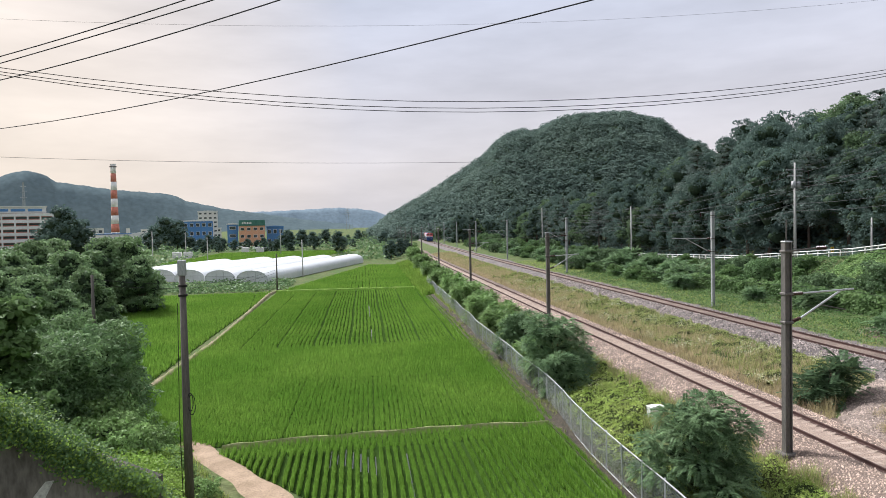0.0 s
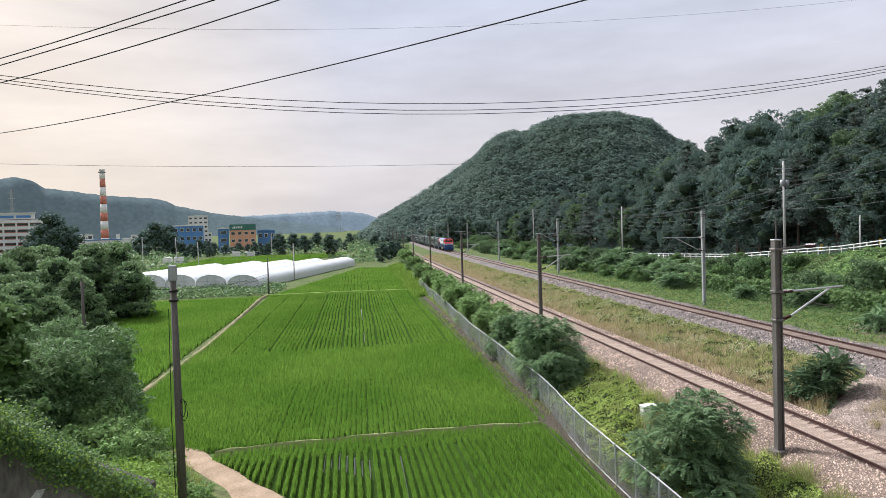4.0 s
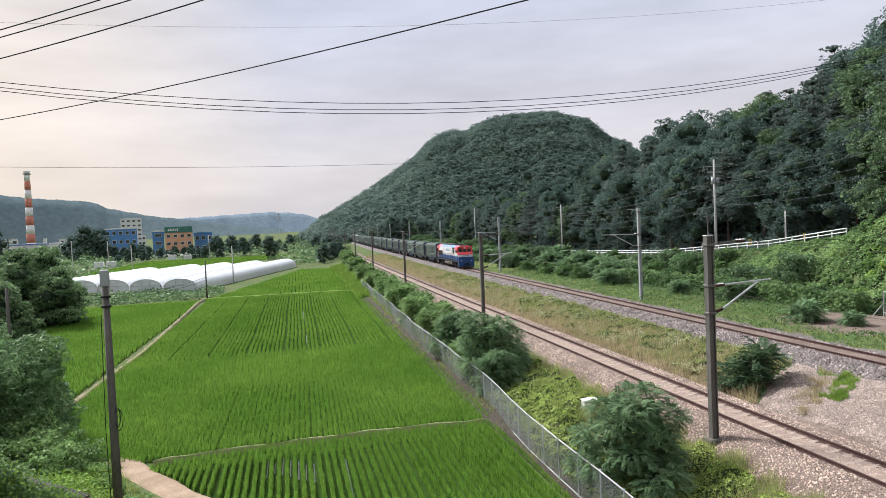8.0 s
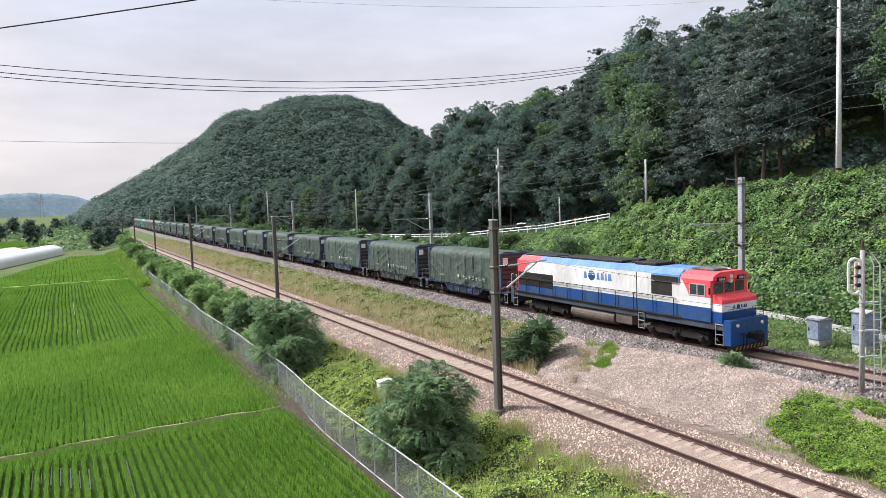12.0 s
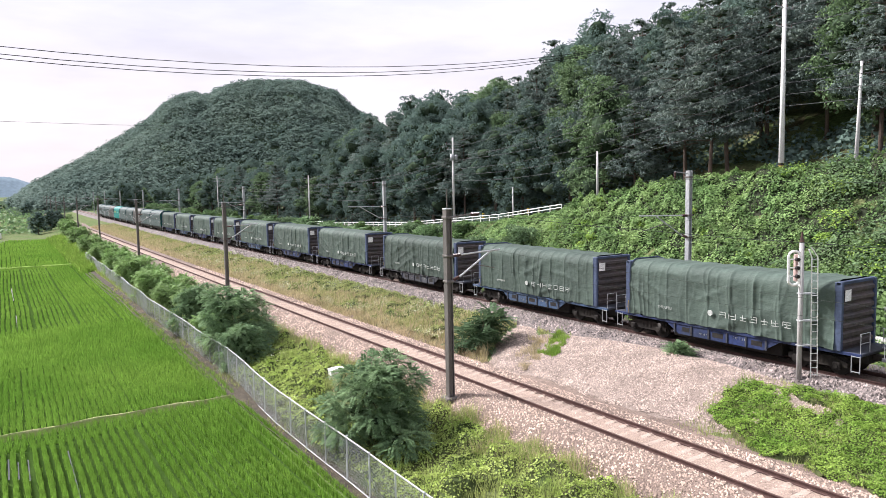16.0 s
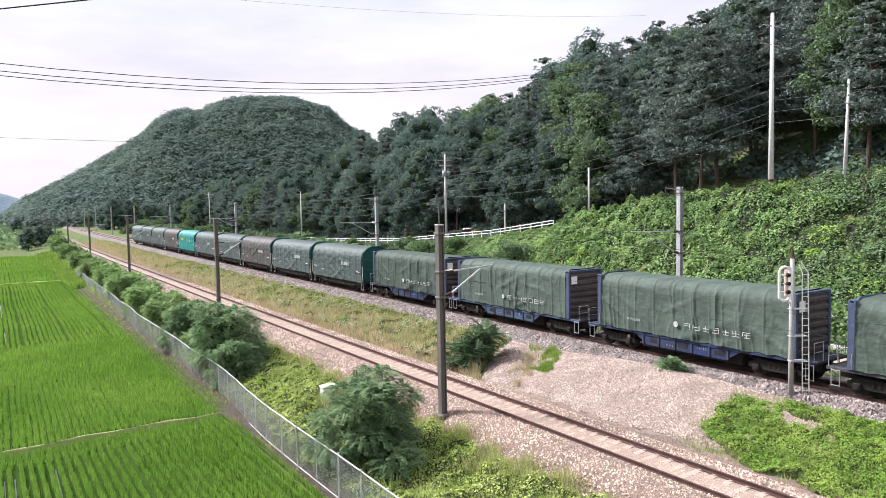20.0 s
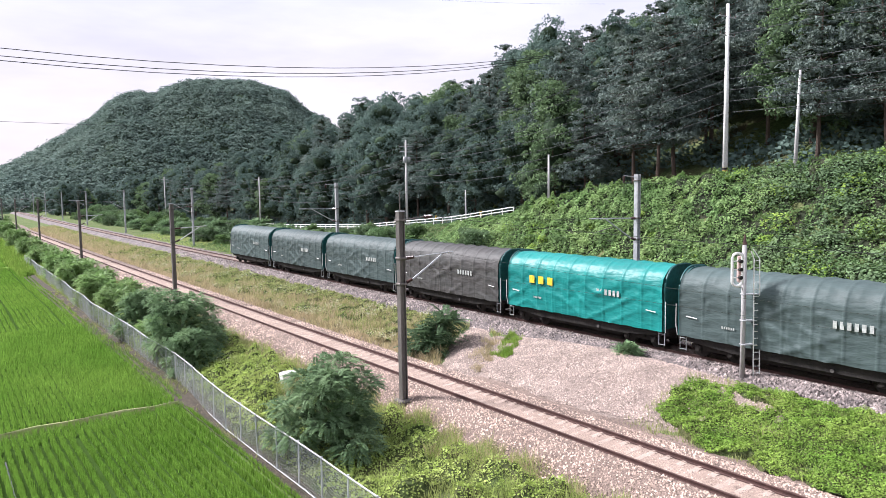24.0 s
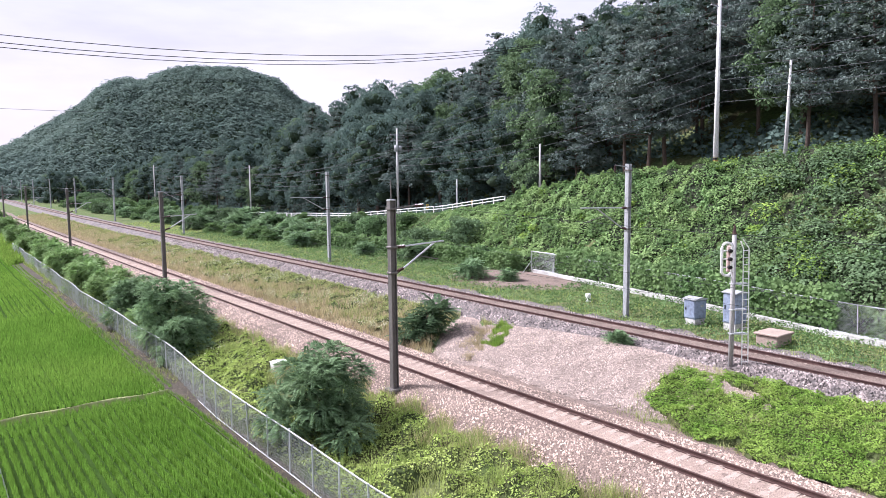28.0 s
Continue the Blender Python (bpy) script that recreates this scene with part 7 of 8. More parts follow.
carpet("verge_leaves", 35.2, 47.0, 8, 120, 66000, 0.13, M["ivy"], "low green weeds beside the far track", 0.12, lambda u, y: (u < toe_x(y)) & (u > 35.4 + 0.7 * wavy(u, y, 3.7, 2)) & (np.hypot((u - 42.2) / 4.4, (y - 45.5) / 6.5) > 0.95), 1.3, "weeds")


def grass(name, u0, u1, y0, y1, n, h, w, material, label, keep=None, power=1.4, lean=0.45):
    yy = near_weighted(n, y0, y1, power)
    uu = rng.uniform(u0, u1, n)
    if keep is not None:
        ok = keep(uu, yy)
        uu, yy = uu[ok], yy[ok]
    xx = uu + bend(yy)
    base = np.stack([xx, yy, land_z(xx, yy) - 0.03], 1)
    grow = 1 + yy / 160
    tuft = np.clip(0.75 + 0.65 * wavy(xx, yy, 2.4, 2) + 0.35 * wavy(xx, yy, 0.9, 5), 0.25, 1.6)
    v, f = blades(base, h * tuft * rng.uniform(0.5, 1.2, len(xx)), w * grow, lean)
    return stuff(name, v, f, material, label, "grass")


grass("slope_grass", 11.6, 16.9, 4, 130, 62000, 0.70, 0.028, M["fresh_grass"], "tall green weeds on the railway slope", clear_of_box)
grass("slope_dry_grass", 14.4, 17.2, 4, 100, 42000, 0.62, 0.022, M["dry"], "yellowed grass along the edge of the ballast", lambda u, y: u > 15.3 + 1.1 * wavy(u, y, 4.5, 6))
grass("slope_weeds", 13.2, 17.0, 3, 60, 46000, 0.62, 0.024, M["weed"], "mixed green and yellow weeds at the top of the slope", lambda u, y: u > 14.4 + 1.0 * wavy(u, y, 3.6, 2), 1.2)
grass("strip_grass", 24.0, 29.0, 33, 230, 45000, 0.55, 0.045, M["weed"], "green grass on the strip between the tracks", lambda u, y: spur(u, y) > 1.0)
grass("strip_dry_grass", 22.7, 28.2, 30, 230, 100000, 0.62, 0.04, M["dry"], "straw-coloured tall grass between the tracks", lambda u, y: (spur(u, y) > 1.05) & (y > 31.5 + 0.8 * wavy(u, y, 2)) & (wavy(u * 2, y, 17, 3) > -0.95 + 0.22 * (u - 23) + 0.25 * rng.normal(size=len(u))))
grass("strip_grass", 22.9, 29.2, 0, 19, 16000, 0.35, 0.03, M["weed"], "rough green grass beside the gravel heap")
grass("verge_grass", 34.8, 41.5, 5, 160, 26000, 0.28, 0.035, M["fresh_grass"], "short green grass beside the far track", lambda u, y: (u < toe_x(y) + 1) & (np.hypot((u - 42.2) / 4.4, (y - 45.5) / 6.5) > 0.9 + 0.2 * rng.normal(size=len(u))))
grass("path_weeds", -10.5, -3.6, 22, 37, 15000, 0.42, 0.03, M["fresh_grass"], "green weeds along the edge of the dirt path", lambda u, y: u < -8.4 + (36.9 - y) * 0.44 + 0.25 * wavy(u, y, 1.7), 1.0)
grass("fence_weeds", 10.5, 11.5, 5, 90, 9000, 0.35, 0.03, M["weed"], "scattered weeds along the foot of the fence", lambda u, y: wavy(u * 3, y, 5, 2) > 0.1)
grass("straw_litter", 10.55, 11.6, 5, 90, 16000, 0.10, 0.026, M["dry"], "dry straw litter on the soil along the fence", lambda u, y: wavy(u * 3, y, 3.1, 7) > -0.2, 1.2, 2.2)
grass("field_edge_grass", 10.0, 13.5, 110, 200, 14000, 0.9, 0.10, M["vine"], "pale tall grass where the fence ends")


grass("patch_grass", 25.6, 30.4, 29.0, 34.0, 34000, 0.36, 0.028, M["vine"], "small bright green grass patch by the gravel", lambda u, y: np.abs((y - 29.7) - 0.68 * (u - 25.9)) < 0.70 + 0.3 * wavy(u, y, 1.5), 1.0)
grass("heap_weeds", 23.4, 27.4, 28.6, 34.2, 9000, 0.55, 0.022, M["dry"], "dry brown weeds beside the gravel heap", lambda u, y: np.abs((y - 30.4) - 0.75 * (u - 25.0)) + 0.25 * np.abs(u - 25.2) < 0.75 + 0.5 * wavy(u, y, 1.3), 1.0)
grass("heap_weeds", 23.6, 29.0, 15, 28, 7000, 0.22, 0.02, M["dry"], "sparse dry weeds on the gravel heap", lambda u, y: wavy(u, y, 2.7, 6) > 0.62, 1.0)


def flowers(name, n, u0, u1, y0, y1, label, keep):
    yy, uu = rng.uniform(y0, y1, n), rng.uniform(u0, u1, n)
    ok = keep(uu, yy)
    xx, yy = (uu + bend(yy))[ok], yy[ok]
    c = np.stack([xx, yy, land_z(xx, yy) + rng.uniform(0.45, 0.85, len(xx))], 1)
    v, f = leaf_cards(c, rng.normal(0, 0.3, (len(xx), 3)) + np.array([0, 0, 1]), 0.07, 0.9)
    return stuff(name, v, f, M["blossom"], label, "wild flowers")


flowers("white_weed_flowers", 22000, 23, 29, 33, 110, "pale fluffy weed flowers between the tracks", lambda u, y: wavy(u, y, 6, 9) > 0.3)
flowers("white_weed_flowers", 2500, 12, 16.8, 26, 60, "pale weed flowers on the slope", lambda u, y: wavy(u, y, 5, 4) > 0.4)


def free_leaves(name, place, n, size, material, label):
    """Leaves hung over a patch given as a function of two numbers from 0 to 1."""
    a, b = rng.uniform(0, 1, n), rng.uniform(0, 1, n)
    c, nn = place(a, b)
    v, f = leaf_cards(c + rng.normal(0, 0.14, (n, 3)), nn + rng.normal(0, 0.55, (n, 3)), size * rng.uniform(0.6, 1.4, n), 0.62)
    return stuff(name, v, f, material, label, "creeper")


def wall_top(a, b):
    px = -17.5 + 11.6 * a
    t = (px + 6.05) / -11.45
    zt = np.interp(px, [-17.5, -10.6, -7.6, -6.05], [7.2, 4.3, 2.7, 1.75])
    hang = np.clip(b - 0.55, 0, 1) / 0.45
    back = np.clip(0.55 - b, 0, 1) / 0.55
    end = np.interp(px, [-9.8, -6.05], [0.0, 1.0])
    z = zt + 0.45 - 0.70 * end + (1 - 0.55 * end) * 0.50 * wavy(px, b * 6, 1.7) + (1 - 0.5 * end) * 0.42 * np.abs(wavy(px * 1.3, b * 5, 0.9, 4)) - hang * (1 - 0.75 * end) * (0.22 + 0.36 * np.sin(px * 1.7 + 2.2) + 0.26 * np.sin(px * 5.3 + 1)) - back * (0.8 + 1.3 * end)
    y = 21.6 - 4.5 * t - 0.12 - 0.25 * hang + back * 3.0
    return np.stack([px, y, z], 1), np.stack([0 * px, -0.4 - hang, 1 - 0.6 * hang], 1)


free_leaves("wall_creeper", wall_top, 24000, 0.085, M["vine"], "yellow-green creeper spilling over the concrete wing wall")
free_leaves("wall_creeper", wall_top, 48000, 0.09, M["ivy"], "bright creeper spilling over the concrete wing wall")


def slope_left(a, b):
    px = -17.0 + (11.5 - 3.0 * b ** 1.3) * a
    py = 22.5 + 13.5 * b - 3.0 * (1 - a)
    z = np.interp(b, [0, 0.45, 1], [1, 0.45, 0]) * np.interp(a, [0, 0.55, 0.85, 1], [8.2, 6.0, 3.4, 0.6]) + FIELD + 0.5 + 0.3 * wavy(px, py, 2.3)
    return np.stack([px, py, z], 1), np.stack([0.2 + 0 * px, 0.2 + 0 * px, 1 + 0 * px], 1)


free_leaves("slope_creeper", slope_left, 34000, 0.13, M["vine"], "green creeper and weeds on the slope behind the wall")
gx, gy = np.meshgrid(np.linspace(0, 1, 24), np.linspace(0, 1, 24))
c, _ = slope_left(gx.ravel(), gy.ravel())
i = np.arange(576).reshape(24, 24)
stuff("slope_earth", c - np.array([0, 0, 0.25]), np.stack([i[:-1, :-1], i[:-1, 1:], i[1:, 1:], i[1:, :-1]], -1).reshape(-1, 4), M["ground"], "overgrown earth slope behind the wall", "slope", "structure", True)
# low hedge before the greenhouses
hx, hy = rng.uniform(-45, -12, 9000), rng.uniform(128, 152, 9000)
ok = rng.uniform(size=9000) < 0.5 + 0.5 * wavy(hx, hy, 9)
hc = np.stack([hx, hy, FIELD + rng.uniform(0.1, 1.3, 9000) * (0.6 + 0.5 * wavy(hx, hy, 7, 3))], 1)[ok]
v, f = leaf_cards(hc, rng.normal(0, 0.5, hc.shape) + np.array([0, 0, 1]), 0.5, 0.8)
stuff("field_hedge", v, f, M["leaf_willow"], "low green hedge and weeds before the greenhouses", "hedge")

# ---- train: built with its front at y = 0, running towards -y, rail level z = 0 ----
def wheelset(g, y, r=0.43):
    for s in (-1, 1):
        g.tube([(s * 0.70, y, r), (s * 0.83, y, r)], r, 16)
        g.tube([(s * 0.66, y, r), (s * 0.70, y, r)], r + 0.03, 16)
    g.tube([(-0.75, y, r), (0.75, y, r)], 0.08, 8)


def bogie(parent, yc, axles, base):
    """A bogie with side frames, springs, axle boxes and wheelsets."""
    b = part("bogie", Geo().box(-0.9, 0.9, yc - base * (axles - 1) / 2 - 0.3, yc + base * (axles - 1) / 2 + 0.3, 0.40, 0.85, 0.04), M["under"], parent)
    for s in (-1, 1):
        half = base * (axles - 1) / 2 + 0.42
        g = Geo().prism([(yc - half, 0.42), (yc - half * 0.55, 0.36), (yc + half * 0.55, 0.36), (yc + half, 0.42), (yc + half, 0.62), (yc + half * 0.5, 0.82), (yc - half * 0.5, 0.82), (yc - half, 0.62)], "x", s * 0.98 - 0.06, s * 0.98 + 0.06)
        part("side_frame", g, M["under"], b)
        for k in range(axles):
            ya = yc + (k - (axles - 1) / 2) * base
            part("axle_box", Geo().box(s * 1.08 - 0.09, s * 1.08 + 0.09, ya - 0.16, ya + 0.16, 0.28, 0.60, 0.03).tube([(s * 1.16, ya, 0.43), (s * 1.20, ya, 0.43)], 0.10, 8), M["under"], b)
        for o in (-0.25, 0, 0.25):
            part("spring", Geo().tube([(s * 1.0, yc + o, 0.5), (s * 1.0, yc + o, 0.8)], 0.09, 8), M["under"], b)
    for k in range(axles):
        g = Geo()
        wheelset(g, yc + (k - (axles - 1) / 2) * base)
        part("wheelset", g, M["under"], b)
    return b


def steps(parent, y, s, z0, z1, w=0.4):
    g = Geo()
    for o in (-w / 2, w / 2):
        g.tube([(s * 1.40, y + o, z0), (s * 1.40, y + o, z1)], 0.02, 5)
    n = max(2, int((z1 - z0) / 0.3))
    for i in range(n):
        z = z0 + 0.05 + i * (z1 - z0 - 0.1) / (n - 1)
        g.tube([(s * 1.40, y - w / 2, z), (s * 1.40, y + w / 2, z)], 0.02, 5)
    return part("steps", g, M["pole_light"], parent, "pale steel steps")


def locomotive():
    ob = thing("locomotive", pose(0, 0, 0), "diesel freight locomotive in red, white and blue paint", "locomotive")

    def side_plate(name, s, poly, x0, x1, material, label="", parent=None):
        return part(name, Geo().prism(poly, "x", min(s * x0, s * x1), max(s * x0, s * x1)), M[material], parent or ob, label)

    # frame and pilot
    part("underframe", Geo().box(-1.36, 1.36, 0.6, 19.2, 1.12, 1.50, 0.03), M["loco_frame"], ob, "grimy blue-black underframe")
    part("pilot", Geo().prism([(-1.45, 0.42), (1.45, 0.42), (1.45, 1.72), (-1.45, 1.72)], "y", 0.12, 0.55), M["loco_blue"], ob, "deep blue front plate")
    part("pilot", Geo().box(-1.42, 1.42, 18.95, 19.3, 0.55, 1.62, 0.03), M["loco_frame"], ob, "grimy rear plate")
    part("plough", Geo().prism([(-1.30, 0.12), (1.30, 0.12), (1.4, 0.42), (-1.4, 0.42)], "y", 0.02, 0.40), M["black"], ob)
    for i in range(9):
        x = -1.22 + i * 0.28
        part("hazard_stripe", Geo().prism([(x, 0.20), (x + 0.09, 0.20), (x + 0.19, 0.38), (x + 0.10, 0.38)], "y", 0.008, 0.019), M["old_yellow"], ob)
    part("coupler", Geo().box(-0.17, 0.17, -0.45, 0.2, 0.72, 1.02, 0.04).box(-0.24, 0.24, -0.6, -0.3, 0.68, 1.06, 0.05), M["under"], ob)
    part("coupler", Geo().box(-0.17, 0.17, 19.2, 20.0, 0.72, 1.02, 0.04), M["under"], ob)
    for x in (-0.75, -0.5, 0.5, 0.75):
        part("air_hose", Geo().tube([(x, 0.1, 1.0), (x, -0.08, 0.95), (x, -0.1, 0.6), (x * 0.9, -0.02, 0.4)], 0.03, 5), M["black"], ob)
    # short nose before the cab
    part("nose_band", Geo().box(-1.36, 1.36, 0.70, 1.40, 1.50, 2.10, 0.02), M["loco_blue"], ob, "blue nose band")
    part("nose_band", Geo().box(-1.36, 1.36, 0.70, 1.40, 2.10, 2.52, 0.02), M["loco_white"], ob, "white nose band")
    part("nose_top", Geo().prism([(0.70, 2.52), (1.40, 2.52), (1.40, 2.98), (1.15, 2.95), (0.78, 2.80), (0.70, 2.72)], "x", -1.36, 1.36), M["loco_red"], ob, "red sloping nose top")
    part("emblem_disc", Geo().tube([(-0.12, 0.69, 2.31), (-0.12, 0.68, 2.31)], 0.13, 14), M["loco_blue"], ob)
    for k, x in enumerate((-0.52, 0.08, 0.28, 0.44)):
        part("emblem_bar", Geo().prism([(x, 2.23), (x + 0.13, 2.23), (x + 0.10, 2.40), (x + 0.04, 2.40)], "y", 0.682, 0.694), M["loco_blue"], ob)
    # cab
    part("cab_band", Geo().box(-1.44, 1.44, 1.35, 3.30, 1.50, 2.26), M["loco_blue"], ob, "blue lower cab wall")
    part("cab_band", Geo().box(-1.44, 1.44, 1.35, 3.30, 2.26, 2.80), M["loco_white"], ob, "white cab wall")
    part("cab_band", Geo().box(-1.44, 1.44, 1.35, 3.30, 2.80, 3.72), M["loco_red"], ob, "red upper cab wall")
    roof = [(-1.44, 3.72), (1.44, 3.72), (1.34, 3.95), (0.85, 4.14), (-0.85, 4.14), (-1.34, 3.95)]
    part("cab_roof", Geo().prism(roof, "y", 1.22, 3.30), M["loco_red"], ob, "red rounded cab roof")
    for x0, x1 in ((-1.20, -0.46), (-0.36, 0.36), (0.46, 1.20)):
        part("windscreen", Geo().box(x0, x1, 1.32, 1.348, 3.02, 3.56, 0.01), M["dark_glass"], ob)
        part("wiper", Geo().tube([(x0 + 0.1, 1.30, 3.04), (x0 + 0.4, 1.30, 3.4)], 0.012, 4), M["black"], ob)
    for x in (-0.78, 0.78):
        nb = part("number_board", Geo().box(x - 0.30, x + 0.30, 1.14, 1.34, 3.66, 3.88, 0.02), M["black"], ob, "black lit number board")
        for i in range(4):
            part("digit", Geo().box(x - 0.22 + i * 0.115, x - 0.15 + i * 0.115, 1.128, 1.138, 3.70, 3.83), M["lettering"], nb)
    for z in (3.62, 3.86):
        part("headlight", Geo().tube([(0, 1.34, z), (0, 1.18, z)], 0.11, 12), M["lamp_glass"], ob, "round twin headlight")
    for s in (-1, 1):
        w = side_plate("side_window", s, [(1.72, 2.90), (2.66, 2.90), (2.66, 3.44), (1.72, 3.44)], 1.44, 1.448, "dark_glass")
        fr = Geo()
        for ya, yb, za, zb in ((1.66, 2.72, 2.84, 2.90), (1.66, 2.72, 3.44, 3.50), (1.66, 1.72, 2.90, 3.44), (2.66, 2.72, 2.90, 3.44), (2.16, 2.22, 2.90, 3.44)):
            fr.box(min(s * 1.44, s * 1.456), max(s * 1.44, s * 1.456), ya, yb, za, zb)
        part("frame", fr, M["pole_light"], w)
        side_plate("cab_side", s, [(2.72, 2.80), (3.30, 2.80), (3.30, 3.70), (3.12, 3.55), (2.86, 3.1)], 1.44, 1.446, "loco_white", "white sweep on the cab side")
        side_plate("mirror", s, [(1.30, 3.0), (1.34, 3.0), (1.34, 3.35), (1.30, 3.35)], 1.50, 1.60, "black")
        part("marker_lamp", Geo().tube([(s * 0.95, 0.12, 1.45), (s * 0.95, 0.06, 1.45)], 0.09, 10), M["lamp_glass"], ob)
        # long hood sides
        side_plate("hood_side", s, [(3.30, 1.50), (18.42, 1.50), (18.42, 1.98), (14.4, 1.98), (14.4, 2.24), (3.30, 2.24)], 1.20, 1.33, "loco_blue", "blue lower hood side with a grimy sheen")
        white = [(3.30, 2.242), (14.4, 2.242), (14.4, 2.96), (17.70, 2.96), (17.62, 3.16), (17.30, 3.42), (16.75, 3.68), (16.10, 3.80), (3.30, 3.80)]
        side_plate("hood_side", s, white, 1.20, 1.33, "loco_white", "scuffed white upper hood side")
        red = [(17.704, 2.96), (18.42, 2.96), (18.42, 3.80), (16.10, 3.804), (16.754, 3.684), (17.304, 3.424), (17.624, 3.164)]
        side_plate("hood_side", s, red, 1.20, 1.33, "loco_red", "red rear hood corner")
        for ya, yb, m, lb in ((3.30, 16.08, "loco_roof", "faded blue roof shoulder"), (16.08, 18.42, "loco_red", "red rear roof shoulder")):
            part("hood_shoulder", Geo().add([(s * 1.33, ya, 3.80), (s * 1.33, yb, 3.80), (s * 0.85, yb, 4.14), (s * 0.85, ya, 4.14), (s * 0.7, ya, 3.80), (s * 0.7, yb, 3.80)], [(0, 1, 2, 3), (0, 3, 4), (1, 5, 2), (3, 2, 5, 4)]), M[m], ob, lb)
        grille = side_plate("grille", s, [(14.42, 2.0), (18.30, 2.0), (18.30, 2.95), (14.42, 2.95)], 1.31, 1.338, "black", "black radiator grille")
        for i in range(9):
            z = 2.05 + i * 0.10
            side_plate("louvre", s, [(14.46, z), (18.26, z), (18.26, z + 0.035), (14.46, z + 0.035)], 1.338, 1.356, "under", parent=grille)
        side_plate("mullion", s, [(16.3, 2.0), (16.38, 2.0), (16.38, 2.95), (16.3, 2.95)], 1.338, 1.36, "black", parent=grille)
        side_plate("grille", s, [(4.0, 2.62), (5.5, 2.62), (5.5, 3.38), (4.0, 3.38)], 1.33, 1.345, "black", "black intake grille")
        part("intake_hood", Geo().prism([(s * 0.95, 3.52), (s * 1.42, 3.52), (s * 1.36, 3.84), (s * 0.95, 4.16)], "y", 3.42, 5.45), M["loco_roof"], ob, "faded blue intake hood")
        side_plate("intake_mouth", s, [(3.5, 3.44), (5.4, 3.44), (5.4, 3.74), (3.5, 3.74)], 1.405, 1.425, "black")
        for ya, yb in ((5.7, 6.6), (6.7, 7.9), (8.0, 9.2), (9.3, 10.5), (10.6, 11.8), (11.9, 13.1), (13.2, 14.3)):
            side_plate("hood_door", s, [(ya, 2.30), (yb - 0.05, 2.30), (yb - 0.05, 3.70), (ya, 3.70)], 1.33, 1.337, "loco_white")
            for zz in (2.5, 3.5):
                side_plate("latch", s, [(ya + 0.06, zz), (ya + 0.12, zz), (ya + 0.12, zz + 0.07), (ya + 0.06, zz + 0.07)], 1.337, 1.352, "black")
        side_plate("seam", s, [(6.62, 1.55), (6.66, 1.55), (6.66, 3.79), (6.62, 3.79)], 1.33, 1.342, "black")
        # emblem: plain slanted bars and a disc with pale arcs
        for y0, wd in ((11.22, 0.30), (10.02, 0.26), (9.66, 0.30), (9.26, 0.14), (9.02, 0.34)):
            side_plate("emblem_bar", s, [(y0, 3.04), (y0 - wd, 3.04), (y0 - wd * 0.75, 3.48), (y0 - 0.02, 3.48)], 1.337, 1.345, "loco_roof")
        side_plate("emblem_disc", s, [(10.50 + 0.32 * math.cos(a), 3.27 + 0.32 * math.sin(a)) for a in np.linspace(0, 2 * math.pi, 20, endpoint=False)], 1.337, 1.346, "loco_blue")
        for z in (3.30, 3.42):
            side_plate("emblem_arc", s, [(10.20, z), (10.5, z + 0.05), (10.80, z), (10.80, z + 0.03), (10.5, z + 0.085), (10.20, z + 0.03)], 1.346, 1.350, "loco_white")
        # walkway and hand rail
        part("walkway", Geo().box(min(s * 1.30, s * 1.46), max(s * 1.30, s * 1.46), 3.3, 18.9, 1.48, 1.54), M["black"], ob)
        part("handrail", Geo().tube([(s * 1.44, y, 2.55) for y in (3.6, 8, 14, 18.9)], 0.022, 5), M["black"], ob)
        for i in range(11):
            part("stanchion", Geo().tube([(s * 1.44, 3.8 + i * 1.5, 1.50), (s * 1.44, 3.8 + i * 1.5, 2.55)], 0.024, 5), M["black"], ob)
        steps(ob, 0.85, s, 0.35, 1.50, 0.46)
        steps(ob, 6.25, s, 0.45, 1.45, 0.45)
        steps(ob, 18.75, s, 0.35, 1.50, 0.46)
        part("end_rail", Geo().tube([(s * 1.38, 18.55, 1.55), (s * 1.38, 18.55, 2.70), (s * 1.38, 19.2, 2.70), (s * 1.38, 19.2, 1.55)], 0.02, 5), M["white_metal"], ob)
        part("front_rail", Geo().tube([(s * 1.35, 0.30, 1.72), (s * 1.35, 0.30, 2.30), (s * 0.5, 0.30, 2.30), (s * 0.5, 0.30, 1.72)], 0.02, 5), M["loco_blue"], ob)
    part("hood_core", Geo().box(-1.19, 1.19, 3.3, 18.40, 1.50, 3.79), M["black"], ob)
    part("hood_end", Geo().box(-1.32, 1.32, 18.42, 18.48, 1.50, 3.9), M["loco_red"], ob, "red rear hood end")
    part("hood_roof", Geo().box(-0.86, 0.86, 3.3, 18.42, 4.02, 4.16, 0.03), M["loco_roof"], ob, "faded blue roof")
    for y0, y1, h in ((14.6, 18.2, 0.12), (8.3, 13.2, 0.16), (5.6, 7.3, 0.18), (13.4, 14.3, 0.10)):
        part("roof_fan_housing", Geo().box(-0.80, 0.80, y0, y1, 4.16, 4.16 + h, 0.04), M["black"], ob, "sooty roof fan housing")
    part("exhaust", Geo().box(-0.3, 0.3, 7.4, 8.1, 4.16, 4.44, 0.03), M["black"], ob)
    part("horn", Geo().tube([(0.4, 1.5, 4.20), (0.4, 2.1, 4.20)], 0.05, 8, 0.09), M["pole_light"], ob)
    part("roof_unit", Geo().box(-0.7, 0.7, 1.7, 3.2, 4.12, 4.26, 0.04), M["roof_grime"], ob, "grimy roof unit")
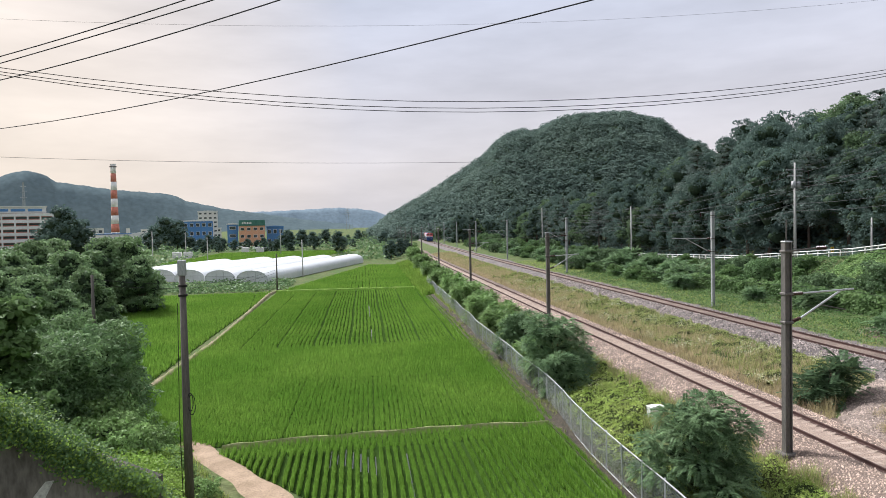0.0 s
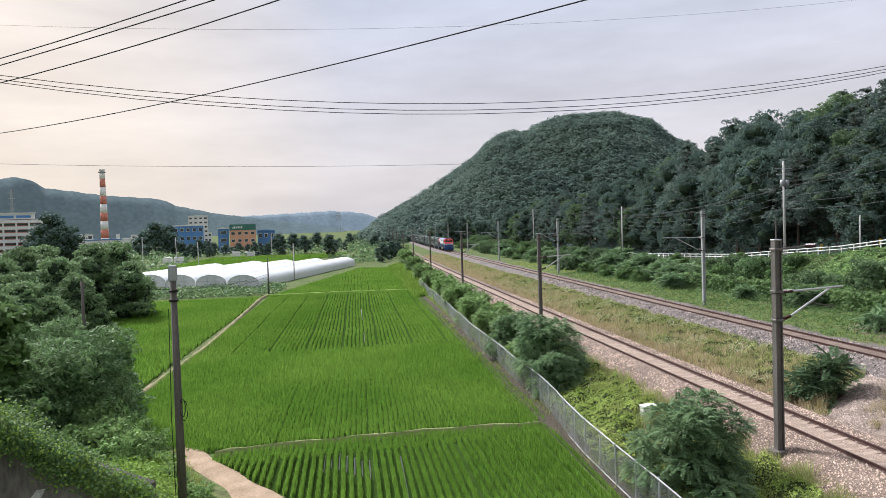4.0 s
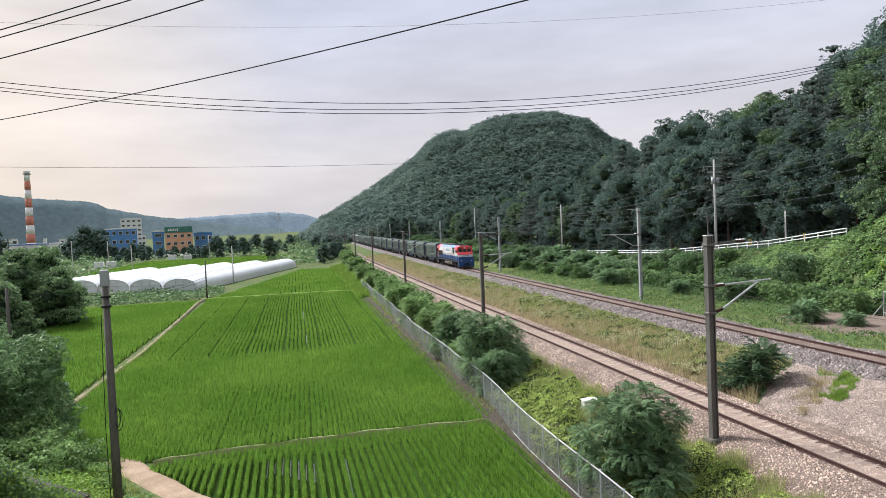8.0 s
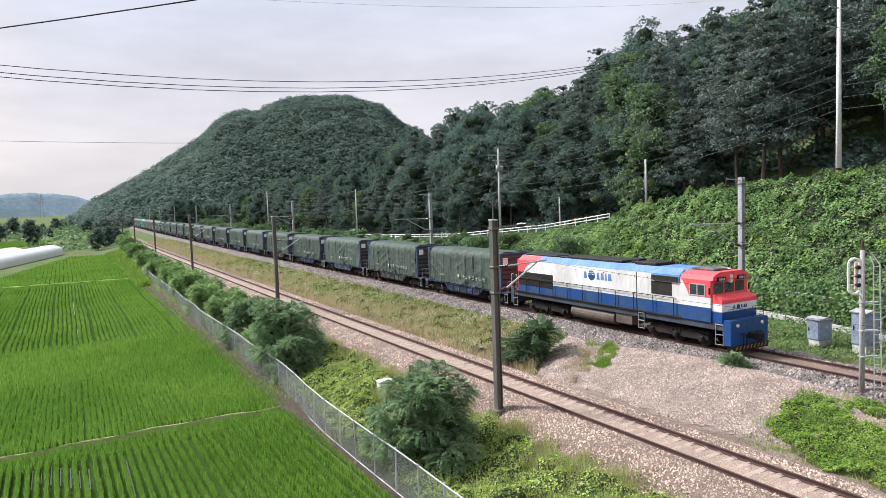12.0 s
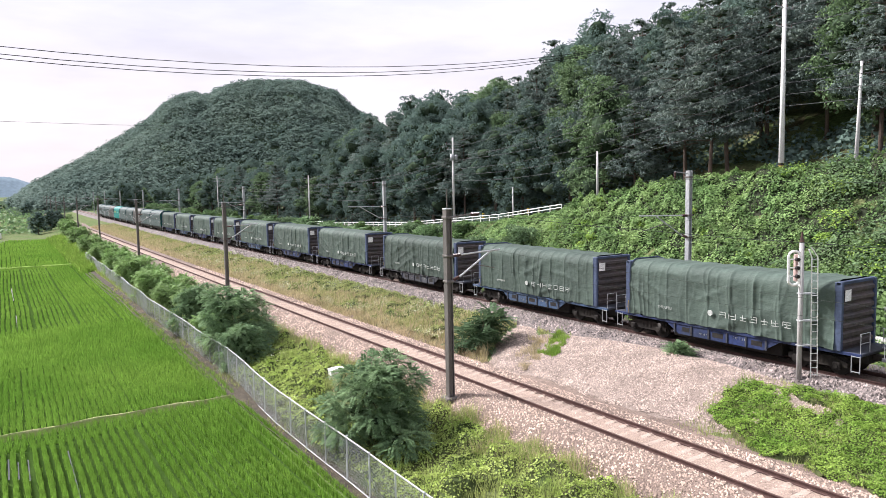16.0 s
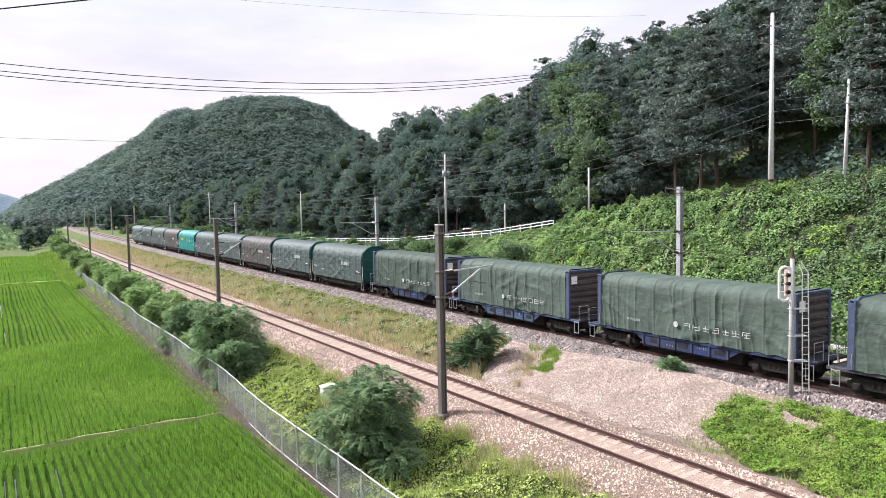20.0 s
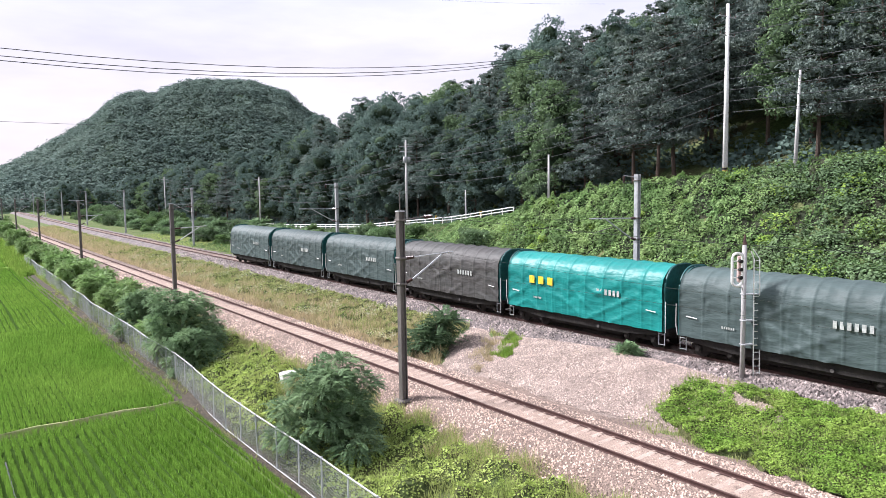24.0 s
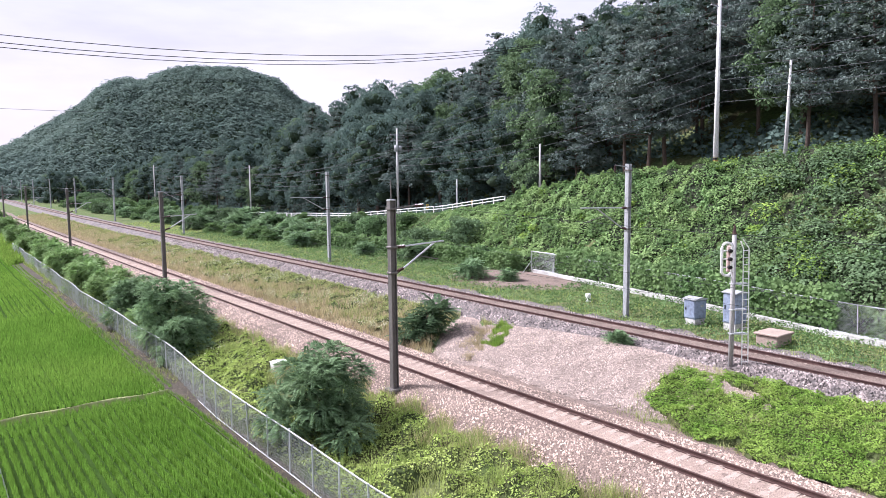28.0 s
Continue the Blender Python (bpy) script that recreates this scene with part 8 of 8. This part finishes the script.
    part("fuel_tank", Geo().prism([(sx * (0.92 + 0.42 * math.sin(a)), 0.70 - 0.42 * math.cos(a)) for sx, aa in ((1, np.linspace(0, math.pi, 9)), (-1, np.linspace(math.pi, 0, 9))) for a in aa], "y", 8.6, 12.6), M["tank"], ob, "dusty brown rounded fuel tank")
    part("battery_box", Geo().box(-1.28, 1.28, 7.1, 8.45, 0.50, 1.14, 0.03), M["tank"], ob, "dusty brown battery box")
    part("air_tank", Geo().tube([(-1.25, 8.6, 1.26), (-1.25, 13.2, 1.26)], 0.11, 10), M["roof_grime"], ob)
    part("air_tank", Geo().tube([(1.25, 8.6, 1.26), (1.25, 13.2, 1.26)], 0.11, 10), M["roof_grime"], ob)
    bogie(ob, 4.0, 3, 1.75)
    bogie(ob, 15.4, 3, 1.75)
    return ob


def cover(seed, y0, y1, half, z0, z1, corner, sag, ny=170, folds=1.0, ridges=0.0):
    """A tarpaulin drawn over hoops: rounded section, slack bays between hoops, creases and hanging folds."""
    r = np.random.default_rng(seed)
    sec = [(-half, z0 + (z1 - corner - z0) * t) for t in np.linspace(0, 1, 20)]
    for a in np.linspace(0, math.pi / 2, 8)[1:]:
        sec.append((-half + corner * (1 - math.cos(a)), z1 - corner + corner * math.sin(a)))
    for t in np.linspace(0, 1, 7)[1:-1]:
        sec.append((-half + corner + (2 * half - 2 * corner) * t, z1))
    full = sec + [(-x, z) for x, z in sec[::-1] if x < -half + corner + 1e-6]
    S = np.array(full)
    k = len(S)
    Y = np.linspace(y0, y1, ny)
    ph = r.uniform(0, 6, 12)
    hoops = 9 if ridges else 8
    low = np.clip((z1 - S[:, 1]) / (z1 - z0), 0, 1)
    side = np.sign(S[:, 0]) * (np.abs(S[:, 0]) > half - corner * 0.9)
    vs = []
    for y in Y:
        p = (y - y0) / (y1 - y0) * hoops
        bay = np.abs(np.sin(math.pi * p))
        # sharp creases that wander and fade, plus soft folds
        wand = y + 0.10 * np.sin(3.1 * low * 2 + ph[0] + y) + 0.05 * np.sin(9 * low + ph[1] + 2 * y)
        crease = (1 - np.abs(np.sin(2.3 * wand + ph[2]))) ** 4 * 0.12 + (1 - np.abs(np.sin(4.1 * wand + ph[3]))) ** 5 * 0.08 - (1 - np.abs(np.sin(1.37 * wand + ph[4]))) ** 3 * 0.08
        soft = 0.030 * np.sin(y * 2.1 + ph[5] - 3.5 * low) + 0.018 * np.sin(y * 6.3 + ph[6] + 6 * low)
        fade = 0.45 + 0.75 * np.clip(np.sin(y * 0.8 + ph[7] + 2 * low) + 0.4, 0, 1)
        x = S[:, 0] + side * folds * (crease * fade * (0.5 + 0.7 * low) + soft * (0.3 + low)) - side * 0.045 * bay * np.clip(1 - np.abs(low - 0.35) * 1.8, 0, 1)
        x = x + side * 0.032 * math.exp(-((p - round(p)) / 0.035) ** 2)
        if ridges:
            # slack cloth sagging in curved ridges between the hoops
            z = S[:, 1]
            d1 = (1 - np.abs(np.sin(2.2 * (0.55 * y + 1.15 * z) + ph[9] + 0.9 * np.sin(0.9 * y + 1.7 * z)))) ** 3
            d2 = (1 - np.abs(np.sin(2.6 * (0.45 * y - 1.0 * z) + ph[10] + 0.8 * np.sin(1.3 * y - 0.9 * z)))) ** 3
            x = x + side * (0.075 * d1 * np.clip(np.sin(0.75 * y + ph[11]) + 0.35, 0, 1) + 0.06 * d2 * np.clip(np.sin(0.6 * y + ph[10] + z) + 0.3, 0, 1)) * np.clip(low * 2.2, 0, 1)
            drape = low * 15 + 1.6 * (bay - 0.6) + 0.6 * np.sin(p * 2.2 + ph[8])
            x = x + side * ridges * (np.abs(np.sin(drape + ph[9])) - 0.5) * np.clip(1.25 - low * 1.2, 0.15, 1)
        z = S[:, 1] - sag * (1 - low) * bay ** 0.7 - sag * 0.5 * (1 - low) * np.abs(np.sin(2 * math.pi * p + ph[10])) + 0.012 * np.sin(y * 5 + S[:, 0] * 3 + ph[11])
        z = z + (S[:, 1] < z0 + 0.02) * 0.025 * (np.sin(y * 2.6 + ph[4]) + np.sin(y * 7.1 + ph[3])) * folds
        vs.append(np.stack([x, np.full(k, y), z], 1))
    v = np.concatenate(vs)
    i = np.arange(ny * k).reshape(ny, k)
    f = np.stack([i[:-1, :-1], i[:-1, 1:], i[1:, 1:], i[1:, :-1]], -1).reshape(-1, 4)
    return v, f, S


def stroke_bars(parent, side, x, y0, y1, z0, z1, n, material, label, seed, name="lettering", wide=True):
    """Writing that stays unread: small strokes of uneven length where each sign stands."""
    r = random.Random(seed)
    g = Geo()
    w = (y1 - y0) / n
    h = z1 - z0
    t = h * 0.11
    xa, xb = min(side * x, side * (x + 0.006)), max(side * x, side * (x + 0.006))
    for i in range(n):
        a, b = y0 + i * w + w * 0.16, y0 + (i + 1) * w - w * 0.16
        dz = r.uniform(-0.04, 0.04) * h
        m = a if r.random() < 0.5 else a + (b - a) * 0.45
        g.box(xa, xb, m - t / 2, m + t / 2, z0 + dz, z1 + dz)
        if wide:
            for zc, p in ((0.95, 0.55), (0.55, 0.9), (0.06, 0.7)):
                if r.random() < p:
                    g.box(xa, xb, a, b - w * r.uniform(0, 0.2), z0 + dz + h * zc - t / 2, z0 + dz + h * zc + t / 2)
            if r.random() < 0.6:
                g.box(xa, xb, b - t, b, z0 + dz + h * r.uniform(0, 0.4), z1 + dz)
    return part(name, g, M[material], parent, label)


def sign_bars(parent, side, x, y0, y1, z0, z1, n, material, label):
    """One plain bar for each sign of a painted inscription."""
    w = (y1 - y0) / n
    for i in range(n):
        a = y0 + (i + 0.22) * w
        part("painted_bar", Geo().box(min(side * x, side * (x + 0.012)), max(side * x, side * (x + 0.012)), a, a + 0.56 * w, z0, z1), M[material], parent, label)


def flat_wagon(seed, paint, tarp, label):
    """Flat coil wagon: steel frame, ribbed end walls, slack tarpaulin between them."""
    ob = thing("coil_wagon", pose(0, 0, 0), label, "freight wagon", "train wagons")
    part("deck", Geo().box(-1.34, 1.34, 0.35, 13.75, 1.05, 1.17, 0.02), M["frame_grime"], ob)
    for s in (-1, 1):
        sill = [(3.9, 1.04), (10.2, 1.04), (9.9, 0.84), (9.4, 0.52), (4.7, 0.52), (4.2, 0.84)]
        side = part("side_sill", Geo().prism(sill, "x", min(s * 1.24, s * 1.32), max(s * 1.24, s * 1.32)), M[paint], ob, "grimy painted fish-bellied side sill")
        part("sill_rail", Geo().box(min(s * 1.30, s * 1.37), max(s * 1.30, s * 1.37), 0.35, 13.75, 1.04, 1.18, 0.01), M[paint], ob, "grimy painted sill")
        for k in range(6):
            y = 4.5 + k * 1.02
            part("stiffener", Geo().box(min(s * 1.32, s * 1.37), max(s * 1.32, s * 1.37), y, y + 0.09, 0.55, 1.03), M["frame_grime"], side)
        for ya, yb in ((4.75, 5.3), (6.8, 7.4), (8.75, 9.2)):
            part("sill_opening", Geo().box(min(s * 1.318, s * 1.324), max(s * 1.318, s * 1.324), ya, yb, 0.68, 0.92), M["black"], side)
        stroke_bars(side, s, 1.326, 5.62, 6.35, 0.80, 0.92, 6, "lettering", "small pale stencilled marks", seed + 3, wide=False)
        stroke_bars(side, s, 1.326, 7.6, 8.2, 0.68, 0.78, 6, "lettering", "small pale stencilled marks", seed + 4, wide=False)
        part("brake_wheel", Geo().tube([(s * 1.36, 10.6, 0.80), (s * 1.40, 10.6, 0.80)], 0.11, 12), M["roof_grime"], side, "grey hand-brake wheel")
        for y in (0.55, 13.35):
            steps(ob, y, s, 0.35, 1.10, 0.34)
        for y in (0.42, 13.68):
            g = Geo().tube([(s * 1.30, y, 1.17), (s * 1.30, y, 2.02), (s * 0.55, y, 2.02), (s * 0.55, y, 1.17)], 0.022, 5)
            g.tube([(s * 1.30, y, 1.60), (s * 0.55, y, 1.60)], 0.018, 5)
            part("end_handrail", g, M["pole_light"], ob, "pale tubular end rail")
    for y, out in ((1.30, -1), (12.72, 1)):
        w = part("end_wall", Geo().box(-1.30, 1.30, y - 0.05, y + 0.05, 1.17, 4.06), M["end_panel"], ob, "dark ribbed steel end wall")
        for k in range(7):
            z = 1.30 + k * 0.385
            part("rib", Geo().prism([(y + out * 0.05, z), (y + out * 0.15, z + 0.06), (y + out * 0.15, z + 0.20), (y + out * 0.05, z + 0.28)], "x", -1.24, 1.24), M["end_panel"], w)
        for s in (-1, 1):
            part("corner_post", Geo().box(s * 1.36 - 0.08, s * 1.36 + 0.08, y - 0.16, y + 0.16, 1.17, 4.12, 0.02), M["post_blue"], w, "blue-grey corner post")
        part("head_beam", Geo().box(-1.44, 1.44, y - 0.10, y + 0.10, 4.00, 4.14, 0.02), M["post_blue"], w, "blue-grey head beam")
    part("label_plate", Geo().box(-1.22, -0.74, 1.130, 1.142, 3.30, 3.78), M["white_metal"], ob, "square white plate")
    v, f, S = cover(seed, 1.42, 12.58, 1.43, 1.20, 4.22, 0.60, 0.05, 280, 0.62, 0.012)
    me = np_mesh("tarpaulin", v, f, True)
    part("tarpaulin", me, M[tarp], ob, "dark green slack creased tarpaulin")
    g = Geo().tube([(x * 1.01, 12.60, z + 0.01) for x, z in S], 0.045, 5)
    part("hoop", g, M["post_blue"], ob)
    for s in (-1, 1):
        stroke_bars(ob, s, 1.53, 3.2, 7.0, 1.80, 2.08, 7, "lettering", "faded white lettering on the cover", seed + 5)
        stroke_bars(ob, s, 1.53, 9.7, 10.6, 1.78, 1.92, 6, "lettering", "faded white lettering on the cover", seed + 6)
        part("emblem_disc", Geo().tube([(s * 1.53, 7.4, 1.95), (s * 1.538, 7.4, 1.95)], 0.15, 12), M["lettering"], ob, "faded round mark")
        part("rope", Geo().tube([(s * 1.47, 12.66, 1.9), (s * 1.50, 12.68, 1.55), (s * 1.45, 12.66, 1.2)], 0.018, 5), M["old_yellow"], ob, "yellow tie rope")
    # black beam added to fill the see-through gap and darken the underside
    part("centre_beam", Geo().box(-0.45, 0.45, 0.5, 13.6, 0.60, 1.04), M["black"], ob)
    part("brake_gear", Geo().box(-0.95, 0.95, 4.0, 10.0, 0.30, 0.95, 0.04), M["under"], ob)
    part("brake_cylinder", Geo().tube([(-0.9, 6.0, 0.7), (-0.9, 7.2, 0.7)], 0.2, 10), M["under"], ob)
    for y in (-0.08, 13.55):
        part("coupler", Geo().box(-0.15, 0.15, y, y + 0.65, 0.74, 1.0, 0.04), M["under"], ob)
    bogie(ob, 2.35, 2, 1.75)
    bogie(ob, 11.75, 2, 1.75)
    return ob


def hood_wagon(seed, tarp, label, yellow_text=False):
    """Coil wagon under a long rounded tarpaulin hood."""
    ob = thing("hood_wagon", pose(0, 0, 0), label, "freight wagon", "train wagons")
    part("frame", Geo().box(-1.32, 1.32, 0.3, 12.4, 0.92, 1.12, 0.02), M["black"], ob)
    v, f, S = cover(seed, 0.52, 12.2, 1.50, 1.02, 4.40, 1.18, 0.05, 190, 0.24, 0.045)
    me = np_mesh("tarpaulin", v, f, True)
    part("tarpaulin", me, M[tarp], ob, "rounded tarpaulin hood with sagging creases")
    ring = [(float(x) * 0.965, float(z)) for x, z in S]
    for y in (0.56, 12.12):
        part("end_plate", Geo().prism(ring, "y", y - 0.03, y + 0.03), M["end_teal"], ob, "dark teal end plate")
    for y in (0.42, 12.28):
        part("end_arch", Geo().tube([(x * 0.985, y, z + 0.01) for x, z in ring], 0.06, 6), M["end_teal"], ob, "dark teal end arch")
    for y0 in (0.9, 11.2):
        for s in (-1, 1):
            part("latch", Geo().tube([(s * 1.56, y0, 2.0), (s * 1.56, y0 + 0.6, 2.05)], 0.022, 5), M["white_metal"], ob)
    for s in (-1, 1):
        steps(ob, 0.62, s, 0.3, 0.95, 0.36)
        steps(ob, 12.05, s, 0.3, 0.95, 0.36)
        part("grab_rail", Geo().tube([(s * 1.45, 0.36, 1.0), (s * 1.52, 0.32, 1.5), (s * 1.52, 0.32, 2.6)], 0.022, 5), M["white_metal"], ob)
        part("grab_rail", Geo().tube([(s * 1.45, 12.36, 1.0), (s * 1.52, 12.4, 1.5), (s * 1.52, 12.4, 2.6)], 0.022, 5), M["white_metal"], ob)
        sign_bars(ob, s, 1.55, 3.2, 4.9, 2.50, 2.82, 6, "lettering", "pale stencilled mark on the hood")
        sign_bars(ob, s, 1.55, 9.2, 9.9, 1.72, 1.83, 6, "lettering", "small pale stencilled mark on the hood")
        if yellow_text:
            sign_bars(ob, s, 1.55, 8.1, 10.4, 2.62, 3.08, 3, "yellow", "yellow painted mark")
        part("brake_wheel", Geo().tube([(s * 1.33, 4.9, 0.66), (s * 1.37, 4.9, 0.66)], 0.09, 12), M["roof_grime"], ob, "grey hand-brake wheel")
        part("sill", Geo().prism([(0.3, 0.92), (12.4, 0.92), (12.4, 0.80), (9.5, 0.55), (3.2, 0.55), (0.3, 0.80)], "x", min(s * 1.2, s * 1.28), max(s * 1.2, s * 1.28)), M["black"], ob)
    # same added black filler, keeping the space below the hood dark
    part("centre_beam", Geo().box(-0.45, 0.45, 0.5, 12.2, 0.55, 0.92), M["black"], ob)
    part("brake_gear", Geo().box(-0.95, 0.95, 3.6, 9.0, 0.30, 0.9, 0.04), M["under"], ob)
    for y in (-0.05, 12.1):
        part("coupler", Geo().box(-0.15, 0.15, y, y + 0.65, 0.74, 1.0, 0.04), M["under"], ob)
    bogie(ob, 2.2, 2, 1.75)
    bogie(ob, 10.5, 2, 1.75)
    return ob


engine = locomotive()
engine.scale = (1, 1.04, 1)
TRAIN = [(engine, -0.95)]
flats = [flat_wagon(1, "wagon_blue", "tarp", "blue flat wagon with a load under dark green tarpaulin"),
         flat_wagon(2, "wagon_grey", "tarp", "grimy grey flat wagon with a load under dark green tarpaulin"),
         flat_wagon(3, "wagon_lightblue", "tarp", "pale blue flat wagon with a load under dark green tarpaulin")]
order = [0, 1, 2, 0, 1, 0, 2, 1, 0, 0, 2, 1, 0, 2, 0]
FRONTS = [20.6, 35.0, 49.4, 63.3, 77.8, 92.4, 106.8, 121.9, 137.4, 152.1, 166.5, 181.3, 195.6, 210.1, 223.9]
seen = set()
for k, i in enumerate(order):
    o = flats[i] if i not in seen else copy_thing(flats[i], pose(0, 0, 0))
    seen.add(i)
    o.scale = (1, 1.03, 1)
    TRAIN.append((o, FRONTS[k] - 1.34))
hood_g = hood_wagon(11, "tarp_grey", "hooded coil wagon under a creased grey-green tarpaulin")
hood_b = hood_wagon(12, "tarp_brown", "hooded coil wagon under a brown-grey tarpaulin")
hood_t = hood_wagon(13, "tarp_teal", "hooded coil wagon under a bright teal tarpaulin", True)
hoods = [hood_g, None, hood_b, None, None, hood_t, "brown", None, None, None]
for k, h in enumerate(hoods):
    o = copy_thing(hood_g, pose(0, 0, 0)) if h is None else copy_thing(hood_b, pose(0, 0, 0)) if h == "brown" else h
    TRAIN.append((o, 237.6 + 12.70 * k))


def front_y(t):
    return 126.8 - 25.4 * (t - 8) + (0.25 * (8 - t) ** 2 if t < 8 else 0)


def motions():
    for ob, s in TRAIN:
        rows = []
        for t in range(0, 29):
            y = front_y(t) + s
            turn = -math.degrees(math.atan(2 * CURVE * min(max(y + 6, 0), 700)))
            rows.append((t, pose(FAR_X + float(bend(y)), y, FAR_Z, 0, 0, turn)))
        walk(ob, rows)


# ---- sleepers, last ----
sleeper = sleeper_geo().mesh("sleeper")
sleeper.materials.append(M["sleeper"])
for track, cx, z, y0 in ((track_1, NEAR_X, -0.170, -3.0), (track_2, FAR_X, FAR_Z - 0.185, 2.0)):
    for i in range(230):
        y = y0 + 0.6 * i
        o = new("sleeper", sleeper)
        o.parent = track
        o.matrix_basis = pose(cx + float(bend(y)), y, z, 0, 0, -math.degrees(2 * CURVE * max(y, 0)))
    base = sleeper_geo()
    n = 700
    v0 = np.array(base.v)
    far = [(y0 + 0.6 * (230 + i)) for i in range(n)]
    v = np.concatenate([v0 + np.array([cx + float(bend(y)), y, z]) for y in far])
    g = Geo()
    for i in range(n):
        g.f += [tuple(a + i * len(v0) for a in q) for q in base.f]
    g.v = [tuple(p) for p in v]
    tagged(part("sleepers", g, M["sleeper"], track, "far concrete sleepers"), kind="stuff")

motions()
